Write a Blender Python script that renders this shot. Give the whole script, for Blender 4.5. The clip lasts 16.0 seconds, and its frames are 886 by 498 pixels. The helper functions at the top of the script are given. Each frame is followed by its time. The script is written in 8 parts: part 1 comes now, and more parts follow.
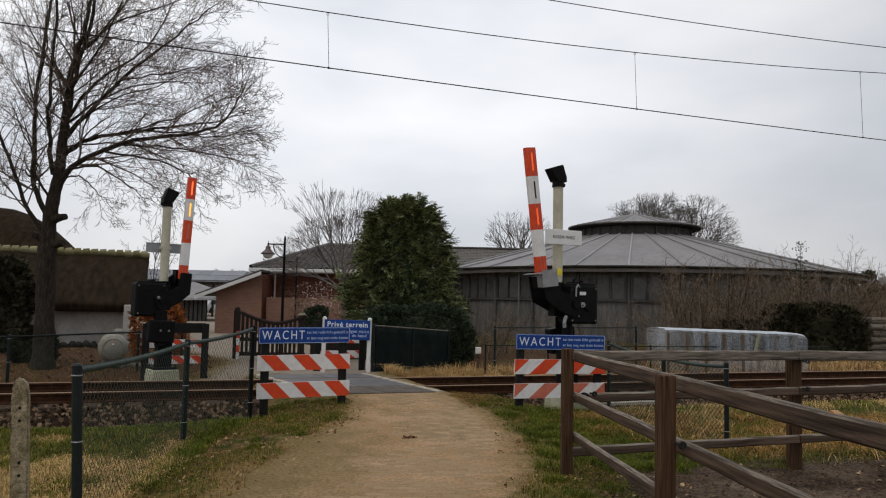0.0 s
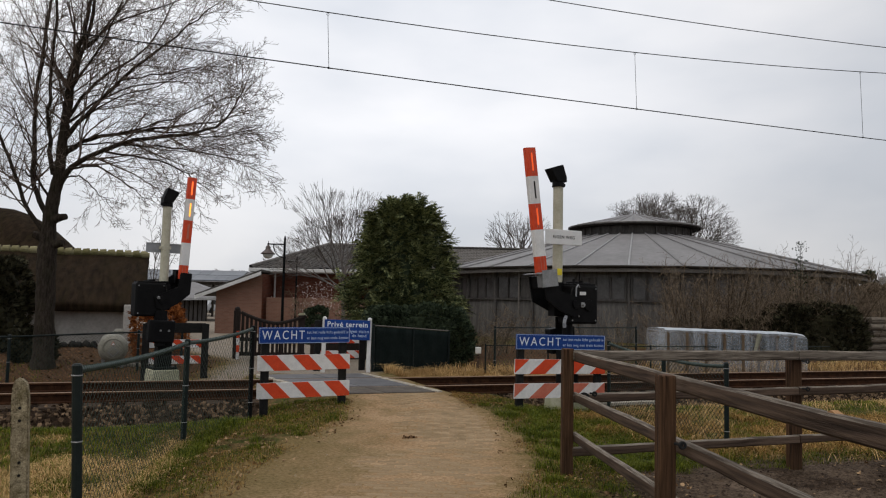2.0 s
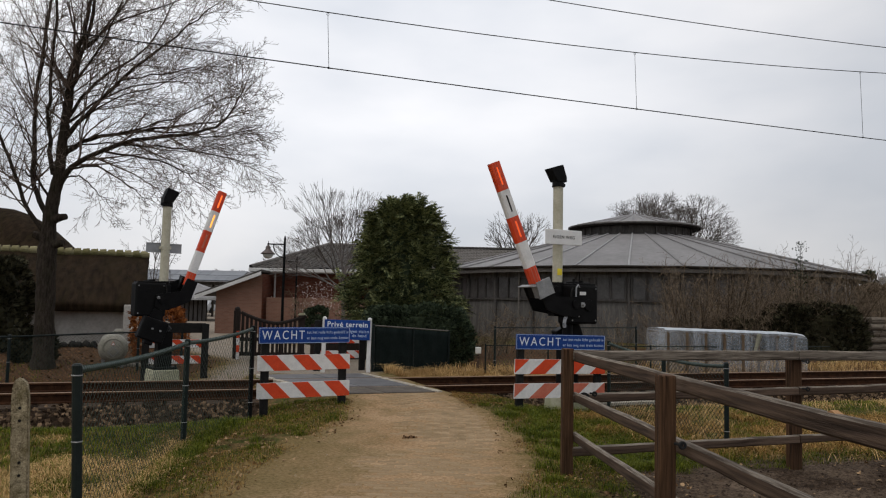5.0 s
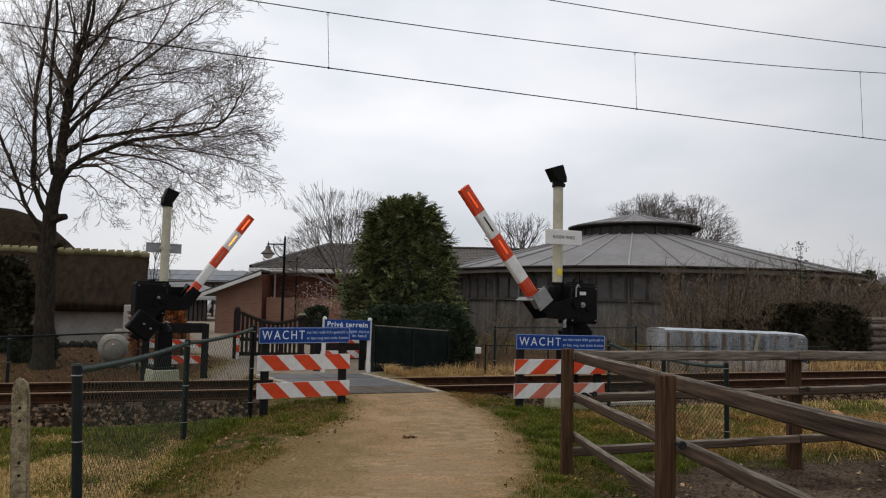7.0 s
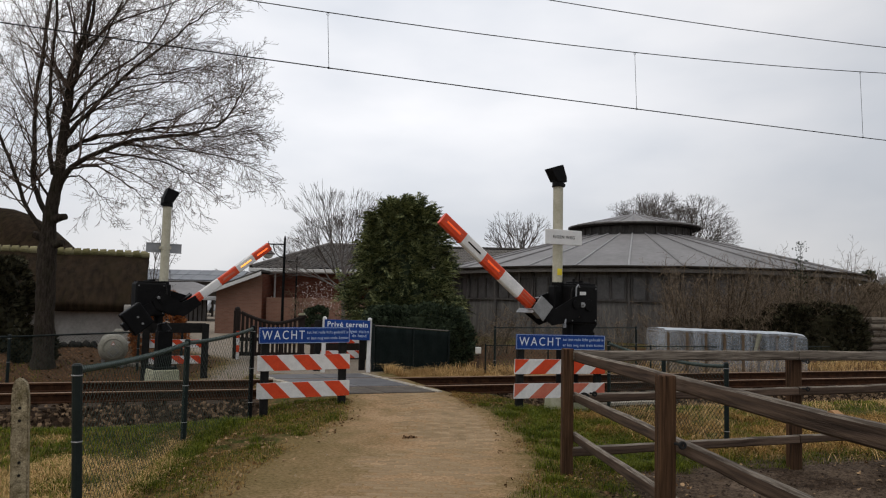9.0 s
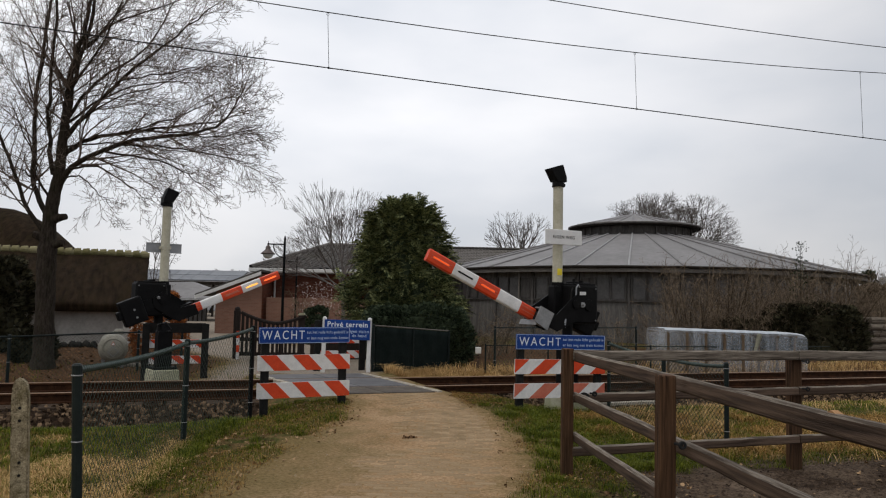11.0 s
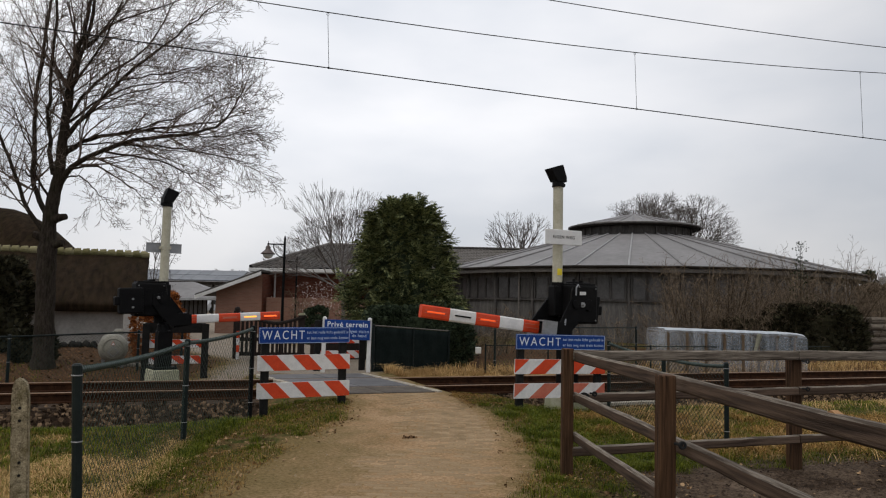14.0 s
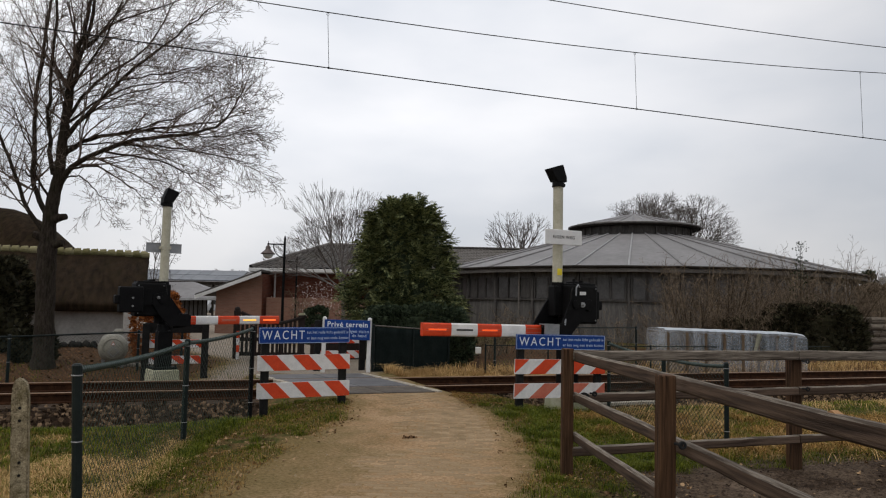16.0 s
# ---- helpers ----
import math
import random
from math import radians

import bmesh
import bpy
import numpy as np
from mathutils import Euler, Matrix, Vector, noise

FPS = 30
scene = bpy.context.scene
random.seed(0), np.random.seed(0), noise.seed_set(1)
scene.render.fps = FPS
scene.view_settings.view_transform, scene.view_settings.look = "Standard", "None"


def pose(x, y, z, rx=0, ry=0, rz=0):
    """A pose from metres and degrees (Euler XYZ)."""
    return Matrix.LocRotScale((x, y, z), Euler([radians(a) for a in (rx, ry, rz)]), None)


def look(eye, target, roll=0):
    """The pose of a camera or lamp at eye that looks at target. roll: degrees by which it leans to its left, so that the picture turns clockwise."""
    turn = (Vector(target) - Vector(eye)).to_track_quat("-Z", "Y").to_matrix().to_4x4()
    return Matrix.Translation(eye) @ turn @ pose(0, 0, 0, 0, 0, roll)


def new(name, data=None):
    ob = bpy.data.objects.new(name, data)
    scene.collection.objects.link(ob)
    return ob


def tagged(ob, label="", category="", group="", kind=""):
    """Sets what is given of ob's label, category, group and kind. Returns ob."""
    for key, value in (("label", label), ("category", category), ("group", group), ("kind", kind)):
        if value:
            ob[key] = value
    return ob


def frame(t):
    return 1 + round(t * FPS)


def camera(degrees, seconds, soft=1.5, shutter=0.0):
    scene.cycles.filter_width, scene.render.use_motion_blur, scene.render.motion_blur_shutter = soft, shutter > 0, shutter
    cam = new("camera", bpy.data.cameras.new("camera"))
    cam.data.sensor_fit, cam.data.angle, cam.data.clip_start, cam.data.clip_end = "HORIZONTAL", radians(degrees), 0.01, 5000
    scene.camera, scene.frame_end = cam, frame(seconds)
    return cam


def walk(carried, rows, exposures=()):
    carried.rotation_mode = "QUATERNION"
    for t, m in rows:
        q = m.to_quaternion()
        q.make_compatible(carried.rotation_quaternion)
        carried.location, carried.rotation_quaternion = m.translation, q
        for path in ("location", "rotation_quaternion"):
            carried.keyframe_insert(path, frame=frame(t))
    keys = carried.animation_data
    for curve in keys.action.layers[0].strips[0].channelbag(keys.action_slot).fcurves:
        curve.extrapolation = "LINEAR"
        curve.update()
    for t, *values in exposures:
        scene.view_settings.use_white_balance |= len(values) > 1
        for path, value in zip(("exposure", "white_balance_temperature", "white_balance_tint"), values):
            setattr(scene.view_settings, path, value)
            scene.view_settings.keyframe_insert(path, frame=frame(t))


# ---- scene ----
cam = camera(62, 16.0, 1.15)
EYE = (0.0, 0.0, 1.6)
VIEW = look(EYE, (0.0, 10.0, 1.6 + 10.0 * math.tan(radians(4.2))), 1.2)
walk(cam, [(0.0, VIEW), (16.0, VIEW)])

# ---- world: overcast winter sky ----
world = bpy.data.worlds.new("overcast_sky")
scene.world = world
world.use_nodes = True
wn, wl = world.node_tree.nodes, world.node_tree.links
wn.clear()
w_out = wn.new("ShaderNodeOutputWorld")
w_bg = wn.new("ShaderNodeBackground")
w_sky = wn.new("ShaderNodeTexSky")
w_sky.sky_type = "NISHITA"
w_sky.sun_disc = False
w_sky.sun_elevation = radians(64)
w_sky.sun_rotation = radians(225)
w_dim = wn.new("ShaderNodeVectorMath")
w_dim.operation = "SCALE"
w_dim.inputs["Scale"].default_value = 0.10
w_co = wn.new("ShaderNodeTexCoord")
w_map = wn.new("ShaderNodeMapping")
w_map.inputs["Scale"].default_value = (1.0, 1.0, 2.6)
w_noise = wn.new("ShaderNodeTexNoise")
w_noise.inputs["Scale"].default_value = 2.6
w_noise.inputs["Detail"].default_value = 5.0
w_noise.inputs["Roughness"].default_value = 0.45
w_ramp = wn.new("ShaderNodeValToRGB")
w_ramp.color_ramp.elements[0].position = 0.36
w_ramp.color_ramp.elements[0].color = (0.66, 0.685, 0.735, 1)
w_ramp.color_ramp.elements[1].position = 0.66
w_ramp.color_ramp.elements[1].color = (0.87, 0.868, 0.89, 1)
w_mix = wn.new("ShaderNodeMix")
w_mix.data_type = "RGBA"
w_mix.inputs[0].default_value = 0.94
wl.new(w_co.outputs["Generated"], w_map.inputs["Vector"])
wl.new(w_map.outputs[0], w_noise.inputs["Vector"])
wl.new(w_noise.outputs["Fac"], w_ramp.inputs[0])
wl.new(w_sky.outputs[0], w_dim.inputs[0])
wl.new(w_dim.outputs[0], w_mix.inputs[6])
wl.new(w_ramp.outputs[0], w_mix.inputs[7])
# a thinner, brighter stretch of cloud
w_dot = wn.new("ShaderNodeVectorMath")
w_dot.operation = "DOT_PRODUCT"
w_dot.inputs[1].default_value = Vector((-0.20, 0.90, 0.42)).normalized()
wl.new(w_co.outputs["Generated"], w_dot.inputs[0])
w_glow = wn.new("ShaderNodeMapRange")
w_glow.interpolation_type = "SMOOTHSTEP"
for w_i, w_v in ((1, 0.72), (2, 0.99), (3, 0.82), (4, 1.08)):
    w_glow.inputs[w_i].default_value = w_v
wl.new(w_dot.outputs["Value"], w_glow.inputs[0])
w_scale = wn.new("ShaderNodeVectorMath")
w_scale.operation = "SCALE"
wl.new(w_mix.outputs[2], w_scale.inputs[0])
wl.new(w_glow.outputs[0], w_scale.inputs["Scale"])
w_sep = wn.new("ShaderNodeSeparateXYZ")
wl.new(w_co.outputs["Generated"], w_sep.inputs[0])
w_low = wn.new("ShaderNodeMapRange")
w_low.interpolation_type = "SMOOTHSTEP"
for w_i, w_v in ((1, 0.02), (2, 0.24), (3, 0.80), (4, 1.0)):
    w_low.inputs[w_i].default_value = w_v
wl.new(w_sep.outputs["Z"], w_low.inputs[0])
w_band = wn.new("ShaderNodeVectorMath")
w_band.operation = "SCALE"
wl.new(w_scale.outputs[0], w_band.inputs[0])
wl.new(w_low.outputs[0], w_band.inputs["Scale"])
wl.new(w_band.outputs[0], w_bg.inputs[0])
w_bg.inputs[1].default_value = 1.115
wl.new(w_bg.outputs[0], w_out.inputs[0])

sun = new("sun", bpy.data.lights.new("sun", "SUN"))
sun.data.energy = 1.0
sun.data.angle = radians(40)
sun.data.color = (1.0, 0.93, 0.82)
sun.matrix_world = look((-5, -5, 15), (0, 0, 0))
scene.view_settings.exposure = 0.0


# ---- materials ----
def surface(name, low, high, scale=8.0, rough=0.8, bump=0.3, metal=0.0, fine=6.0, stain=0.0, stain_colour=(0.05, 0.045, 0.035),
            island=0.0, per_object=0.0, stretch=(1, 1, 1), gloss=0.2, depth=0.01, hard=0.0):
    """A material whose colour wanders between low and high at two scales, with stains and fine relief."""
    m = bpy.data.materials.new(name)
    m.use_nodes = True
    n, k = m.node_tree.nodes, m.node_tree.links
    b = n["Principled BSDF"]
    b.inputs["Metallic"].default_value = metal
    b.inputs["Specular IOR Level"].default_value = gloss
    co = n.new("ShaderNodeTexCoord")
    mp = n.new("ShaderNodeMapping")
    mp.inputs["Scale"].default_value = stretch
    k.new(co.outputs["Object"], mp.inputs[0])
    big = n.new("ShaderNodeTexNoise")
    big.inputs["Scale"].default_value = scale
    big.inputs["Detail"].default_value = 4
    small = n.new("ShaderNodeTexNoise")
    small.inputs["Scale"].default_value = scale * fine
    small.inputs["Detail"].default_value = 6
    small.inputs["Roughness"].default_value = 0.7
    k.new(mp.outputs[0], big.inputs["Vector"])
    k.new(mp.outputs[0], small.inputs["Vector"])
    add = n.new("ShaderNodeMath")
    add.operation = "MULTIPLY_ADD"
    add.inputs[1].default_value = 0.55
    k.new(small.outputs["Fac"], add.inputs[0])
    half = n.new("ShaderNodeMath")
    half.operation = "MULTIPLY"
    half.inputs[1].default_value = 0.45
    k.new(big.outputs["Fac"], half.inputs[0])
    k.new(half.outputs[0], add.inputs[2])
    val = add.outputs[0]
    if island or per_object:
        src = n.new("ShaderNodeNewGeometry").outputs["Random Per Island"] if island else n.new("ShaderNodeObjectInfo").outputs["Random"]
        sh = n.new("ShaderNodeMath")
        sh.operation = "MULTIPLY_ADD"
        sh.inputs[1].default_value = island or per_object
        k.new(src, sh.inputs[0])
        off = n.new("ShaderNodeMath")
        off.operation = "SUBTRACT"
        off.inputs[1].default_value = (island or per_object) / 2
        k.new(val, off.inputs[0])
        k.new(off.outputs[0], sh.inputs[2])
        val = sh.outputs[0]
    ramp = n.new("ShaderNodeValToRGB")
    ramp.color_ramp.elements[0].position = 0.5 - 0.12 * (1 - hard)
    ramp.color_ramp.elements[1].position = 0.5 + 0.12 * (1 - hard)
    ramp.color_ramp.elements[0].color = (*low, 1)
    ramp.color_ramp.elements[1].color = (*high, 1)
    k.new(val, ramp.inputs[0])
    colour = ramp.outputs[0]
    if stain:
        sn = n.new("ShaderNodeTexNoise")
        sn.inputs["Scale"].default_value = scale * 0.45
        sn.inputs["Detail"].default_value = 7
        sn.inputs["Roughness"].default_value = 0.65
        k.new(mp.outputs[0], sn.inputs["Vector"])
        sr = n.new("ShaderNodeValToRGB")
        sr.color_ramp.elements[0].position = 0.48
        sr.color_ramp.elements[1].position = 0.7
        sr.color_ramp.elements[1].color = (stain, stain, stain, 1)
        k.new(sn.outputs["Fac"], sr.inputs[0])
        mx = n.new("ShaderNodeMix")
        mx.data_type = "RGBA"
        mx.inputs[7].default_value = (*stain_colour, 1)
        k.new(sr.outputs[0], mx.inputs[0])
        k.new(colour, mx.inputs[6])
        colour = mx.outputs[2]
    k.new(colour, b.inputs["Base Color"])
    rr = n.new("ShaderNodeMapRange")
    rr.inputs[3].default_value = max(0.05, rough - 0.12)
    rr.inputs[4].default_value = min(1.0, rough + 0.12)
    k.new(small.outputs["Fac"], rr.inputs[0])
    k.new(rr.outputs[0], b.inputs["Roughness"])
    if bump:
        bp = n.new("ShaderNodeBump")
        bp.inputs["Strength"].default_value = bump
        bp.inputs["Distance"].default_value = depth
        k.new(small.outputs["Fac"], bp.inputs["Height"])
        k.new(bp.outputs[0], b.inputs["Normal"])
    return m


def glowing(name, colour, strength):
    m = bpy.data.materials.new(name)
    m.use_nodes = True
    b = m.node_tree.nodes["Principled BSDF"]
    b.inputs["Base Color"].default_value = (*colour, 1)
    b.inputs["Emission Color"].default_value = (*colour, 1)
    b.inputs["Emission Strength"].default_value = strength
    return m


M_RED = surface("reflective_red", (0.56, 0.045, 0.012), (0.70, 0.075, 0.02), 6, 0.4, 0.05, stain=0.35, stain_colour=(0.27, 0.05, 0.022), gloss=0.3)
M_WHITE = surface("reflective_white", (0.62, 0.62, 0.62), (0.78, 0.77, 0.76), 6, 0.4, 0.05, stain=0.4, stain_colour=(0.36, 0.35, 0.30), gloss=0.3)
M_IVY = surface("dark_brownish_evergreen_foliage", (0.012, 0.012, 0.007), (0.054, 0.050, 0.027), 3, 0.75, 0.0, island=0.7, gloss=0.1)
# grey of the barn panes stands in for reflections on the glass
M_PANE = surface("reflection_grey_pane", (0.06, 0.057, 0.056), (0.11, 0.105, 0.102), 2.5, 0.35, 0.0, gloss=0.3)
M_RED_FADED = surface("faded_red_film", (0.46, 0.11, 0.07), (0.56, 0.17, 0.11), 9, 0.45, 0.05, stain=0.4, stain_colour=(0.4, 0.2, 0.15))
M_BLUE = surface("sign_blue", (0.003, 0.032, 0.19), (0.005, 0.05, 0.26), 5, 0.4, 0.03, stain=0.2, stain_colour=(0.02, 0.06, 0.16), gloss=0.25)
M_LETTER = surface("sign_lettering_white", (0.62, 0.68, 0.74), (0.72, 0.77, 0.82), 20, 0.45, 0.0)
M_LETTER_DIM = surface("worn_lettering_pale_blue", (0.34, 0.44, 0.62), (0.46, 0.55, 0.72), 40, 0.5, 0.0)
M_BLACK = surface("black_paint", (0.0035, 0.0035, 0.004), (0.008, 0.008, 0.0085), 7, 0.5, 0.08, stain=0.3, stain_colour=(0.014, 0.013, 0.012), gloss=0.08)
M_BLACK_TEXT = surface("black_lettering", (0.02, 0.02, 0.022), (0.03, 0.03, 0.032), 30, 0.6, 0.0)
M_CREAM = surface("cream_post_paint", (0.40, 0.38, 0.29), (0.54, 0.52, 0.42), 5, 0.5, 0.05, stain=0.4, stain_colour=(0.27, 0.26, 0.18))
M_STEEL = surface("galvanised_steel", (0.20, 0.205, 0.21), (0.33, 0.335, 0.34), 12, 0.45, 0.06, metal=0.55, stain=0.3, stain_colour=(0.12, 0.12, 0.12))
M_SIGN_GREY = surface("sign_back_grey", (0.24, 0.25, 0.27), (0.33, 0.34, 0.36), 6, 0.55, 0.04)
M_SIGN_WHITE = surface("sign_white", (0.66, 0.66, 0.66), (0.74, 0.74, 0.74), 5, 0.45, 0.03, stain=0.2, stain_colour=(0.5, 0.5, 0.46))
M_PLASTIC = surface("dark_recycled_plastic", (0.008, 0.008, 0.008), (0.02, 0.019, 0.018), 14, 0.7, 0.2, gloss=0.12)
M_YELLOW = surface("yellow_sticker", (0.7, 0.55, 0.03), (0.8, 0.66, 0.06), 20, 0.5, 0.0)
M_CONCRETE = surface("weathered_concrete", (0.10, 0.080, 0.048), (0.39, 0.335, 0.225), 26, 0.9, 0.8, stain=0.8, stain_colour=(0.11, 0.09, 0.036), depth=0.01, gloss=0.1, fine=4)
M_CONCRETE_PALE = surface("pale_mossy_concrete", (0.34, 0.335, 0.235), (0.50, 0.49, 0.365), 7, 0.9, 0.5, stain=0.6, stain_colour=(0.16, 0.18, 0.07), depth=0.008)
M_GREEN = surface("dark_green_coated_steel", (0.006, 0.010, 0.010), (0.012, 0.019, 0.018), 14, 0.5, 0.08, stain=0.25, stain_colour=(0.02, 0.026, 0.02), gloss=0.16)
# green coating made paler: sky light on the top rails is in the colour
M_RAIL_GREEN = surface("sky_lit_green_rail", (0.030, 0.044, 0.040), (0.075, 0.098, 0.090), 14, 0.5, 0.08, stain=0.3, stain_colour=(0.03, 0.035, 0.028), gloss=0.2)
M_WIRE = surface("green_coated_wire", (0.013, 0.026, 0.021), (0.032, 0.052, 0.043), 30, 0.5, 0.0)
M_TIMBER = surface("weathered_fence_timber", (0.014, 0.009, 0.007), (0.140, 0.096, 0.070), 5, 0.8, 0.9, stain=0.85, stain_colour=(0.012, 0.008, 0.006), stretch=(0.09, 2.2, 2.2), depth=0.008, gloss=0.12, hard=0.0, fine=4)
M_TIMBER_POST = surface("brown_fence_post_timber", (0.014, 0.007, 0.004), (0.150, 0.080, 0.042), 5, 0.75, 0.9, stain=0.95, stain_colour=(0.006, 0.004, 0.003), stretch=(2.2, 2.2, 0.09), depth=0.008, gloss=0.12, hard=0.0, fine=4)
M_TIMBER_TOP = surface("pale_grey_rail_timber", (0.075, 0.06, 0.048), (0.29, 0.25, 0.205), 6, 0.85, 0.7, stain=0.8, stain_colour=(0.030, 0.021, 0.015), stretch=(0.2, 3.5, 3.5), depth=0.008, gloss=0.12, hard=0.3, fine=4)
M_WOOD_DARK = surface("dark_brown_gate_wood", (0.012, 0.009, 0.008), (0.032, 0.023, 0.019), 7, 0.8, 0.3, stretch=(5, 5, 0.6))
M_RUST = surface("rusty_rail_steel", (0.016, 0.007, 0.004), (0.062, 0.027, 0.013), 10, 0.8, 0.35, stain=0.4, stain_colour=(0.012, 0.007, 0.005), gloss=0.08)
M_RAILTOP = surface("worn_rail_head", (0.13, 0.075, 0.042), (0.26, 0.17, 0.11), 8, 0.5, 0.1, stretch=(0.4, 4, 4), gloss=0.2)
M_SLEEPER = surface("grey_concrete_sleeper", (0.03, 0.021, 0.015), (0.075, 0.054, 0.04), 9, 0.9, 0.4, gloss=0.08)
# bed colour darkened to stand for shade in the gaps between stones
M_BALLAST = surface("gap_shade_ballast_bed", (0.010, 0.006, 0.004), (0.05, 0.031, 0.019), 16, 0.95, 0.9, depth=0.02, gloss=0.06)
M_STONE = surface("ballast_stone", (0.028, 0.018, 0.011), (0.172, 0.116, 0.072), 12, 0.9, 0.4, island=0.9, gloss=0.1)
M_DECK = surface("brown_grey_crossing_deck", (0.062, 0.053, 0.046), (0.130, 0.115, 0.102), 6, 0.85, 0.4, stain=0.55, stain_colour=(0.12, 0.095, 0.068), gloss=0.12)
M_DECK_SMOOTH = surface("smooth_blue_grey_crossing_plate", (0.072, 0.073, 0.079), (0.132, 0.132, 0.140), 3, 0.6, 0.25, stain=0.45, stain_colour=(0.085, 0.078, 0.070), gloss=0.25)
M_EDGING = surface("pale_concrete_edging", (0.26, 0.225, 0.175), (0.50, 0.465, 0.40), 7, 0.9, 0.4, stain=0.75, stain_colour=(0.14, 0.12, 0.09))
M_BARK = surface("grey_brown_bark", (0.016, 0.0125, 0.010), (0.068, 0.054, 0.043), 9, 0.95, 0.9, stain=0.45, stain_colour=(0.032, 0.034, 0.015), stretch=(3, 3, 0.7), depth=0.03, gloss=0.08, hard=0.2)
M_TWIG = surface("brown_twigs", (0.085, 0.062, 0.05), (0.19, 0.15, 0.125), 6, 0.9, 0.0, gloss=0.08)
M_TWIG_FAR = surface("grey_brown_far_twigs", (0.09, 0.078, 0.072), (0.175, 0.155, 0.145), 3, 0.95, 0.0, gloss=0.08)
# air haze over the horizon trees is mixed into this pale colour
M_TWIG_HAZE = surface("hazed_distant_twigs", (0.19, 0.175, 0.17), (0.28, 0.265, 0.26), 3, 0.95, 0.0, gloss=0.05)
M_SHRUB = surface("brown_bare_shrub_stems", (0.055, 0.040, 0.028), (0.215, 0.165, 0.115), 4, 0.9, 0.0, island=0.6, gloss=0.08)
M_CONIFER = surface("dark_conifer_foliage", (0.032, 0.050, 0.024), (0.25, 0.265, 0.115), 1.6, 0.75, 0.0, island=0.45, gloss=0.15)
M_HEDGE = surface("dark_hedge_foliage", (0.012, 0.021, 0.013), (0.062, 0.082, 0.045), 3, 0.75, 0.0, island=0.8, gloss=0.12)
M_BEECH = surface("russet_dead_beech_leaves", (0.16, 0.05, 0.014), (0.36, 0.125, 0.036), 5, 0.85, 0.0, island=0.6, gloss=0.1)
M_GRASS = surface("winter_grass_blades", (0.024, 0.042, 0.005), (0.150, 0.166, 0.016), 2.4, 0.8, 0.0, island=0.4, gloss=0.1)
M_DRY = surface("dry_straw_grass", (0.28, 0.17, 0.060), (0.67, 0.46, 0.215), 2.0, 0.9, 0.0, island=0.6, gloss=0.1)
M_LEAF = surface("fallen_brown_leaves", (0.10, 0.056, 0.026), (0.36, 0.24, 0.135), 6, 0.9, 0.0, island=0.9, gloss=0.1)
M_THATCH = surface("mossy_brown_thatch", (0.011, 0.007, 0.0045), (0.048, 0.032, 0.019), 1.6, 0.95, 0.9, stain=0.6, stain_colour=(0.030, 0.023, 0.010), stretch=(4, 1, 0.3), depth=0.08, fine=14, gloss=0.05)
M_RIDGE = surface("mossy_ridge_tile", (0.12, 0.105, 0.05), (0.28, 0.25, 0.15), 5, 0.9, 0.4, stain=0.5, stain_colour=(0.08, 0.085, 0.02), per_object=0.3, gloss=0.1)
M_PLASTER = surface("white_plaster_wall", (0.36, 0.34, 0.31), (0.52, 0.50, 0.47), 1.5, 0.9, 0.2, stain=0.6, stain_colour=(0.22, 0.205, 0.17), gloss=0.1)
M_ROOF_GREY = surface("grey_metal_roof_sheet", (0.155, 0.15, 0.152), (0.245, 0.238, 0.24), 0.35, 0.6, 0.1, stain=0.4, stain_colour=(0.12, 0.118, 0.118), fine=10)
M_RIB = surface("pale_roof_rib", (0.26, 0.26, 0.265), (0.36, 0.36, 0.365), 3, 0.5, 0.05)
M_CLAD = surface("dark_brown_grey_cladding", (0.010, 0.008, 0.006), (0.035, 0.029, 0.024), 1.5, 0.85, 0.3, stretch=(4, 4, 0.5), gloss=0.08)
M_CLAD_GREY = surface("grey_weathered_panels", (0.075, 0.071, 0.068), (0.165, 0.156, 0.147), 1.2, 0.85, 0.2, stretch=(4, 4, 0.5), gloss=0.1)
M_FASCIA = surface("grey_brown_fascia", (0.10, 0.09, 0.08), (0.17, 0.155, 0.14), 2, 0.8, 0.1)
M_TILE = surface("grey_brown_roof_tile", (0.050, 0.045, 0.042), (0.135, 0.124, 0.116), 1.2, 0.7, 0.2, stain=0.4, stain_colour=(0.07, 0.064, 0.04), per_object=0.3, gloss=0.2)
M_TRIM = surface("white_painted_trim", (0.55, 0.55, 0.54), (0.68, 0.68, 0.67), 2, 0.6, 0.05)
M_CLAD_MID = surface("dark_grey_barn_boards", (0.052, 0.048, 0.046), (0.115, 0.107, 0.10), 1.5, 0.85, 0.3, stretch=(4, 4, 0.5), gloss=0.08)
M_DEAD = surface("dead_brown_grass", (0.105, 0.056, 0.016), (0.35, 0.208, 0.066), 2.0, 0.9, 0.0, island=0.8, gloss=0.08)
# brown leaf colour lowered to hold the shade under the bare tree
M_LITTER = surface("shade_dark_leaf_litter", (0.05, 0.026, 0.012), (0.20, 0.115, 0.06), 6, 0.9, 0.0, island=0.9, gloss=0.1)
M_SHADE = surface("brown_grey_lamp_shade", (0.09, 0.07, 0.065), (0.15, 0.12, 0.115), 9, 0.5, 0.05)
M_DARK = surface("near_black", (0.008, 0.008, 0.008), (0.014, 0.013, 0.012), 2, 0.9, 0.0)
# lightened blue-grey base colour carries the sky reflected in the panels
M_SOLAR = surface("sky_toned_solar_glass", (0.10, 0.11, 0.128), (0.15, 0.162, 0.18), 1.0, 0.45, 0.0, per_object=0.3, gloss=0.3)
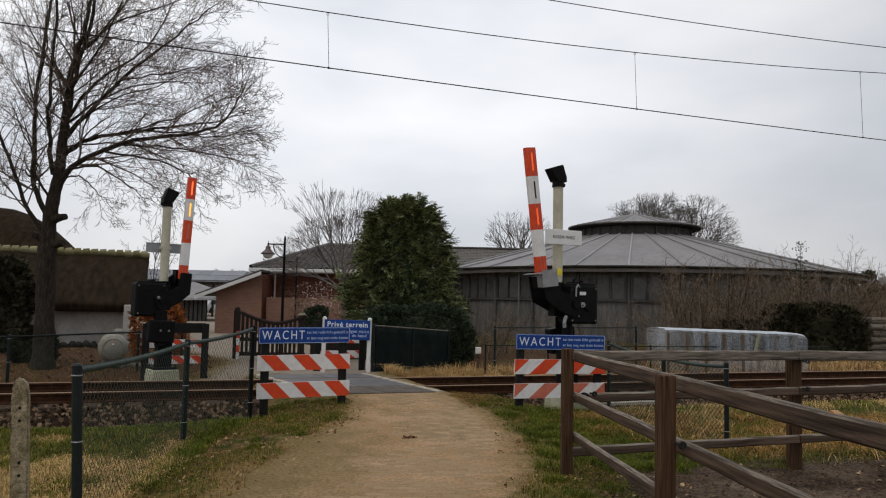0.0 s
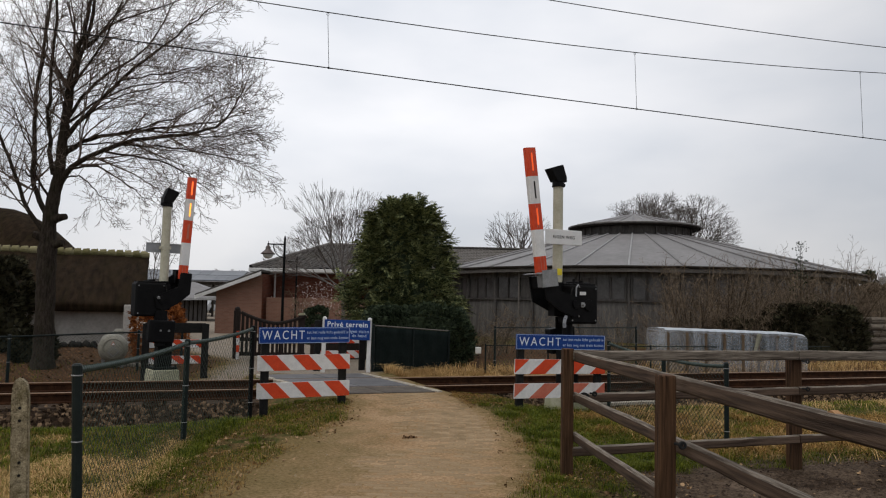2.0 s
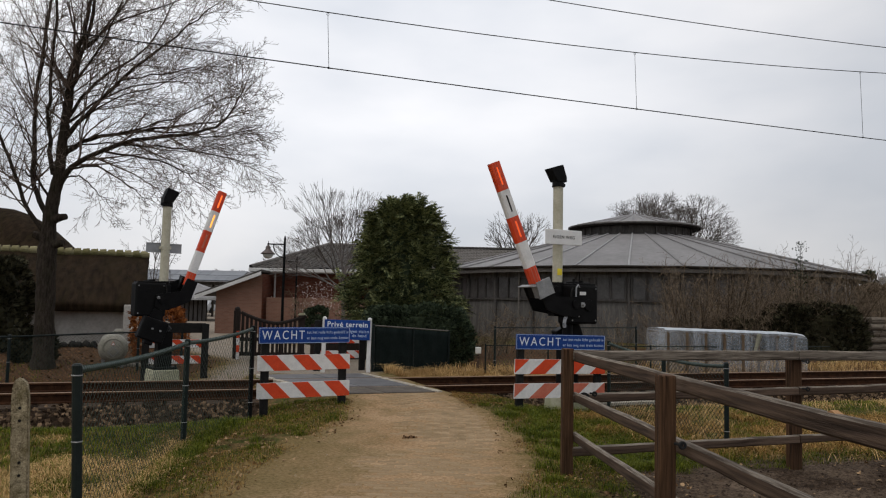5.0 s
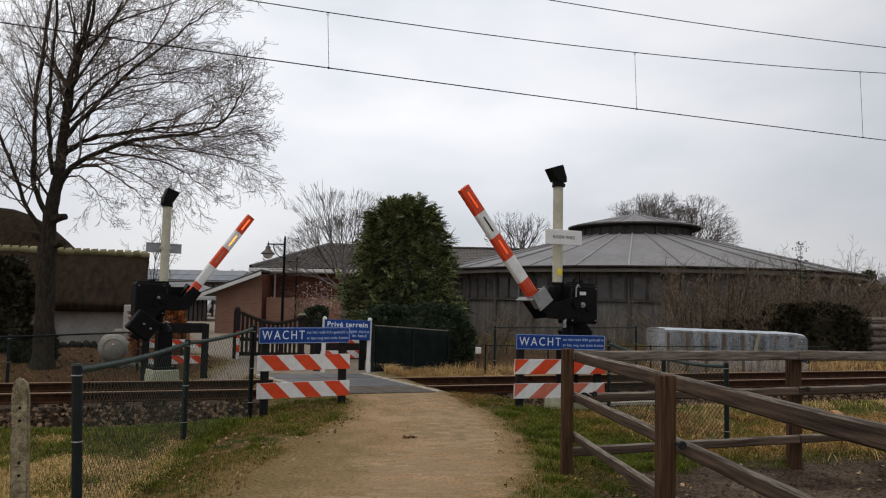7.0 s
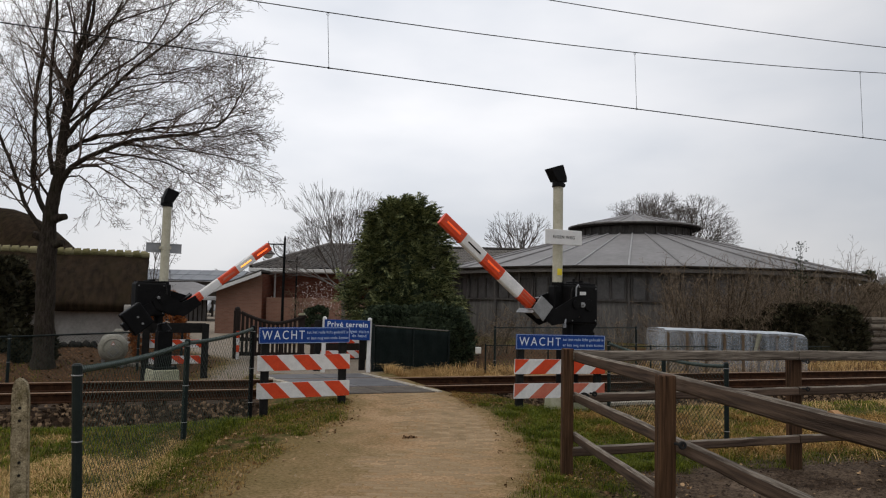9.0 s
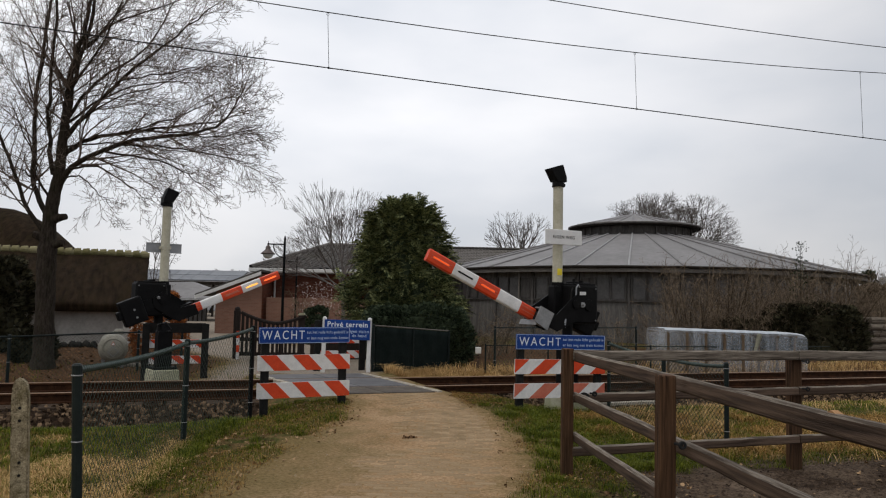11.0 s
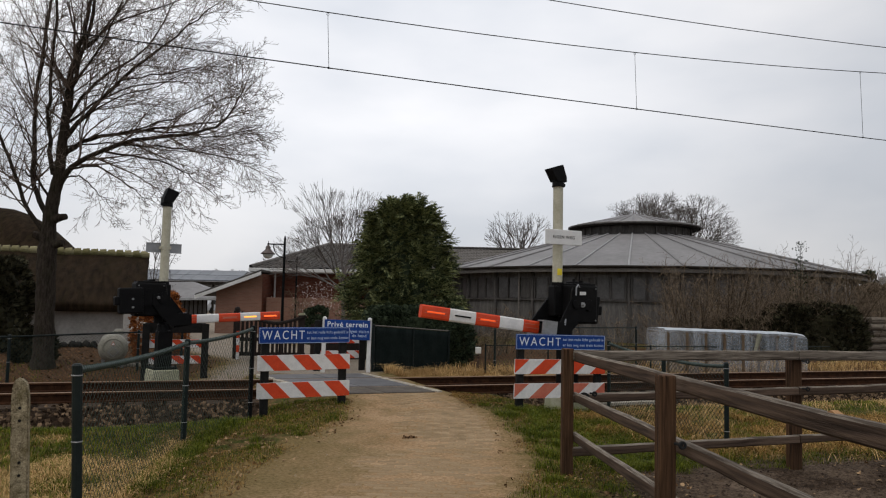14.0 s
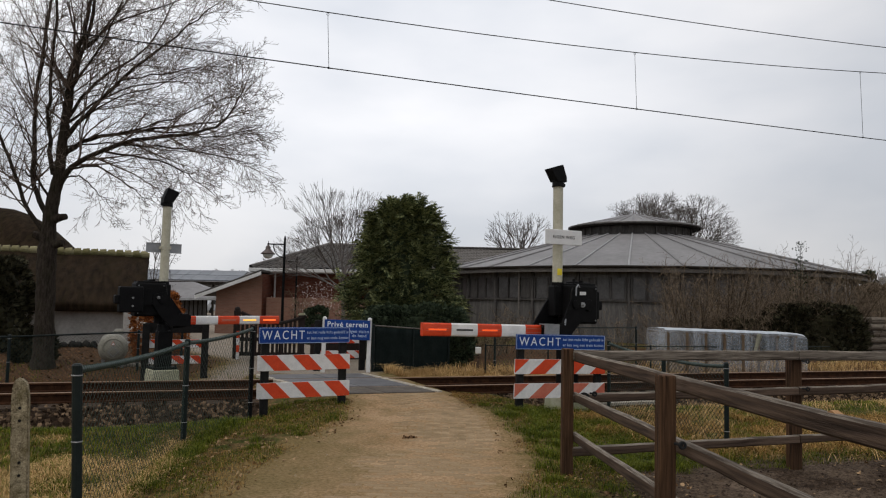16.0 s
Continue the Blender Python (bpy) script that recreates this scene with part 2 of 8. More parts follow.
M_LAMP_GLASS = surface("frosted_lamp_glass", (0.55, 0.55, 0.52), (0.65, 0.65, 0.62), 9, 0.3, 0.0)
M_TANK = surface("off_white_tank_paint", (0.19, 0.18, 0.145), (0.31, 0.295, 0.25), 4, 0.55, 0.05, stain=0.6, stain_colour=(0.12, 0.12, 0.07))
M_SCREEN = surface("dark_green_windbreak_cloth", (0.006, 0.010, 0.0095), (0.013, 0.018, 0.017), 4, 0.95, 0.2, gloss=0.04)
M_CABLE = surface("black_overhead_wire", (0.012, 0.012, 0.013), (0.02, 0.02, 0.021), 20, 0.6, 0.0)
M_CAR = surface("silver_car_paint", (0.42, 0.43, 0.45), (0.5, 0.51, 0.53), 2, 0.3, 0.0, metal=0.3)
M_GLASS = surface("dark_window_glass", (0.015, 0.018, 0.02), (0.03, 0.034, 0.037), 2, 0.08, 0.0)
M_RUBBER = surface("black_rubber", (0.01, 0.01, 0.01), (0.02, 0.02, 0.02), 8, 0.8, 0.1)
M_BLOSSOM = surface("pale_pink_blossom", (0.52, 0.40, 0.38), (0.70, 0.60, 0.57), 8, 0.8, 0.0, island=0.4)
M_LIT = glowing("lit_red_orange_lamp", (1.0, 0.13, 0.02), 1.6)
M_LIT_AMBER = glowing("lit_amber_lamp", (1.0, 0.36, 0.04), 1.8)
M_LIT_DIM = glowing("dim_orange_lamp", (1.0, 0.11, 0.015), 0.55)


def brick_wall(name, one, two, mortar):
    m = bpy.data.materials.new(name)
    m.use_nodes = True
    n, k = m.node_tree.nodes, m.node_tree.links
    b = n["Principled BSDF"]
    b.inputs["Roughness"].default_value = 0.88
    b.inputs["Specular IOR Level"].default_value = 0.12
    co = n.new("ShaderNodeTexCoord")
    sp = n.new("ShaderNodeSeparateXYZ")
    k.new(co.outputs["Object"], sp.inputs[0])
    ad = n.new("ShaderNodeMath")
    k.new(sp.outputs[0], ad.inputs[0])
    k.new(sp.outputs[1], ad.inputs[1])
    cb = n.new("ShaderNodeCombineXYZ")
    k.new(ad.outputs[0], cb.inputs[0])
    k.new(sp.outputs[2], cb.inputs[1])
    br = n.new("ShaderNodeTexBrick")
    br.inputs["Scale"].default_value = 1.0
    br.inputs["Brick Width"].default_value = 0.22
    br.inputs["Row Height"].default_value = 0.0625
    br.inputs["Mortar Size"].default_value = 0.006
    br.inputs["Color1"].default_value = (*one, 1)
    br.inputs["Color2"].default_value = (*two, 1)
    br.inputs["Mortar"].default_value = (*mortar, 1)
    k.new(cb.outputs[0], br.inputs["Vector"])
    ns = n.new("ShaderNodeTexNoise")
    ns.inputs["Scale"].default_value = 0.7
    ns.inputs["Detail"].default_value = 6
    k.new(co.outputs["Object"], ns.inputs["Vector"])
    hs = n.new("ShaderNodeHueSaturation")
    mr = n.new("ShaderNodeMapRange")
    mr.inputs[3].default_value = 0.65
    mr.inputs[4].default_value = 1.3
    k.new(ns.outputs["Fac"], mr.inputs[0])
    k.new(mr.outputs[0], hs.inputs["Value"])
    k.new(br.outputs["Color"], hs.inputs["Color"])
    k.new(hs.outputs[0], b.inputs["Base Color"])
    bp = n.new("ShaderNodeBump")
    bp.inputs["Strength"].default_value = 0.5
    bp.inputs["Distance"].default_value = 0.01
    k.new(br.outputs["Fac"], bp.inputs["Height"])
    k.new(bp.outputs[0], b.inputs["Normal"])
    return m


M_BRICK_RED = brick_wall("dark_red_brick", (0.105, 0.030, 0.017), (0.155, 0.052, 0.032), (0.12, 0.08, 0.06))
M_BRICK_PINK = brick_wall("pinkish_brown_brick", (0.225, 0.115, 0.082), (0.27, 0.145, 0.105), (0.24, 0.17, 0.13))


# ---- mesh helpers ----
def part(name, bm, material, parent=None, label="", smooth=False, m=None):
    """Links a bmesh as one mesh object, under a thing or a part when one is given."""
    me = bpy.data.meshes.new(name)
    bm.normal_update()
    bm.to_mesh(me)
    bm.free()
    for one in (material if isinstance(material, (list, tuple)) else (material,)):
        me.materials.append(one)
    if smooth:
        for p in me.polygons:
            p.use_smooth = True
    ob = new(name, me)
    if parent:
        ob.parent = parent
    if m is not None:
        ob.matrix_basis = m
    if label:
        ob["label"] = label
    return ob


def raw(name, verts, faces, material, parent=None, label="", smooth=False, m=None, indices=None):
    """Links lists of corners and faces as one mesh object."""
    me = bpy.data.meshes.new(name)
    me.from_pydata(verts, [], faces)
    for one in (material if isinstance(material, (list, tuple)) else (material,)):
        me.materials.append(one)
    if indices:
        me.polygons.foreach_set("material_index", indices)
    if smooth:
        me.polygons.foreach_set("use_smooth", [True] * len(me.polygons))
    me.update()
    ob = new(name, me)
    if parent:
        ob.parent = parent
    if m is not None:
        ob.matrix_basis = m
    if label:
        ob["label"] = label
    return ob


def thing(name, m, label, category, group="", kind=""):
    ob = new(name)
    ob.matrix_basis = m
    ob.empty_display_size = 0.2
    return tagged(ob, label, category, group, kind)


def box(bm, c, s, m=None, bevel=0.0, index=0):
    """A box of size s about c, with bevelled edges when asked."""
    t = Matrix.Translation(c) @ Matrix.Diagonal((*s, 1))
    if m is not None:
        t = m @ t
    r = bmesh.ops.create_cube(bm, size=1.0, matrix=t)
    vs = r["verts"]
    fs = {f for v in vs for f in v.link_faces}
    for f in fs:
        f.material_index = index
    if bevel:
        es = list({e for v in vs for e in v.link_edges})
        out = bmesh.ops.bevel(bm, geom=es, offset=bevel, segments=2, affect="EDGES", profile=0.5)
        for f in out["faces"]:
            f.material_index = index
    return bm


def rod(bm, p0, p1, r0, r1=None, seg=10, index=0):
    """A tapered round bar from p0 to p1."""
    p0, p1 = Vector(p0), Vector(p1)
    d = p1 - p0
    t = Matrix.Translation((p0 + p1) / 2) @ d.to_track_quat("Z", "Y").to_matrix().to_4x4()
    r = bmesh.ops.create_cone(bm, cap_ends=True, segments=seg, radius1=r0, radius2=r0 if r1 is None else r1, depth=d.length, matrix=t)
    for f in {f for v in r["verts"] for f in v.link_faces}:
        f.material_index = index
    return bm


def prism(bm, pts, y0, y1, index=0):
    """A plate with the outline pts in the x-z plane, from y0 to y1."""
    a = [bm.verts.new((x, y0, z)) for x, z in pts]
    b = [bm.verts.new((x, y1, z)) for x, z in pts]
    n = len(pts)
    fs = [bm.faces.new(a), bm.faces.new(b[::-1])]
    for i in range(n):
        fs.append(bm.faces.new((a[i], b[i], b[(i + 1) % n], a[(i + 1) % n])))
    for f in fs:
        f.material_index = index
    bmesh.ops.recalc_face_normals(bm, faces=fs)
    return bm


def ring(bm, m, r, tube, seg=16, sub=6):
    """A torus in the x-y plane of m."""
    vs = []
    for i in range(seg):
        a = 2 * math.pi * i / seg
        row = []
        for j in range(sub):
            b = 2 * math.pi * j / sub
            q = r + tube * math.cos(b)
            row.append(bm.verts.new(m @ Vector((q * math.cos(a), q * math.sin(a), tube * math.sin(b)))))
        vs.append(row)
    for i in range(seg):
        for j in range(sub):
            bm.faces.new((vs[i][j], vs[(i + 1) % seg][j], vs[(i + 1) % seg][(j + 1) % sub], vs[i][(j + 1) % sub]))
    return bm


def writing(name, text, size, material, parent, m, width=None, bold=0.0, label="", gap=0.17, space=1.12):
    """A line of lettering as a thin mesh, centred on m, squeezed to a width when one is given."""
    cu = bpy.data.curves.new(name, "FONT")
    cu.space_character = space
    cu.body, cu.size, cu.align_x, cu.align_y = text, size, "CENTER", "CENTER"
    cu.extrude, cu.offset, cu.resolution_u = 0.001, bold, 3
    tmp = new(name, cu)
    bpy.context.view_layer.update()
    me = bpy.data.meshes.new_from_object(tmp.evaluated_get(bpy.context.evaluated_depsgraph_get()))
    bpy.data.objects.remove(tmp)
    xs = [v.co.x for v in me.vertices]
    if width:
        k = width / (max(xs) - min(xs))
        for v in me.vertices:
            v.co.x *= k
    # one mesh for each word: letters with small gaps between them belong together
    faces = [(min(me.vertices[i].co.x for i in p.vertices), max(me.vertices[i].co.x for i in p.vertices), tuple(p.vertices)) for p in me.polygons]
    faces.sort()
    words, reach = [], None
    for x0, x1, ids_ in faces:
        if reach is None or x0 - reach > gap * size:
            words.append([])
            reach = x1
        words[-1].append(ids_)
        reach = max(reach, x1)
    for group_ in words:
        used = sorted({i for f in group_ for i in f})
        at = {i: k for k, i in enumerate(used)}
        raw(name, [tuple(me.vertices[i].co) for i in used], [tuple(at[i] for i in f) for f in group_], material, parent, label, m=m)
    bpy.data.meshes.remove(me)


def bm_new():
    return bmesh.new()


UP = Vector((0, 0, 1))
TRACK_TURN = 19.5
T_ALONG = Vector((math.cos(radians(TRACK_TURN)), math.sin(radians(TRACK_TURN)), 0))
T_ACROSS = Vector((-T_ALONG.y, T_ALONG.x, 0))
T_MID = 13.59
TRACK = pose(T_ACROSS.x * T_MID, T_ACROSS.y * T_MID, 0, 0, 0, TRACK_TURN)


# ---- ground ----
LANE = [(-1.4, -6.0, 1.1), (-1.2, 2.0, 1.1), (-0.72, 5.6, 1.12), (-0.43, 7.3, 1.24), (-0.29, 9.1, 1.15), (-0.30, 11.0, 0.92), (-0.72, 12.6, 0.78),
        (-2.1, 15.2, 0.85), (-2.7, 16.6, 1.25), (-4.2, 20.0, 1.5), (-7.2, 25.0, 2.2), (-11.0, 33.0, 3.4), (-17.0, 46.0, 5.5), (-28.0, 85.0, 8.0), (-36, 120, 9)]


def lane_distance(x, y):
    """How far inside the lane a place lies (negative outside)."""
    best = -1e9
    for (ax, ay, aw), (bx, by, bw) in zip(LANE, LANE[1:]):
        dx, dy = bx - ax, by - ay
        t = np.clip(((x - ax) * dx + (y - ay) * dy) / (dx * dx + dy * dy), 0, 1)
        best = np.maximum(best, aw + (bw - aw) * t - np.hypot(x - ax - dx * t, y - ay - dy * t))
    return best


def smooth_step(a, b, v):
    t = np.clip((v - a) / (b - a), 0, 1)
    return t * t * (3 - 2 * t)


def ground_height(x, y):
    u = x * T_ALONG.x + y * T_ALONG.y
    side = x * T_ACROSS.x + y * T_ACROSS.y - T_MID
    far_in = smooth_step(-1.75, -1.45, side)
    away = np.clip(smooth_step(1.45, 0.95, u) + smooth_step(4.3, 4.9, u) * far_in + smooth_step(5.0, 6.4, u) * (1 - far_in), 0, 1)
    s = np.abs(side)
    z = -0.06 * smooth_step(0.2, 1.5, -lane_distance(x, y)) - 0.20 * away * (1 - smooth_step(2.0, 3.6, s))
    z = z + 0.03 * np.sin(x * 1.7 + 0.6 * y) * np.sin(y * 1.3 - 0.4 * x) * smooth_step(0, 1, -lane_distance(x, y))
    z = z - 0.3 * (1 - smooth_step(1.4, 2.0, s)) * away * smooth_step(0.15, 0.5, -lane_distance(x, y))
    z = z + 0.06 * (1 - away) * (1 - smooth_step(1.7, 3.0, s))
    lift = 0.085 * (1 - smooth_step(1.7, 3.4, s)) + 0.05 * smooth_step(15, 20, y)
    inside = smooth_step(-0.6, 0.1, lane_distance(x, y))
    z = z * (1 - inside) + lift * inside
    trodden = smooth_step(1.75, 2.2, x) * smooth_step(0.0, 0.5, 7.2 + 0.32 * (x - 1.2) - y) * (1 - smooth_step(9, 11, x))
    z = z + trodden * (0.020 * np.sin(9 * x + 3 * np.sin(5 * y)) * np.sin(8 * y + 2 * np.sin(7 * x)) + 0.014 * np.sin(17 * x + 2 * np.sin(11 * y)) * np.sin(15 * y + 3 * np.sin(4 * x)))
    return z + 0.05 * smooth_step(15, 18, y) * (1 - inside)


def height(x, y):
    return float(ground_height(np.array([float(x)]), np.array([float(y)]))[0])


def spaced(stops):
    out = []
    for a, b, step in stops:
        out += list(np.arange(a, b, step))
    return np.array(out + [stops[-1][1]])


gx = spaced([(-3000, -300, 300), (-300, -60, 30), (-60, -14, 2), (-14, -4, 0.25), (-4, 5, 0.09), (5, 14, 0.25), (14, 60, 2), (60, 300, 30), (300, 3000, 300)])
gy = spaced([(-600, -40, 80), (-40, 3, 3), (3, 17.5, 0.09), (17.5, 36, 0.35), (36, 100, 3), (100, 400, 30), (400, 4000, 300)])
GX, GY = np.meshgrid(gx, gy)
GZ = ground_height(GX, GY)
nx, ny = len(gx), len(gy)
ids = np.arange(nx * ny).reshape(ny, nx)
quads = np.stack([ids[:-1, :-1], ids[:-1, 1:], ids[1:, 1:], ids[1:, :-1]], -1).reshape(-1, 4)
me = bpy.data.meshes.new("ground")
me.from_pydata(np.stack([GX, GY, GZ], -1).reshape(-1, 3).tolist(), [], quads.tolist())
me.polygons.foreach_set("use_smooth", [True] * len(me.polygons))
S_ALL = (GX * T_ACROSS.x + GY * T_ACROSS.y - T_MID)


def mask(name, values):
    at = me.attributes.new(name, "FLOAT", "POINT")
    at.data.foreach_set("value", values.reshape(-1).astype(np.float32))


mask("lane", np.clip(np.maximum(lane_distance(GX, GY), np.minimum(np.minimum(GX + 5.0, -1.0 - GX), S_ALL - 2.2)), -3, 3))
mask("mud", np.clip(np.minimum(np.minimum(GX - 1.55, 9.3 - GY), 8.0 - np.abs(GX - 8)), -2, 2))
mask("litter", smooth_step(1.9, 2.6, S_ALL) * (1 - smooth_step(26, 32, GY)))
mask("yard", smooth_step(13.5, 16, GY))
mask("moss", smooth_step(-0.2, -1.5, GX) * (1 - smooth_step(8.3, 10.6, GY)))
mask("dry", smooth_step(-2.2, -3.0, GX) * (1 - smooth_step(5.6, 7.2, GY)) * 0.7 + smooth_step(2.6, 4.0, GX) * (1 - smooth_step(9.5, 12.5, GY)) * 0.35)


def ground_material():
    m = bpy.data.materials.new("grass_dirt_and_mud")
    m.use_nodes = True
    n, k = m.node_tree.nodes, m.node_tree.links
    b = n["Principled BSDF"]
    b.inputs["Roughness"].default_value = 0.95
    b.inputs["Specular IOR Level"].default_value = 0.06
    co = n.new("ShaderNodeTexCoord")

    def noise_at(scale, detail=6, rough=0.6):
        t = n.new("ShaderNodeTexNoise")
        t.inputs["Scale"].default_value = scale
        t.inputs["Detail"].default_value = detail
        t.inputs["Roughness"].default_value = rough
        k.new(co.outputs["Object"], t.inputs["Vector"])
        return t.outputs["Fac"]

    def two(fac, a, c, lo=0.35, hi=0.65):
        r = n.new("ShaderNodeValToRGB")
        r.color_ramp.elements[0].position, r.color_ramp.elements[1].position = lo, hi
        r.color_ramp.elements[0].color, r.color_ramp.elements[1].color = (*a, 1), (*c, 1)
        k.new(fac, r.inputs[0])
        return r.outputs[0]

    def mix(fac, a, c):
        x = n.new("ShaderNodeMix")
        x.data_type = "RGBA"
        k.new(fac, x.inputs[0])
        k.new(a, x.inputs[6])
        k.new(c, x.inputs[7])
        return x.outputs[2]

    def edge(attr, noisy, amount, lo, hi):
        at = n.new("ShaderNodeAttribute")
        at.attribute_name = attr
        ma = n.new("ShaderNodeMath")
        ma.operation = "MULTIPLY_ADD"
        ma.inputs[1].default_value = amount
        k.new(noisy, ma.inputs[0])
        k.new(at.outputs["Fac"], ma.inputs[2])
        mr = n.new("ShaderNodeMapRange")
        mr.inputs[1].default_value, mr.inputs[2].default_value = lo + amount / 2, hi + amount / 2
        k.new(ma.outputs[0], mr.inputs[0])
        return mr.outputs[0]

    n1, n2, n3, n4 = noise_at(0.9), noise_at(5.0), noise_at(26.0, 7, 0.7), noise_at(120.0, 4, 0.7)
    grass = mix(two(n2, (0, 0, 0), (1, 1, 1), 0.42, 0.56), two(n3, (0.014, 0.021, 0.004), (0.062, 0.074, 0.013), 0.4, 0.6), two(n3, (0.045, 0.027, 0.011), (0.16, 0.105, 0.045), 0.4, 0.6))
    dry = two(n3, (0.10, 0.062, 0.02), (0.38, 0.26, 0.10), 0.4, 0.6)
    dirt = mix(two(n1, (0, 0, 0), (1, 1, 1), 0.35, 0.65), two(n3, (0.208, 0.127, 0.060), (0.322, 0.204, 0.106), 0.4, 0.6), two(n3, (0.292, 0.188, 0.102), (0.435, 0.30, 0.18), 0.4, 0.6))
    dirt = mix(two(n4, (0, 0, 0), (0.6, 0.6, 0.6), 0.52, 0.7), dirt, two(n3, (0.10, 0.07, 0.042), (0.42, 0.35, 0.27)))
    worn = noise_at(1.7, 8, 0.7)
    dirt = mix(two(worn, (0, 0, 0), (0.42, 0.42, 0.42), 0.47, 0.66), dirt, two(n3, (0.13, 0.098, 0.045), (0.24, 0.185, 0.10)))
    mud = two(n3, (0.020, 0.013, 0.009), (0.080, 0.055, 0.037), 0.4, 0.6)
    mud = mix(two(n1, (0, 0, 0), (1, 1, 1), 0.42, 0.62), mud, two(n3, (0.070, 0.049, 0.034), (0.185, 0.138, 0.100), 0.4, 0.6))
    # leaf litter beyond the track, its brown lowered for shade there
    litter = two(n3, (0.022, 0.011, 0.005), (0.12, 0.064, 0.031), 0.36, 0.64)
    paving = two(n3, (0.19, 0.158, 0.125), (0.32, 0.28, 0.235), 0.4, 0.6)
    c = mix(edge("dry", n2, 0.9, 0.15, 0.5), grass, dry)
    c = mix(edge("litter", n2, 0.5, 0.2, 0.6), c, litter)
    c = mix(edge("mud", n2, 0.9, -0.1, 0.25), c, mud)
    verge = two(n3, (0.09, 0.062, 0.022), (0.21, 0.155, 0.065))
    c = mix(edge("lane", n2, 1.2, -0.55, -0.1), c, verge)
    at = n.new("ShaderNodeAttribute")
    at.attribute_name = "yard"
    road = mix(at.outputs["Fac"], dirt, paving)
    road = mix(edge("moss", worn, 2.4, 0.0, 1.1), road, two(n3, (0.12, 0.088, 0.037), (0.22, 0.16, 0.078), 0.4, 0.6))
    c = mix(edge("lane", n2, 0.9, -0.2, 0.3), c, road)
    k.new(c, b.inputs["Base Color"])
    bp = n.new("ShaderNodeBump")
    bp.inputs["Strength"].default_value = 0.7
    bp.inputs["Distance"].default_value = 0.016
    sm = n.new("ShaderNodeMath")
    sm.operation = "MULTIPLY_ADD"
    sm.inputs[1].default_value = 0.4
    k.new(n4, sm.inputs[0])
    k.new(n3, sm.inputs[2])
    k.new(sm.outputs[0], bp.inputs["Height"])
    # trodden hollows in the mud
    wet = n.new("ShaderNodeMath")
    wet.operation = "MULTIPLY"
    k.new(edge("mud", n2, 0.9, -0.1, 0.25), wet.inputs[0])
    k.new(noise_at(11.0, 5, 0.6), wet.inputs[1])
    b2 = n.new("ShaderNodeBump")
    b2.inputs["Strength"].default_value = 0.9
    b2.inputs["Distance"].default_value = 0.10
    k.new(wet.outputs[0], b2.inputs["Height"])
    k.new(bp.outputs[0], b2.inputs["Normal"])
    k.new(b2.outputs[0], b.inputs["Normal"])
    return m


me.materials.append(ground_material())
ground = tagged(new("ground", me), "patchy winter grass, bare dirt lane, mud and paved yard", "ground", kind="structure")


# ---- railway ----
track = thing("railway_track", TRACK, "rusty single railway track on brown stone ballast", "railway track")
U0, U1 = -45.0, 130.0


def rail_mesh(name, s):
    prof = [(-0.07, -0.06), (0.07, -0.06), (0.07, -0.045), (0.014, -0.03), (0.012, 0.05), (0.036, 0.062), (0.036, 0.092), (0.028, 0.1),
            (-0.028, 0.1), (-0.036, 0.092), (-0.036, 0.062), (-0.012, 0.05), (-0.014, -0.03), (-0.07, -0.045)]
    us = list(np.arange(U0, U1 + 1, 5.0))
    vs, fs, mi = [], [], []
    for u in us:
        vs += [(u, s + a, b) for a, b in prof]
    n = len(prof)
    for i in range(len(us) - 1):
        for j in range(n):
            a, b = i * n + j, i * n + (j + 1) % n
            fs.append((a, b, b + n, a + n))
            mi.append(1 if j in (7, 6, 8) else 0)
    return raw(name, vs, fs, (M_RUST, M_RAILTOP), track, "rusty steel rail with a worn head", indices=mi)


rail_mesh("rail", -0.752)
rail_mesh("rail", 0.752)

sleeper_me = None
for i, u in enumerate(np.arange(-12.0, 40.0, 0.6)):
    if 1.4 < u < 4.1:
        continue
    if sleeper_me is None:
        bm = box(bm_new(), (0, 0, -0.13), (0.26, 2.5, 0.14), bevel=0.02)
        first = part("sleeper", bm, M_SLEEPER, track, m=pose(u, 0, 0))
        sleeper_me = first.data
    else:
        ob = new("sleeper", sleeper_me)
        ob.parent = track
        ob.matrix_basis = pose(u, 0, 0)


def ballast_bed():
    """The bed's profile on both sides of the crossing, with an uneven top."""
    prof = [(-2.75, -0.42), (-2.2, -0.27), (-1.75, -0.15), (-1.4, -0.10), (-0.9, -0.10), (-0.5, -0.13), (0, -0.14), (0.5, -0.13), (0.9, -0.10), (1.4, -0.10), (1.75, -0.12), (2.3, -0.24), (2.8, -0.4)]
    rng = random.Random(5)
    for a, b, step in ((U0, 1.45, 0.25), (4.05, 30.0, 0.25), (30.0, U1, 4.0)):
        us = list(np.arange(a, b, step)) + [b]
        vs, fs = [], []
        for u in us:
            for s, z in prof:
                vs.append((u + rng.uniform(-0.05, 0.05) * (step < 1), s + rng.uniform(-0.07, 0.07), z + rng.uniform(-0.025, 0.025)))
        n = len(prof)
        for i in range(len(us) - 1):
            for j in range(n - 1):
                fs.append((i * n + j, (i + 1) * n + j, (i + 1) * n + j + 1, i * n + j + 1))
        raw("ballast_bed", vs, fs, M_BALLAST, track, "brown crushed stone bed, darkened for shade between the stones")


ballast_bed()


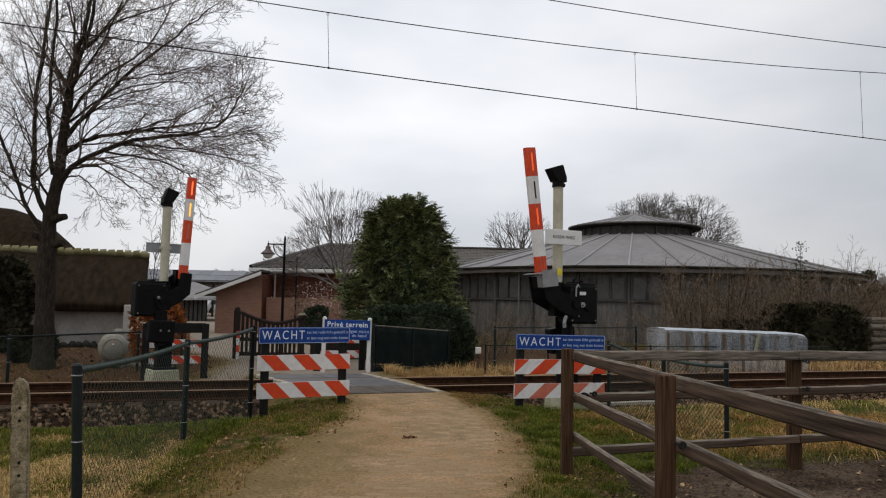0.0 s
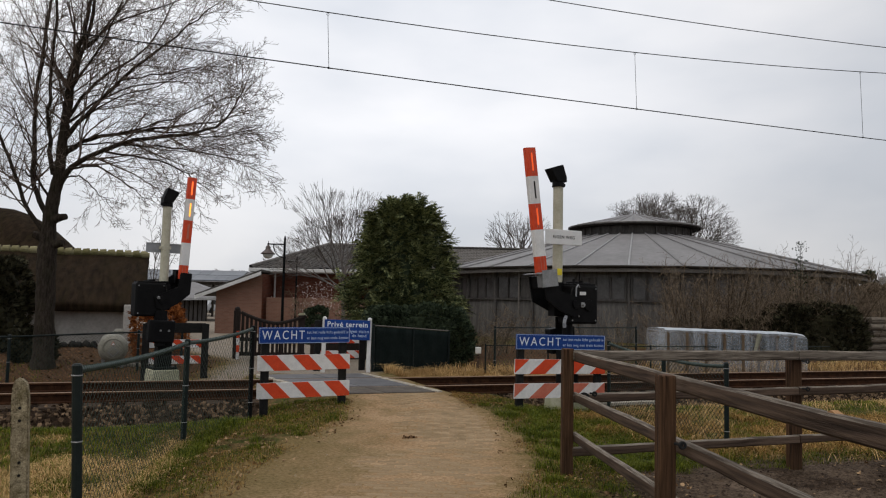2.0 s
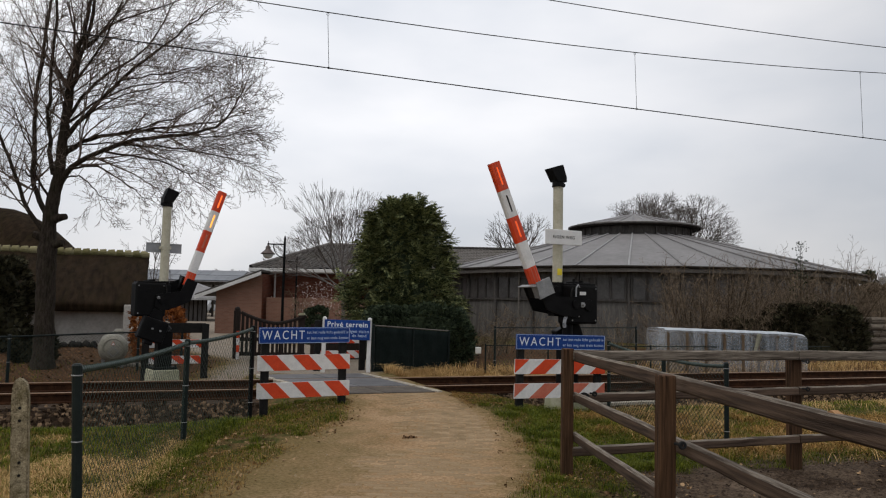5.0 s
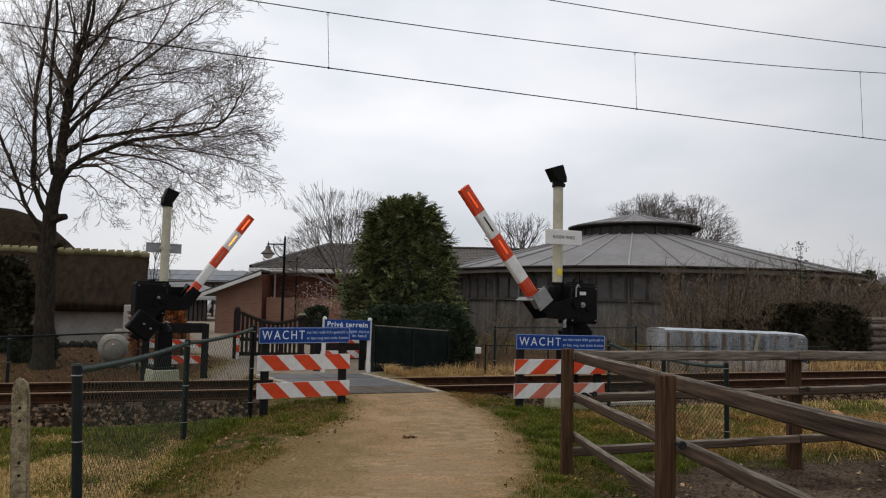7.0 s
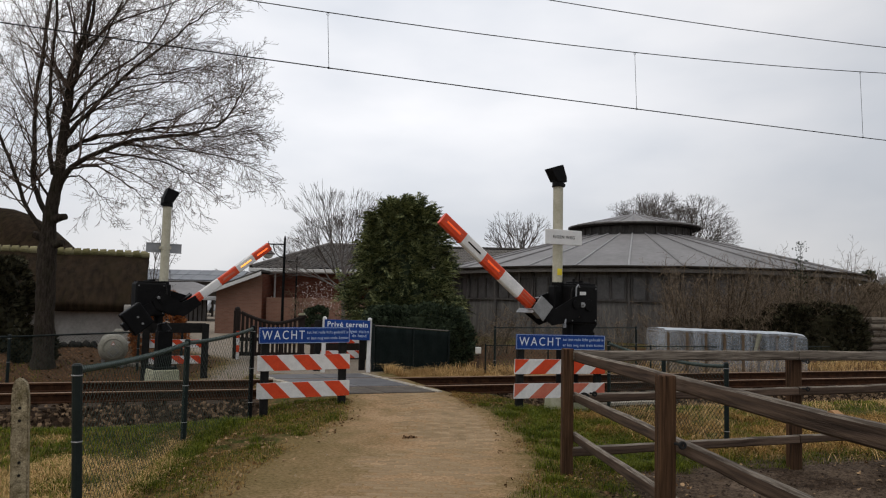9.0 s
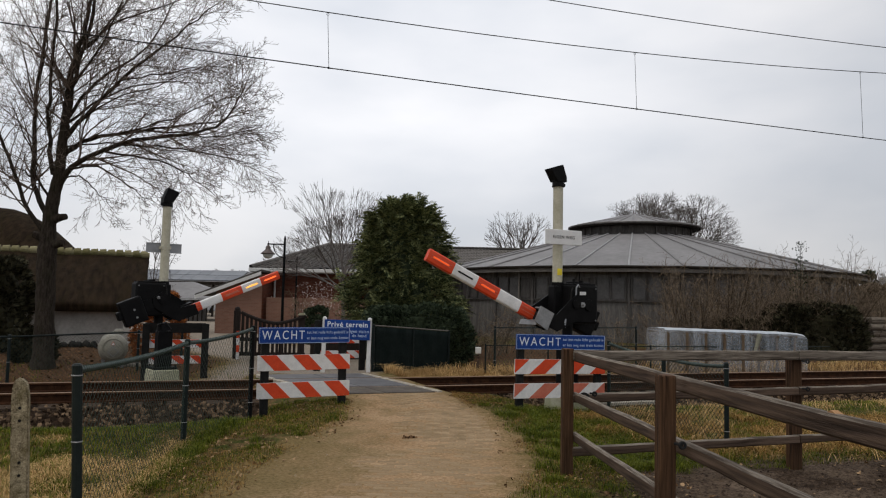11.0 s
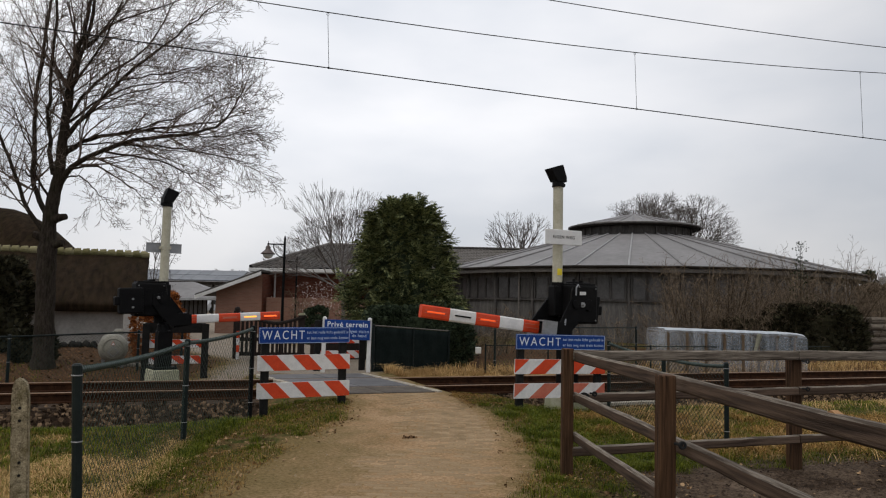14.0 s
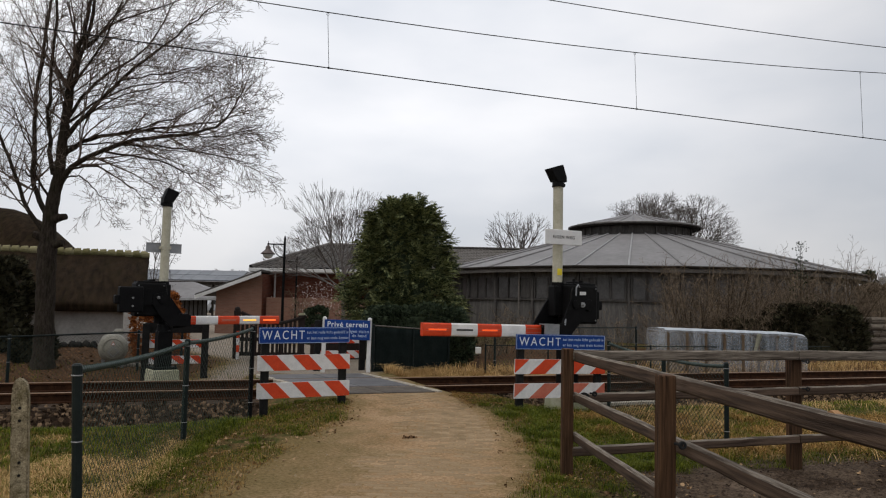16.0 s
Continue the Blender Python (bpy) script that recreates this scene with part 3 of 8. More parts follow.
def stones(name, places, sizes, material, parent=None, seed=1):
    """Many rough stones in one mesh."""
    rng = random.Random(seed)
    bv = [Vector(c) for c in ((-1, -0.8, -0.7), (0.9, -1, -0.6), (1, 0.8, -0.7), (-0.8, 1, -0.6), (-0.7, -0.6, 0.7), (0.7, -0.7, 0.8), (0.6, 0.7, 0.6), (-0.8, 0.6, 0.75))]
    bf = [(3, 2, 1, 0), (4, 5, 6, 7), (0, 1, 5, 4), (1, 2, 6, 5), (2, 3, 7, 6), (3, 0, 4, 7)]
    vs, fs = [], []
    for p, r in zip(places, sizes):
        q = Euler((rng.uniform(0, 6.3), rng.uniform(0, 6.3), rng.uniform(0, 6.3))).to_matrix()
        k = len(vs)
        st = Vector((rng.uniform(0.7, 1.2), rng.uniform(0.7, 1.2), rng.uniform(0.5, 0.9))) * r
        for c in bv:
            w = q @ Vector((c.x * st.x * rng.uniform(0.75, 1.2), c.y * st.y * rng.uniform(0.75, 1.2), c.z * st.z))
            vs.append((p[0] + w.x, p[1] + w.y, p[2] + w.z))
        fs += [tuple(i + k for i in f) for f in bf]
    ob = raw(name, vs, fs, material, parent)
    return ob


def scatter_ballast():
    rng = random.Random(11)
    pl, sz = [], []
    for _ in range(17000):
        u = rng.uniform(-8, 24) if rng.random() < 0.85 else rng.uniform(-14, 40)
        if 1.3 < u < 4.3:
            continue
        s = rng.choice((rng.uniform(-2.75, -0.9), rng.uniform(-2.7, -1.6), rng.uniform(-2.6, -1.1), rng.uniform(-0.65, 0.65), rng.uniform(0.85, 2.4)))
        z = float(np.interp(s, (-2.75, -2.2, -1.75, -1.4, -0.9, 0, 0.9, 1.4, 1.75, 2.3, 2.8), (-0.40, -0.26, -0.14, -0.09, -0.09, -0.12, -0.09, -0.09, -0.11, -0.22, -0.38)))
        r = rng.uniform(0.018, 0.040)
        pl.append((u, s, z + r * 0.25))
        sz.append(r)
    tagged(stones("ballast", pl, sz, M_STONE, track, 4), kind="stuff")


scatter_ballast()

crossing = thing("level_crossing_deck", TRACK, "dark grey level crossing deck with pale concrete edging", "crossing deck")
def deck_ends(s):
    """Where the slanting ends of the deck lie along the track, s metres across it."""
    return 1.98 - 0.24 * s, 3.90 - 0.17 * s


def deck_plate(name, corners, z0, z1, material):
    bm = bm_new()
    lo_ = [bm.verts.new((u, s, z0)) for u, s in corners]
    hi_ = [bm.verts.new((u, s, z1)) for u, s in corners]
    n = len(corners)
    fs = [bm.faces.new(lo_[::-1]), bm.faces.new(hi_)] + [bm.faces.new((lo_[i], lo_[(i + 1) % n], hi_[(i + 1) % n], hi_[i])) for i in range(n)]
    bmesh.ops.recalc_face_normals(bm, faces=fs)
    bmesh.ops.bevel(bm, geom=list(bm.edges), offset=0.01, segments=1, affect="EDGES")
    return part(name, bm, material, crossing)


for s0, s1, mt in ((-1.62, -0.80, M_DECK), (-0.66, 0.66, M_DECK_SMOOTH), (0.83, 1.6, M_DECK_SMOOTH)):
    (l0, r0), (l1, r1) = deck_ends(s0), deck_ends(s1)
    m0, m1 = (l0 + r0) / 2, (l1 + r1) / 2
    deck_plate("deck_panel", [(l0 + 0.02, s0), (m0 - 0.01, s0), (m1 - 0.01, s1), (l1 + 0.02, s1)], -0.035, 0.106, mt)
    deck_plate("deck_panel", [(m0 + 0.01, s0), (r0 - 0.02, s0), (r1 - 0.02, s1), (m1 + 0.01, s1)], -0.035, 0.106, mt)
    deck_plate("edging_block", [(l0 - 0.11, s0), (l0, s0), (l1, s1), (l1 - 0.11, s1)], -0.05, 0.112, M_EDGING)
    deck_plate("edging_block", [(r0, s0), (r0 + 0.11, s0), (r1 + 0.11, s1), (r1, s1)], -0.05, 0.112, M_EDGING)
deck_plate("edging_block", [(4.19, -1.72), (4.27, -1.72), (4.37, -2.35), (4.31, -2.35)], -0.06, 0.06, M_EDGING)
deck_plate("edging_block", [(2.14, -1.75), (2.21, -1.75), (2.55, -2.7), (2.49, -2.7)], -0.08, 0.03, M_EDGING)
slab = tagged(part("cable_duct_cover", box(bm_new(), (0, 0, 0), (1.15, 0.42, 0.06), bevel=0.012), M_EDGING, m=pose(3.45, 13.35, -0.09, 0, 0, 19.5)), "pale concrete cable duct cover beside the track", "duct cover")


tagged(part("cable_duct_cover", box(bm_new(), (0, 0, 0), (1.1, 0.34, 0.07), bevel=0.012), M_EDGING, m=pose(-7.35, 17.45, height(-7.35, 17.45) + 0.03, 0, 0, 19.5)), "pale concrete cable duct cover behind the barrier", "duct cover")


# ---- overhead wires ----
def wire(name, f, u0, u1, r, step, label, parent):
    us = list(np.arange(u0, u1, step)) + [u1]
    vs, fs = [], []
    for i, u in enumerate(us):
        y, z = f(u)
        for j in range(5):
            a = 2 * math.pi * j / 5
            vs.append((u, y + r * math.cos(a), z + r * math.sin(a)))
        if i:
            for j in range(5):
                fs.append(((i - 1) * 5 + j, (i - 1) * 5 + (j + 1) % 5, i * 5 + (j + 1) % 5, i * 5 + j))
    return raw(name, vs, fs, M_CABLE, parent, label, smooth=True)


line = thing("overhead_line", TRACK, "black overhead contact wire hung from a messenger wire", "overhead line")


def contact(u):
    return 0.0, 5.93 + 0.00046 * (u - 13) ** 2


def messenger(u):
    return 0.0, 7.05 + 0.00289 * (u - 2.0) ** 2


wire("contact_wire", contact, -60, 90, 0.0115, 1.0, "black contact wire", line)
wire("messenger_wire", messenger, -25, 40, 0.010, 0.8, "black messenger wire", line)
for u in (-4.5, 2.45, 9.25, 15.85):
    bm = bm_new()
    z0, z1 = contact(u)[1], messenger(u)[1]
    rod(bm, (u, 0, z0), (u - 0.05, 0, z1 - 0.05), 0.005, seg=5)
    box(bm, (u, 0, z0), (0.03, 0.022, 0.035))
    ring(bm, pose(u - 0.05, 0, z1 - 0.035, 90, 0, 0), 0.022, 0.005, 10, 5)
    part("dropper", bm, M_CABLE, line)
feeder = tagged(wire("feeder_wire", lambda u: (0.0, 8.04 + 0.0024 * (u - 5.4) ** 2), -30, 60, 0.010, 1.0, "", None), "black overhead feeder wire above the track", "overhead wire")
feeder.matrix_basis = TRACK


# ---- chain-link fences ----
class Wood:
    """Collects tapered limbs as corners and faces."""

    def __init__(self):
        self.v, self.f = [], []

    def limb(self, pts, radii, sides):
        k = len(self.v)
        d = (pts[1] - pts[0]).normalized()
        ref = d.orthogonal().normalized()
        for i, p in enumerate(pts):
            if i < len(pts) - 1:
                d = (pts[i + 1] - p).normalized()
            ref = (ref - d * ref.dot(d)).normalized()
            o = d.cross(ref)
            for j in range(sides):
                a = 2 * math.pi * j / sides
                self.v.append(tuple(p + (ref * math.cos(a) + o * math.sin(a)) * radii[i]))
        for i in range(len(pts) - 1):
            for j in range(sides):
                a, b = k + i * sides + j, k + i * sides + (j + 1) % sides
                self.f.append((a, b, b + sides, a + sides))


def link_fence(name, posts, height_above, label, wire_r=0.0026, cell=0.07, sag=0.0, rail_r=0.021, post_r=0.029, tops=None, rail_mat=None, mesh_mat=None, group="", dark_last=False, feet=(0, 0, 0, 0), ties=False):
    """Posts, a top rail between them, and diamond netting below it. posts: (x, y); tops: height of the rail at each post."""
    th = thing(name, Matrix(), label, "fence", group)
    zs = [height(x, y) for x, y in posts]
    tops = tops or [z + height_above for z in zs]
    for (x, y), z, t, fx in zip(posts, zs, tops, feet):
        bm = rod(bm_new(), (x + fx * (t - z + 0.3) / (t - z), y, z - 0.3), (x, y, t + 0.03), post_r, seg=12)
        rod(bm, (x, y, t + 0.03), (x, y, t + 0.045), post_r * 1.1, post_r * 0.6, seg=12)
        part("post", bm, M_BLACK if dark_last and (x, y) == posts[-1] else M_GREEN, th)
        if post_r > 0.028:
            for q in (0.22, 0.58, 0.97):
                part("band", ring(bm_new(), Matrix.Translation((x + fx * (1 - q), y, z + (t - z) * q)), post_r - 0.001, 0.005, 14, 6), M_STEEL, th)
    for i in range(len(posts) - 1):
        a, b = Vector((*posts[i], tops[i])), Vector((*posts[i + 1], tops[i + 1]))
        w = Wood()
        w.limb([a.lerp(b, j / 12) - UP * sag * 4 * (j / 12) * (1 - j / 12) for j in range(13)], [rail_r] * 13, 10)
        raw("top_rail", w.v, w.f, rail_mat or M_GREEN, th, smooth=True)
        if ties:
            w = Wood()
            turns = int((b - a).length / 0.045)
            ref = (b - a).normalized()
            ox, oz = ref.cross(UP).normalized(), UP
            pts = []
            for j in range(turns * 7 + 1):
                f = j / (turns * 7)
                t = 2 * math.pi * j / 7
                pts.append(a.lerp(b, f) - UP * sag * 4 * f * (1 - f) + (ox * math.cos(t) + oz * math.sin(t)) * (rail_r + 0.002))
            w.limb(pts, [0.0036] * len(pts), 4)
            raw("tie_wire", w.v, w.f, M_WIRE, th, "green wire wound round the rail")
        za, zb = zs[i] + 0.02, zs[i + 1] + 0.02
        length = (Vector(posts[i + 1]) - Vector(posts[i])).length
        n = int(length / cell)
        vs, fs = [], []

        def place(l, h):
            f = l / length
            x = posts[i][0] + (posts[i + 1][0] - posts[i][0]) * f
            y = posts[i][1] + (posts[i + 1][1] - posts[i][1]) * f
            lo, hi = za + (zb - za) * f, tops[i] + (tops[i + 1] - tops[i]) * f - sag * 4 * f * (1 - f)
            return Vector((x, y, lo + (hi - lo) * h))
        rows = max(8, int(2 * (tops[i] - zs[i]) / cell))
        for up in (1, -1):
            for c in range(-rows, n + rows):
                pts = []
                for r in range(rows + 1):
                    l = (c + up * r * 0.5 + (0 if up > 0 else rows / 2)) * cell
                    if 0 <= l <= length:
                        pts.append(place(l, r / rows))
                for p, q in zip(pts, pts[1:]):
                    k = len(vs)
                    d = (q - p).normalized()
                    sx = d.cross(UP).normalized() * wire_r
                    sz = d.cross(sx).normalized() * wire_r
                    for w in (p, q):
                        vs += [tuple(w + sx), tuple(w - 0.5 * sx + 0.87 * sz), tuple(w - 0.5 * sx - 0.87 * sz)]
                    fs += [(k, k + 1, k + 4, k + 3), (k + 1, k + 2, k + 5, k + 4), (k + 2, k, k + 3, k + 5)]
        if vs:
            raw("netting", vs, fs, mesh_mat or M_WIRE, th, "diamond wire netting")
    return th


link_fence("chain_link_fence", [(-2.44, 5.0), (-2.9, 8.5), (-2.69, 10.6)], 1.1, "low green chain-link fence beside the dirt lane", sag=0.03, tops=[1.10, 1.085, 1.18], rail_r=0.022, post_r=0.033, rail_mat=M_RAIL_GREEN, dark_last=True, feet=(0.062, 0, 0, 0), ties=True, cell=0.085, wire_r=0.0018)
link_fence("chain_link_fence", [(3.37, 8.77), (3.0, 10.0), (2.66, 11.75)], 1.0, "low green chain-link fence behind the wooden paddock rails", sag=0.03, tops=[0.93, 0.93, 1.02], rail_mat=M_RAIL_GREEN, ties=True)
link_fence("chain_link_fence", [(-12.5, 10.5), (-7.9, 13.6), (-6.6, 16.2), (-6.35, 18.2)], 1.0, "dark chain-link fence along the railway bank", tops=[0.85, 0.82, 0.83, 0.83], wire_r=0.002, rail_r=0.018, group="fences beyond the track", cell=0.08)
link_fence("chain_link_fence", [(1.35, 18.6), (5.4, 20.55)], 1.05, "thin dark chain-link fence along the railway bank", wire_r=0.0018, rail_r=0.016, group="fences beyond the track", cell=0.1)

link_fence("chain_link_fence", [(1.05, 17.47), (2.6, 18.0), (5.35, 18.93), (8.1, 19.85), (10.9, 20.8)], 0.5, "low thin wire fence along the far railway bank", tops=[0.63, 0.63, 0.61, 0.61, 0.61], wire_r=0.0016, rail_r=0.012, post_r=0.02, group="fences beyond the track", cell=0.1)

# concrete post
bm = bm_new()
prism(bm, [(-0.044, -0.4), (0.046, -0.4), (0.043, 1.02), (0.034, 1.10), (0.0, 1.135), (-0.022, 1.13), (-0.038, 1.09), (-0.044, 1.02)], -0.03, 0.05)
bmesh.ops.bevel(bm, geom=list(bm.edges), offset=0.008, segments=2, affect="EDGES")
cpost = thing("concrete_post", pose(-2.308, 4.2, 0.0, 0, -2.4, 22), "weathered lichen-stained concrete fence post with holes", "fence post")
part("shaft", bm, M_CONCRETE, cpost)
# near-black discs on the shaft stand for the shade inside its holes
for z in (0.97, 0.90, 0.67, 0.60, 0.38):
    part("hole", rod(bm_new(), (0.0, -0.0325, z), (0.0, -0.01, z), 0.0085, seg=10), M_DARK, cpost)


# ---- wooden paddock fence ----
def timber_post(x, y, h, w, label, turn=0.0, lean=0.0):
    bm = box(bm_new(), (0, 0, h / 2 - 0.2), (w, w, h + 0.4), bevel=0.012)
    rng = random.Random(int(x * 100))
    for v in bm.verts:
        v.co.x += rng.uniform(-0.003, 0.003)
        v.co.z += rng.uniform(-0.006, 0.006) if v.co.z > 0.5 else 0
    return part("fence_post", bm, M_TIMBER_POST, paddock, label, m=pose(x, y, 0, 0, lean, turn))


def timber_rail(a, b, hgt, thick, label="", material=None, seed=0):
    """A sawn rail with a wandering edge from a to b."""
    a, b = Vector(a), Vector(b)
    n = 14
    d = b - a
    rng = random.Random(seed)
    m = Matrix.Translation(a) @ d.to_track_quat("X", "Z").to_matrix().to_4x4()
    vs, fs = [], []
    for i in range(n + 1):
        x = d.length * i / n
        wob = rng.uniform(-0.004, 0.004)
        t0, t1 = rng.uniform(-0.004, 0.004), rng.uniform(-0.004, 0.004)
        c = 0.012
        vs += [(x, -thick / 2, -hgt / 2 + c + t0), (x, -thick / 2 + c, -hgt / 2 + t0), (x, thick / 2 - c, -hgt / 2 + t0), (x, thick / 2, -hgt / 2 + c + t0),
               (x, thick / 2 + wob, hgt / 2 - c + t1), (x, thick / 2 - c, hgt / 2 + t1), (x, -thick / 2 + c, hgt / 2 + t1), (x, -thick / 2 + wob, hgt / 2 - c + t1)]
        if i:
            for j in range(8):
                fs.append(((i - 1) * 8 + j, i * 8 + j, i * 8 + (j + 1) % 8, (i - 1) * 8 + (j + 1) % 8))
    fs += [tuple(range(8))[::-1], tuple(range(n * 8, n * 8 + 8))]
    fs = [f[::-1] for f in fs]
    # upper faces take the paler grey timber, the sides the given one
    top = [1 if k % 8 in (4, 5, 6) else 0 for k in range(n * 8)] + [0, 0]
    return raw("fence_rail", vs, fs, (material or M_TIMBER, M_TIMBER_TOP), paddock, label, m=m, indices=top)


paddock = thing("paddock_fence", Matrix(), "brown weathered wooden post-and-rail paddock fence", "fence")
timber_post(1.22, 7.15, 1.19, 0.104, "brown corner post", 5)
timber_post(1.372, 4.56, 1.19, 0.10, "dark brown square post", 4, 0.4)
timber_post(1.66, 2.1, 1.19, 0.125, "", 4)
timber_post(3.79, 8.0, 1.14, 0.122, "", 8, 0.3)
timber_post(6.6, 8.75, 1.14, 0.15, "", 8)
for z, s in ((1.125, 1), (0.74, 2), (0.36, 3)):
    timber_rail((1.30, 7.2, z - 0.01), (1.74, 2.0, z + 0.01), 0.098 if z > 1 else 0.088, 0.055, "", seed=s)
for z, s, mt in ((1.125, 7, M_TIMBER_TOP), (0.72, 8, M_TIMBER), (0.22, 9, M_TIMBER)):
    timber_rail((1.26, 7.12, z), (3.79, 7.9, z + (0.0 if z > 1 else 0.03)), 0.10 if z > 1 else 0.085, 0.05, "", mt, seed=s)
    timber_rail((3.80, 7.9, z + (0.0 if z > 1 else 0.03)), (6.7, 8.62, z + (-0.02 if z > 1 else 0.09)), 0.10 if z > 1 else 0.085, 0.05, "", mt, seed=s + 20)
bm = ring(bm_new(), pose(1.36, 7.02, 0.735, 75, 10, 0), 0.045, 0.012, 14, 6)
part("cable_loop", bm, M_RUBBER, paddock)
for (x, y, z) in ((1.45, 4.5, 0.785), (3.86, 7.86, 0.78), (3.86, 7.86, 1.07), (1.46, 7.08, 0.775)):
    bm = rod(bm_new(), (x - 0.03, y + 0.02, z), (x, y - 0.03, z), 0.009, seg=8)
    ring(bm, pose(x, y - 0.04, z, 90, 0, 0), 0.017, 0.009, 14, 6)
    part("insulator", bm, M_RUBBER, paddock)


# ---- warning boards at the crossing ----
def warning_board(m, mirror, label, lettered=True, lower_red=None, group="warning boards", width=1.40, drop_top=0.0, pitch=0.24, phase=0.14):
    th = thing("warning_board", m, label, "warning board", group)
    w = width
    ends = (-w / 2 + 0.12, w / 2 - 0.10) if lettered else (-w / 2 - 0.04, w / 2 + 0.05)
    for x in ends:
        bm = box(bm_new(), (x, 0.045 if lettered else -0.065, 0.42), (0.115 if lettered else 0.14, 0.075, 1.3), bevel=0.01)
        part("post", bm, M_PLASTIC, th)
    bh = 0.228 if lettered else 0.172
    for z, red in ((0.665 if lettered else 0.65, M_RED), (0.265 if lettered else 0.31, lower_red or M_RED)):
        if z > 0.5:
            z -= drop_top * 0.6
        brd = part("striped_board", box(bm_new(), (0, -0.01, z), (w, 0.02, bh), bevel=0.003), M_WHITE, th, "white board with red diagonal stripes")
        stripes(w, bh - 0.002, mirror, red, brd, z, pitch, phase)
    if lettered:
        bm = box(bm_new(), (0, -0.012, 1.065), (w - 0.02, 0.02, 0.235), bevel=0.006)
        board = part("nameplate", bm, M_BLUE, th, "blue warning plate with white lettering", m=pose(0, 0, -drop_top))
        bm = bm_new()
        for c, s in (((0, -0.0235, 1.174), (w - 0.05, 0.004, 0.006)), ((0, -0.0235, 0.956), (w - 0.05, 0.004, 0.006)), ((-w / 2 + 0.02, -0.0235, 1.065), (0.006, 0.004, 0.22)), ((w / 2 - 0.02, -0.0235, 1.065), (0.006, 0.004, 0.22))):
            box(bm, c, s)
        part("border", bm, M_LETTER_DIM, board)
        writing("word", "WACHT", 0.185, M_LETTER, board, pose(-w * 0.235, -0.024, 1.065, 90, 0, 0), w * 0.45, 0.0, gap=2.0, space=1.32)
        writing("text_line", "tot het rode licht gedoofd is", 0.06, M_LETTER_DIM, board, pose(w * 0.245, -0.024, 1.108, 90, 0, 0), w * 0.46, 0.001)
        writing("text_line", "er kan nog een trein komen", 0.06, M_LETTER_DIM, board, pose(w * 0.245, -0.024, 1.022, 90, 0, 0), w * 0.46, 0.001)
    else:
        part("nameplate", box(bm_new(), (0.0, -0.012, 0.98), (w + 0.12, 0.03, 0.21), bevel=0.006), M_PLASTIC, th, "dark back of the warning plate")
    return th


def stripes(w, h, mirror, material, parent, zc, k, phase):
    """Slanting bands, each a thin plate on its board, cut off at the board's ends."""
    lean = 0.27 if mirror else -0.22
    bands = [(-w / 2 + phase + k * i, -w / 2 + phase + k * (i + 1)) for i in range(-4, 12, 2)]

    def clip(poly, side, sign):
        out = []
        for a, b in zip(poly, poly[1:] + poly[:1]):
            ia, ib = (a[0] - side) * sign <= 0, (b[0] - side) * sign <= 0
            if ia:
                out.append(a)
            if ia != ib:
                t = (side - a[0]) / (b[0] - a[0])
                out.append((side, a[1] + (b[1] - a[1]) * t))
        return out
    for a, b in bands:
        poly = [(a - lean / 2, -h / 2), (b - lean / 2, -h / 2), (b + lean / 2, h / 2), (a + lean / 2, h / 2)]
        poly = clip(poly, w / 2 - 0.002, 1)
        if len(poly) > 2:
            poly = clip(poly, -w / 2 + 0.002, -1)
        if len(poly) > 2:
            clean = [p for i, p in enumerate(poly) if (Vector(p) - Vector(poly[i - 1])).length > 1e-4]
            if len(clean) > 2:
                part("stripe", prism(bm_new(), [(x, z + zc) for x, z in clean], -0.0225, -0.0195), material, parent)


warning_board(pose(-2.02, 11.08, 0.015, 0, -0.5, 25.8), False, "red-white striped boards and blue warning plate beside dirt lane")
warning_board(pose(1.875, 11.68, 0.01, 0, 0.8, 22), True, "faded red-white striped boards and blue warning plate before the barrier", lower_red=M_RED_FADED, width=1.63, drop_top=0.05, pitch=0.272, phase=-0.154)
warning_board(pose(-5.62, 15.7, -0.02, 0, 0, 28), False, "red-white striped boards with a dark plate back beyond the track", lettered=False, width=1.1, pitch=0.2)
warning_board(pose(-2.33, 17.0, 0.075, 0, 0, 20), False, "red-white striped boards with a dark plate back behind the private sign", lettered=False, width=0.95, pitch=0.2)

# private-land sign
priv = thing("private_land_sign", pose(-2.03, 16.0, 0.0, 0, 0.6, 2), "blue private-land sign with white lettering on white posts", "sign")
for x in (-0.50, 0.47):
    bm = box(bm_new(), (x, 0.0, 0.45), (0.085, 0.085, 1.5), bevel=0.012)
    bmesh.ops.create_uvsphere(bm, u_segments=10, v_segments=6, radius=0.05, matrix=Matrix.Translation((x, 0, 1.21)))
    part("post", bm, M_TRIM, priv)
plate = part("sign_plate", box(bm_new(), (-0.005, -0.06, 0.985), (0.98, 0.025, 0.42), bevel=0.006), M_BLUE, priv, "blue plate with white lettering")
writing("text_line", "Privé terrein", 0.155, M_LETTER, plate, pose(0, -0.075, 1.095, 90, 0, 0), 0.86, 0.003)
writing("text_line", "eigen risico", 0.09, M_LETTER_DIM, plate, pose(0.235, -0.075, 0.955, 90, 0, 0), 0.45, 0.002)
writing("text_line", "de hond", 0.09, M_LETTER_DIM, plate, pose(0.26, -0.075, 0.865, 90, 0, 0), 0.30, 0.002)


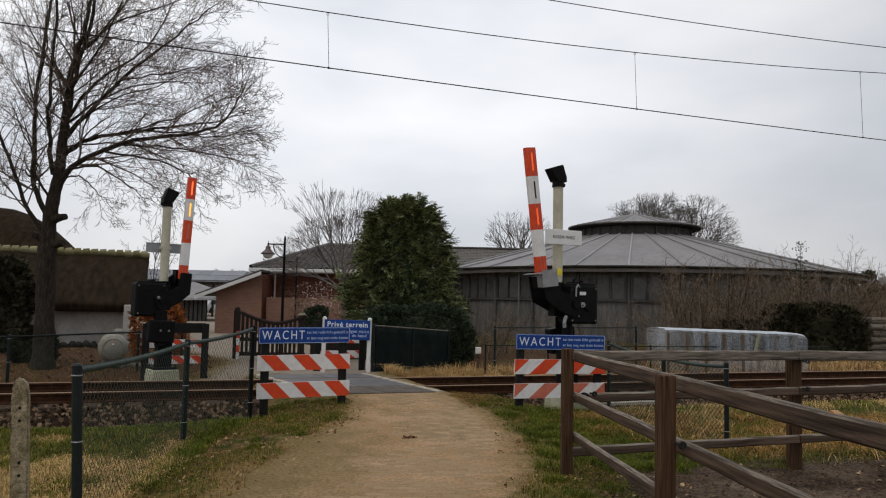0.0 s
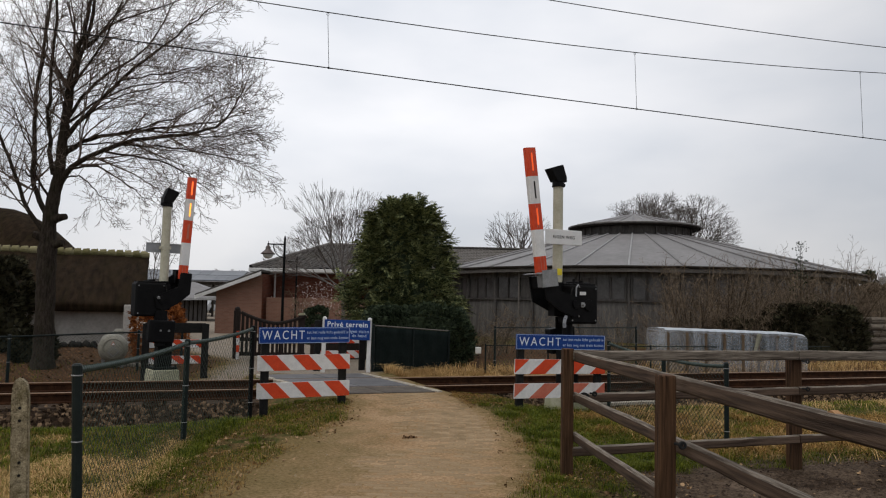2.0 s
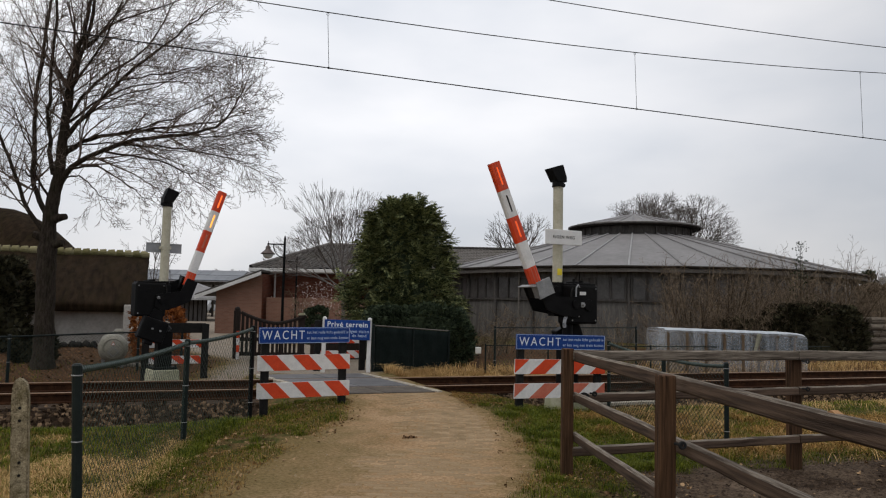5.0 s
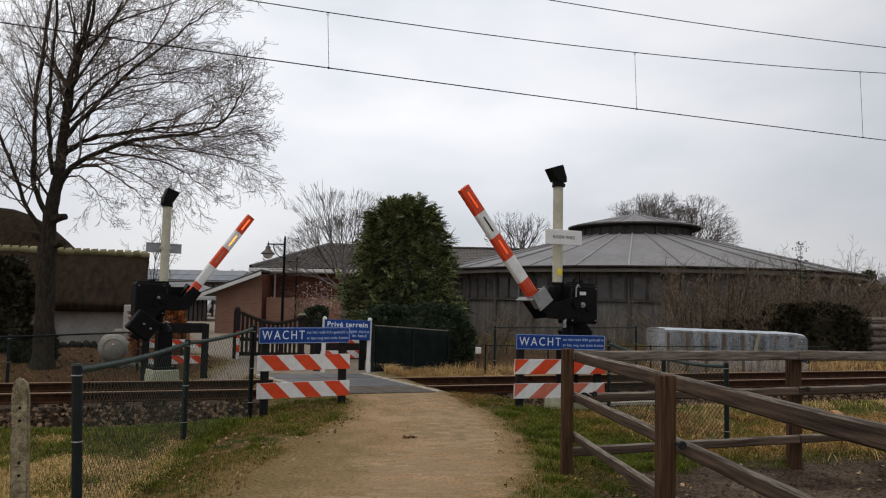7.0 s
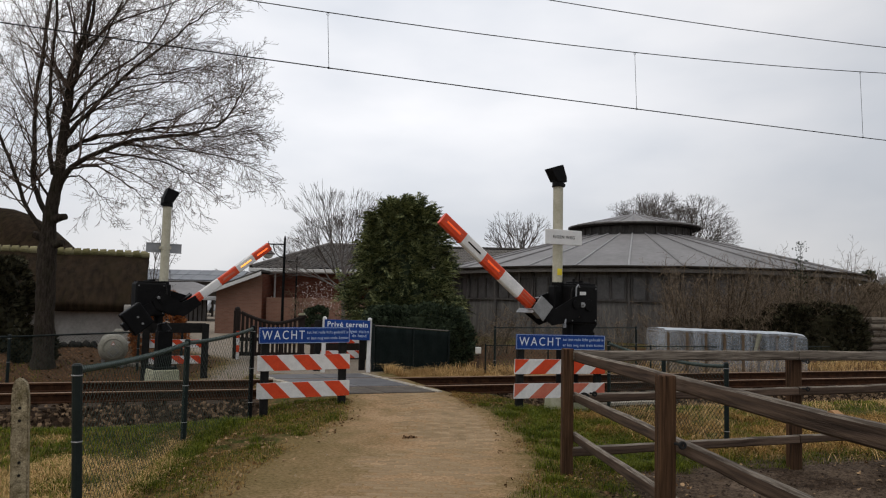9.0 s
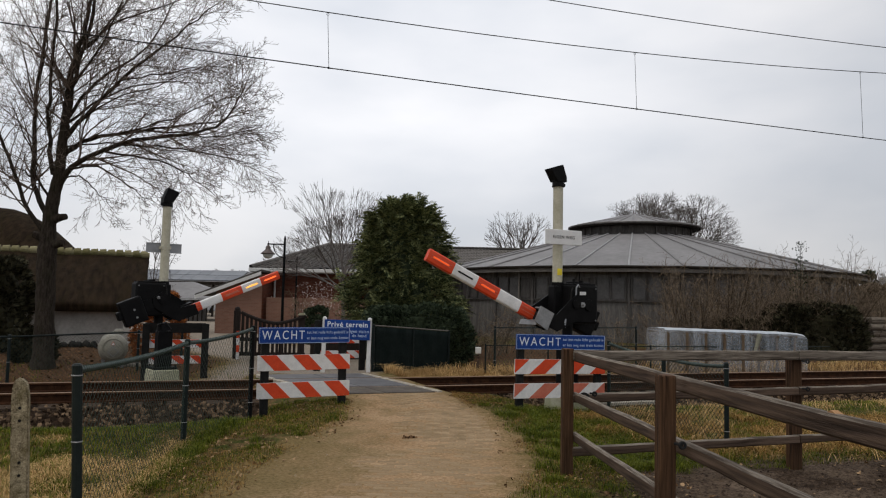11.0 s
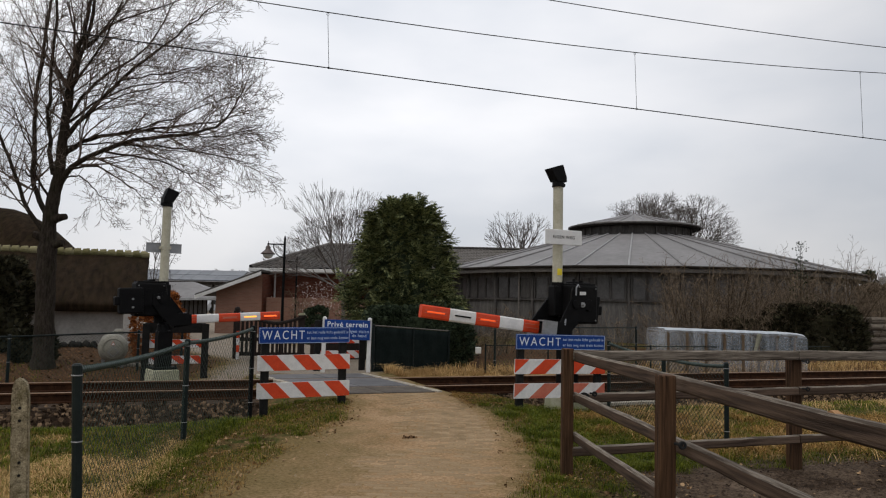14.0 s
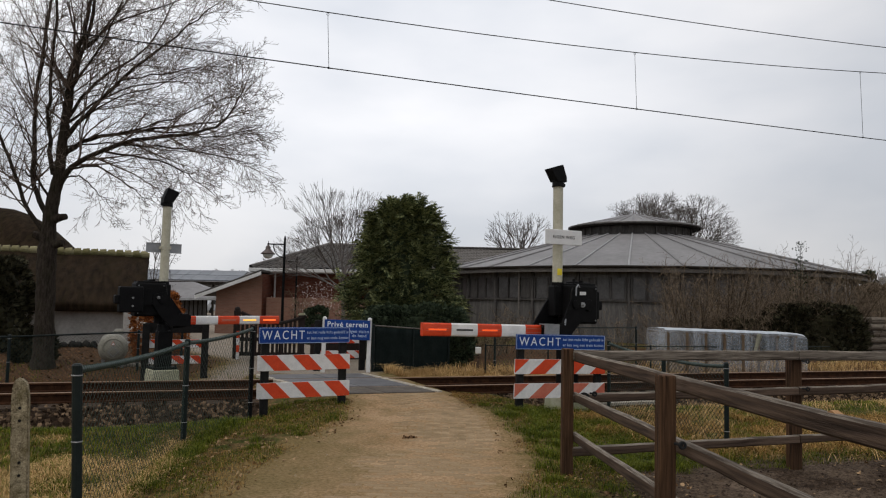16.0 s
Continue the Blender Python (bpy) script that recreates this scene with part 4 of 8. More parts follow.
# ---- level crossing barriers ----
def barrier(m, sx, piv_z, reach, root, drop, boom_h, near, label, sign_text, lamps, post_top, post_x, cx, cuts):
    """A short barrier. sx: the way in which the boom points along x. near: the side of y on which the counterweight hangs."""
    th = thing("crossing_barrier", m, label, "crossing barrier", "crossing barriers")
    bm = bm_new()
    prism(bm, [(cx - 0.29, -0.25), (cx + 0.29, -0.25), (cx + 0.24, 0.22), (cx - 0.24, 0.22)], -0.27, 0.27)
    bmesh.ops.bevel(bm, geom=list(bm.edges), offset=0.015, segments=1, affect="EDGES")
    part("foundation", bm, M_CONCRETE_PALE, th, "pale mossy concrete foundation block")
    bm = box(bm_new(), (cx, 0, 0.245), (0.44, 0.44, 0.05), bevel=0.008)
    box(bm, (cx, 0, 0.6), (0.27, 0.27, 0.7), bevel=0.02)
    rod(bm, (cx, 0, 0.95), (cx * 0.6, 0, 1.1), 0.15, 0.085, 16)
    rod(bm, (0, 0, 1.1), (0, 0, piv_z + 0.1), 0.085, 0.085, 16)
    for bx in (-0.19, 0.19):
        for by in (-0.19, 0.19):
            rod(bm, (cx + bx, by, 0.27), (cx + bx, by, 0.31), 0.018, seg=6)
    part("column", bm, M_BLACK, th, "black steel column")
    hx = -sx * 0.2
    bm = box(bm_new(), (hx, 0, piv_z + 0.0), (0.56, 0.36, 0.64), bevel=0.035)
    box(bm, (hx, 0, piv_z + 0.33), (0.5, 0.3, 0.03), bevel=0.01)
    rod(bm, (hx - 0.1, 0, piv_z + 0.34), (hx + 0.1, 0, piv_z + 0.37), 0.022, seg=8)
    housing = part("housing", bm, M_BLACK, th, "black drive housing")
    bm = box(bm_new(), (hx - 0.03, -0.186, piv_z + 0.18), (0.12, 0.012, 0.055), bevel=0.004)
    part("plate", bm, M_SIGN_WHITE if near > 0 else M_BLACK, housing)
    # cable along the housing
    bm = bm_new()
    pts = [(-hx * 0.0 + sx * 0.04, -0.2, piv_z + 0.27), (sx * 0.075, -0.215, piv_z + 0.2), (sx * 0.08, -0.215, piv_z - 0.05), (sx * 0.05, -0.2, piv_z - 0.2)]
    for a, b in zip(pts, pts[1:]):
        rod(bm, a, b, 0.013, seg=8)
    part("cable", bm, M_PLASTIC, housing)
    if near > 0:
        bm = bm_new()
        pts = [(hx - 0.10, -0.19, piv_z + 0.28), (hx - 0.14, -0.21, piv_z + 0.32), (hx - 0.18, -0.215, piv_z + 0.27), (hx - 0.19, -0.215, piv_z + 0.05), (hx - 0.16, -0.21, piv_z - 0.12), (hx - 0.11, -0.2, piv_z - 0.2)]
        for p, q in zip(pts, pts[1:]):
            rod(bm, p, q, 0.012, seg=8)
        part("conduit", bm, M_SIGN_GREY, housing, "grey flexible conduit")
        bm = box(bm_new(), (hx - 0.12, 0.0, piv_z + 0.355), (0.1, 0.2, 0.05), bevel=0.01)
        rod(bm, (hx - 0.14, -0.08, piv_z + 0.37), (hx - 0.14, -0.08, piv_z + 0.42), 0.022, seg=10)
        rod(bm, (hx + 0.0, -0.08, piv_z + 0.34), (hx + 0.0, -0.08, piv_z + 0.39), 0.03, seg=10)
        box(bm, (hx + 0.12, -0.05, piv_z + 0.35), (0.12, 0.12, 0.03), bevel=0.008)
        part("lid_fittings", bm, M_BLACK, housing)
        bm = rod(bm_new(), (hx + 0.09, -0.18, piv_z - 0.01), (hx + 0.09, -0.205, piv_z - 0.01), 0.1, 0.09, 20)
        part("hub_disc", bm, M_BLACK, housing)
        bm = bm_new()
        pts = [(-0.16, -0.19, piv_z - 0.20), (-0.20, -0.22, piv_z - 0.24), (-0.215, -0.225, piv_z - 0.31), (-0.20, -0.21, piv_z - 0.37)]
        for p, q in zip(pts, pts[1:]):
            rod(bm, p, q, 0.028, seg=10)
        part("pipe_elbow", bm, M_SIGN_GREY, housing, "pale grey pipe elbow")
    bx_, bz_ = (0.116, -0.006) if near > 0 else (-0.084, 0.039)
    bm = rod(bm_new(), (bx_, -0.17, piv_z + bz_), (bx_, -0.275, piv_z + bz_), 0.043 if near > 0 else 0.03, seg=14)
    rod(bm, (bx_, -0.275, piv_z + bz_), (bx_, -0.31, piv_z + bz_), 0.024, 0.02, 8)
    part("pivot_bolt", bm, M_STEEL, housing, "steel pivot bolt")
    for ox, oz in ((-0.23, 0.26), (0.23, 0.26), (-0.23, -0.26), (0.23, -0.26)):
        part("housing_bolt", rod(bm_new(), (hx + ox, -0.178, piv_z + oz), (hx + ox, -0.19, piv_z + oz), 0.012, seg=8), M_STEEL, housing)
    px, py = post_x, 0.12
    bm = box(bm_new(), (px, py, piv_z + 0.05), (0.24, 0.2, 0.5), bevel=0.02)
    rod(bm, (px, py, piv_z + 0.2), (px, py, piv_z + 0.36), 0.11, 0.1, 16)
    part("bracket", bm, M_BLACK, th)
    bm = rod(bm_new(), (px, py, piv_z - 0.2), (px, py, post_top), 0.083, 0.083, 20)
    pst = part("signal_post", bm, M_CREAM, th, "cream painted round post", smooth=False)
    if sign_text:
        part("sticker", box(bm_new(), (px - 0.01, py - 0.081, piv_z + 0.53), (0.085, 0.012, 0.11)), M_YELLOW, pst)
    # lamp hood on the post
    bm = rod(bm_new(), (px, py, post_top - 0.02), (px, py, post_top + 0.09), 0.105, 0.1, 16)
    rod(bm, (px + 0.09 * sx * -1, py, post_top + 0.02), (px - 0.125 * sx, py, post_top + 0.02), 0.03, seg=8)
    hood = [(0.10, 0.06), (0.095, 0.15), (0.02, 0.35), (-0.205, 0.275), (-0.085, 0.07)]
    prism(bm, [(px + (a if sx < 0 else -a), post_top + b) for a, b in hood], py - 0.11, py + 0.11)
    part("lamp_hood", bm, M_BLACK, th, "black tilted lamp hood")
    # name plate on the post
    zc = post_top - (0.87 if sign_text else 0.83)
    if sign_text:
        bm = box(bm_new(), (px + 0.05, py - 0.10, zc), (0.72, 0.02, 0.25), bevel=0.008)
        sp = part("name_sign", bm, M_SIGN_WHITE, th, "white road name sign with black letters")
        writing("text_line", sign_text, 0.075, M_BLACK_TEXT, sp, pose(px + 0.05, py - 0.112, zc, 90, 0, 0), 0.42, 0.0005)
    else:
        bm = box(bm_new(), (px + 0.0, py + 0.10, zc + 0.0), (0.68, 0.02, 0.19), bevel=0.006)
        for s in ((0, 0.088, 0.68, 0.012), (0, -0.088, 0.68, 0.012)):
            box(bm, (px + s[0], py + 0.088, zc + s[1]), (s[2], 0.02, s[3]))
        part("name_sign", bm, M_SIGN_GREY, th, "grey back of a road name sign")
        box_bm = box(bm_new(), (px, py + 0.03, zc), (0.19, 0.19, 0.06), bevel=0.006)
        part("clamp", box_bm, M_CREAM, th)
    # swinging arm
    bm = bm_new()
    k = sx
    plate_pts = [(k * -0.16, 0.10), (k * 0.05, 0.15), (k * 0.12, 0.03), (k * 0.26, drop + 0.14), (k * root, drop + 0.105), (k * root, drop - 0.105), (k * 0.14, drop - 0.10), (k * -0.06, drop + 0.12), (k * -0.2, -0.06)]
    prism(bm, plate_pts, -0.245, -0.215)
    prism(bm, [(k * -0.2, 0.1), (k * 0.22, 0.12), (k * (root - 0.02), drop + 0.12), (k * (root - 0.02), drop - 0.1), (k * 0.1, drop - 0.08), (k * -0.2, -0.06)], 0.215, 0.245)
    box(bm, (k * (root - 0.12), 0, drop), (0.2, 0.46, 0.14), bevel=0.01)
    rod(bm, (0, -0.27, 0), (0, 0.27, 0), 0.075, seg=14)
    arm = part("arm", bm, M_BLACK, th, "black cranked swing arm")
    bm = bm_new()
    ys = (-0.275, -0.25) if near > 0 else (0.25, 0.275)
    prism(bm, [(k * (root - 0.20), drop + 0.125), (k * (root + 0.07), drop + 0.125), (k * (root + 0.07), drop - 0.14), (k * (root - 0.20), drop - 0.17)], *ys)
    yc = -0.16 if near > 0 else 0.16
    box(bm, (k * (root - 0.08), yc, drop + 0.115), (0.24, 0.22, 0.018), bevel=0.004)
    box(bm, (k * (root - 0.08), yc, drop - 0.115), (0.24, 0.22, 0.018), bevel=0.004)
    if near > 0:
        box(bm, (k * (root + 0.02), 0, drop - 0.14), (0.018, 0.5, 0.09), bevel=0.004)
    part("clamp", bm, M_STEEL if near > 0 else M_BLACK, arm, "grey steel boom clamp" if near > 0 else "black steel boom clamp")
    # boom in five bands
    seg = (reach - root) / 5
    for i in range(5):
        a, b = root + (reach - root) * cuts[i], root + (reach - root) * cuts[i + 1]
        bm = bm_new()
        sec = [(-0.035, 1), (0.035, 1), (0.052, 0.8), (0.056, 0.3), (0.056, -0.3), (0.052, -0.8), (0.035, -1), (-0.035, -1), (-0.052, -0.8), (-0.056, -0.3), (-0.056, 0.3), (-0.052, 0.8)]
        la = [bm.verts.new((k * a, y, drop + z * boom_h / 2)) for y, z in sec]
        lb = [bm.verts.new((k * b, y, drop + z * boom_h / 2)) for y, z in sec]
        fs = [bm.faces.new(la), bm.faces.new(lb[::-1])]
        for j in range(len(sec)):
            fs.append(bm.faces.new((la[j], lb[j], lb[(j + 1) % len(sec)], la[(j + 1) % len(sec)])))
        bmesh.ops.recalc_face_normals(bm, faces=fs)
        red = i % 2 == 0
        band = part("boom_band", bm, M_RED if red else M_WHITE, arm, "red reflective boom band" if red else "white reflective boom band")
        if i == 0:
            for dz in (-0.1, 0.2):
                part("groove", box(bm_new(), (k * (a + b) / 2, -0.0575, drop + dz * boom_h), (b - a, 0.004, 0.012)), M_RED_FADED, arm, "pale worn line")
        if i > 1:
            side = -0.058
            c, l = (a + b) / 2, (b - a) * 0.62
            box_l = box(bm_new(), (k * c, side, drop), (l, 0.012, 0.024), bevel=0.003)
            mat = lamps.get(i, M_DARK)
            part("lamp_strip", box_l, mat, arm, "dark lamp strip" if mat is M_DARK else "unlit red lamp strip" if mat is M_RED_FADED else "lit lamp strip")
            if red:
                for dz in (-0.24, 0.24):
                    part("groove", box(bm_new(), (k * c, side + 0.003, drop + dz * boom_h * 0.42), (seg * 0.9, 0.006, 0.008)), M_RED_FADED, arm)
    # counterweight
    bm = bm_new()
    box(bm, (k * -0.60, near * 0.31, 0.0), (0.42, 0.2, 0.48), bevel=0.025)
    box(bm, (k * -0.84, near * 0.31, 0.0), (0.09, 0.16, 0.16), bevel=0.02)
    prism(bm, [(k * -0.2, 0.09), (k * -0.45, 0.13), (k * -0.45, -0.13), (k * -0.2, -0.1)], min(near * 0.22, near * 0.25), max(near * 0.22, near * 0.25))
    cw = part("counterweight", bm, M_BLACK, arm, "black counterweight")
    bm = bm_new()
    for bz in (0.03, -0.12):
        rod(bm, (k * -0.58, near * 0.41, bz), (k * -0.58, near * 0.435, bz), 0.02, seg=8)
    part("bolt", bm, M_STEEL, arm)
    return th, arm


BAR_R, ARM_R = barrier(pose(2.075, 12.2, 0, 0, 0, 25), -1, 1.625, 2.607, 0.535, -0.451, 0.197, 1,
                       "black level crossing barrier with a red-white boom and cream post", "EIGEN WEG", {4: M_LIT_DIM, 2: M_LIT_DIM}, 3.60, -0.125, 0.0, (0, 0.142, 0.352, 0.557, 0.774, 1))
BAR_L, ARM_L = barrier(pose(-5.465, 14.3, 0, 0, 0, 36), 1, 1.554, 2.46, 0.545, -0.402, 0.17, -1,
                       "black level crossing barrier with lit boom lamps and a counterweight", "", {4: M_LIT, 3: M_LIT_AMBER, 2: M_RED_FADED}, 3.40, 0.10, 0.12, (-0.06, 0.083, 0.315, 0.549, 0.773, 1))


# ---- bare trees and shrubs ----
def wander(p, d, length, n, rng, bend, pull):
    """A crooked line of n steps; pull is added to its way at each step."""
    pts = [p.copy()]
    d = d.normalized()
    for _ in range(n):
        d = (d + Vector((rng.gauss(0, bend), rng.gauss(0, bend), rng.gauss(0, bend))) + pull / n).normalized()
        p = p + d * (length / n)
        pts.append(p.copy())
    return pts


def at_fraction(pts, f):
    x = f * (len(pts) - 1)
    i = min(int(x), len(pts) - 2)
    return pts[i].lerp(pts[i + 1], x - i), (pts[i + 1] - pts[i]).normalized()


def sprout(wood, pts, r0, length, counts, rng, level=0, pull=(Vector((0, 0, 0.25)), Vector((0, 0, 0.1)), Vector((0, 0, -0.1))), spread=0.75, start=0.25, keep=0.55, rmin=0.004, favour=None, bend=0.13):
    """Side branches of a limb, and theirs in turn."""
    if level >= len(counts):
        return
    for i in range(counts[level]):
        f = start + (1 - start) * (i + rng.random()) / counts[level]
        p, d = at_fraction(pts, min(f, 0.99))
        side = d.orthogonal().normalized()
        side.rotate(Matrix.Rotation(rng.uniform(0, 2 * math.pi), 3, d))
        if favour is not None:
            side = (side + favour * rng.uniform(0.2, 1.0)).normalized()
        way = (d * (1 - spread * rng.uniform(0.6, 1.0)) + side * spread).normalized()
        l = length * rng.uniform(0.6, 1.15) * (1.1 - 0.55 * f)
        r = max(rmin, r0 * (1 - 0.75 * f) * 0.55)
        n = 6 if level == 0 else (4 if level == 1 else 2)
        line_pts = wander(p, way, l, n, rng, bend, pull[min(level, len(pull) - 1)])
        wood.limb(line_pts, [max(rmin * 0.7, r * (1 - 0.85 * j / n)) for j in range(n + 1)], 5 if level == 0 and r > 0.02 else 3)
        sprout(wood, line_pts, r, l * keep, counts, rng, level + 1, pull, spread, 0.15, keep, rmin, None, bend)


def bare_tree(m, label, trunk_pts, trunk_r, leaders, counts, seed, rmin, bark=None, twig=None, spread=0.75, keep=0.55, lead_len=1.0, favour=None, pull=None, group="bare trees", bend=0.13, start=0.15, flare=1.35, taper=0.78, girth=None):
    """trunk_pts: its line; leaders: (fraction of the trunk, way, length, thickness)."""
    rng = random.Random(seed)
    th = thing("bare_tree", m, label, "tree", group)
    big, small = Wood(), Wood()
    tp = [Vector(p) for p in trunk_pts]
    n = len(tp)
    big.limb(tp, girth or [trunk_r * (flare if i == 0 else 1 - taper * i / (n - 1)) for i in range(n)], 12)
    kw = {"pull": pull, "bend": bend} if pull else {"bend": bend}
    for f, way, length, r, *sag in leaders:
        p, _ = at_fraction(tp, f)
        lp = wander(p, Vector(way), length, 9, rng, 0.06, Vector((0, 0, sag[0] if sag else 0.25)))
        big.limb(lp, [max(rmin, r * (1 - 0.9 * i / 9)) for i in range(10)], 8)
        sprout(small, lp, r, length * 0.42 * lead_len, counts, rng, 0, spread=spread, rmin=rmin, keep=keep, favour=favour, start=start, **kw)
    sprout(small, tp, trunk_r * 0.5, (tp[-1] - tp[0]).length * 0.22 * lead_len, counts, rng, 0, spread=spread, rmin=rmin, keep=keep, start=0.55, favour=favour, **kw)
    raw("trunk", big.v, big.f, bark or M_BARK, th, smooth=True)
    raw("crown", small.v, small.f, twig or M_TWIG, th, "leafless crown of fine twigs")
    return th


def curve_through(ctrl, steps):
    """A smooth line through its guide points."""
    p = [ctrl[0] * 2 - ctrl[1], *ctrl, ctrl[-1] * 2 - ctrl[-2]]
    out = []
    for i in range(1, len(p) - 2):
        for j in range(steps):
            t = j / steps
            out.append(0.5 * (2 * p[i] + (p[i + 1] - p[i - 1]) * t + (2 * p[i - 1] - 5 * p[i] + 4 * p[i + 1] - p[i + 2]) * t * t + (3 * p[i] - p[i - 1] - 3 * p[i + 1] + p[i + 2]) * t ** 3))
    return out + [ctrl[-1].copy()]


def grown_tree(m, label, trunk, limbs, counts, seed, rmin):
    """A tree whose main limbs follow guide lines. limbs: thickness at root and tip, depth of the root and of the tip, and the guide points (x, z)."""
    rng = random.Random(seed)
    th = thing("bare_tree", m, label, "tree", "bare trees")
    big, small = Wood(), Wood()
    lines = curve_through([Vector((x, 0, z)) for x, z, _ in trunk], 4)
    girth = np.interp(np.arange(len(lines)) / 4, range(len(trunk)), [r for _, _, r in trunk])
    big.limb(lines, [r * (1 + 0.05 * math.sin(1.7 * i)) for i, r in enumerate(girth)], 14)
    for r0, r1, y0, y1, guide in limbs:
        n = len(guide) - 1
        ctrl = [Vector((x, y0 + (y1 - y0) * i / n, z)) for i, (x, z) in enumerate(guide)]
        line_ = curve_through(ctrl, 4)
        k = len(line_) - 1
        line_ = [p + Vector((rng.gauss(0, 1), rng.gauss(0, 1), rng.gauss(0, 1))) * 0.018 * (0 < i < k) for i, p in enumerate(line_)]
        big.limb(line_, [r0 + (r1 - r0) * (i / k) ** 0.8 for i in range(k + 1)], 8)
        length = sum((b - a).length for a, b in zip(line_, line_[1:]))
        tip = wander(line_[-1], line_[-1] - line_[-3], length * 0.16, 4, rng, 0.12, Vector((0, 0, 0.1)))
        small.limb(tip, [max(rmin, r1 * (1 - 0.2 * i)) for i in range(5)], 4)
        sprout(small, tip, r1, length * 0.14, (5, 4), rng, 1, spread=0.5, rmin=rmin, bend=0.16)
        per = max(8, int(counts[0] * length / 4.2))
        sprout(small, line_, r0 * 0.75, 1.15 + 0.2 * length, (per, *counts[1:]), rng, 0, spread=0.5, start=0.14, keep=0.52, rmin=rmin, bend=0.11,
               pull=(Vector((0.1, 0, 0.05)), Vector((0.05, 0, 0.0)), Vector((0.0, 0, 0.05))))
    raw("trunk", big.v, big.f, M_BARK, th, smooth=True)
    raw("crown", small.v, small.f, M_TWIG, th, "leafless crown of fine twigs")
    return th


STEMS = [(0.088, 0.035, 0, 0.2, [(0.2, 5.25), (0.26, 6.66), (0.38, 7.4), (0.52, 8.15), (0.65, 9.6)]),
         (0.072, 0.03, 0, -0.3, [(0.24, 5.3), (0.34, 5.81), (0.48, 6.67), (0.82, 8.15), (0.9, 9.5)]),
         (0.055, 0.025, -0.08, -0.5, [(0.07, 4.42), (-0.05, 5.43), (-0.01, 6.35), (0.13, 8.39), (0.25, 9.6)]),
         (0.068, 0.03, 0, 0.5, [(-0.05, 3.5), (-0.46, 4.21), (-0.61, 5.72), (-0.64, 6.65), (-0.51, 9.2)]),
         (0.056, 0.016, -0.05, -0.8, [(-0.08, 3.1), (-0.48, 3.81), (-0.87, 5.02), (-1.28, 6.01), (-1.73, 6.9)]),
         (0.034, 0.010, 0, -0.6, [(-0.02, 3.85), (-0.22, 4.3), (-0.22, 4.75), (-0.62, 5.8)])]
BOUGHS = [(0.078, 0.012, -0.02, -0.5, [(0.16, 4.15), (0.65, 4.72), (1.87, 5.2), (3.4, 5.42), (4.0, 5.66), (4.4, 6.3)]),
          (0.062, 0.010, 0, 0.9, [(0.2, 4.85), (0.73, 5.33), (1.74, 5.59), (3.22, 5.87), (3.99, 6.12)]),
          (0.060, 0.011, 0, -0.6, [(0.24, 5.25), (0.94, 5.94), (1.57, 6.56), (2.85, 7.58), (3.73, 8.22)]),
          (0.045, 0.010, 0, 0.8, [(0.28, 5.73), (0.77, 6.68), (1.75, 7.61), (2.45, 9.1)]),
          (0.036, 0.009, -0.12, -0.5, [(0.45, 6.5), (1.16, 7.48), (1.8, 8.96)]),
          (0.032, 0.009, -0.18, 0.4, [(0.60, 7.25), (1.19, 8.16), (1.65, 9.36)]),
          (0.030, 0.008, 0.15, 0.5, [(0.36, 7.35), (1.3, 8.2), (2.6, 8.7), (3.6, 9.3)]),
          (0.034, 0.010, 0, 1.6, [(0.25, 5.6), (0.7, 6.3), (1.6, 6.9), (2.9, 7.1)])]
DROOPING = [(0.030, 0.007, -0.2, -0.9, [(0.5, 4.55), (1.24, 4.55), (1.91, 4.17), (2.6, 3.79)]),
            (0.024, 0.006, -0.05, -0.8, [(0.3, 4.35), (0.8, 4.35), (1.3, 4.0), (1.75, 3.6)]),
            (0.028, 0.006, -0.2, 0.3, [(1.55, 5.1), (2.7, 5.12), (3.8, 4.95), (4.6, 4.8)]),
            (0.027, 0.006, -0.16, -0.6, [(1.2, 4.96), (2.56, 4.72), (3.22, 4.42), (3.9, 3.95)]),
            (0.026, 0.006, 0.34, 1.1, [(1.22, 5.46), (2.45, 5.91), (3.38, 6.43), (4.3, 6.75)]),
            (0.026, 0.006, 0.46, -0.3, [(1.75, 5.59), (2.9, 5.5), (3.8, 5.35), (4.6, 5.5)]),
            (0.024, 0.006, -0.3, 0.2, [(1.6, 6.55), (2.4, 6.75), (3.2, 7.0), (4.1, 7.05)]),
            (0.024, 0.006, 0, -1.2, [(0.24, 5.4), (1.5, 6.1), (2.6, 6.3), (3.7, 6.6)]),
            (0.024, 0.006, 0, 1.4, [(0.2, 5.05), (1.4, 5.3), (2.6, 5.2), (3.9, 5.5)]),
            (0.028, 0.008, 0.12, 0.6, [(-0.46, 4.3), (-0.9, 4.6), (-1.5, 4.65)]),
            (0.026, 0.008, 0.24, 0.9, [(-0.61, 5.9), (-1.0, 6.9), (-1.5, 7.9)]),
            (0.026, 0.008, 0.36, -0.4, [(-0.64, 6.7), (-0.3, 7.4), (-0.15, 8.4)])]
grown_tree(pose(-8.92, 16.6, -0.1), "tall bare dark-barked tree with pruned stubs by the thatched barn",
           [(0.05, 0.0, 0.27), (0.04, 0.6, 0.215), (0.02, 1.6, 0.2), (0.0, 2.35, 0.2), (0.0, 2.72, 0.2), (0.0, 3.19, 0.155), (0.03, 3.58, 0.15), (0.08, 3.97, 0.135), (0.15, 4.36, 0.125), (0.18, 4.75, 0.115), (0.2, 5.4, 0.1)],
           STEMS + BOUGHS + DROOPING, (20, 8, 4), 21, 0.0048)
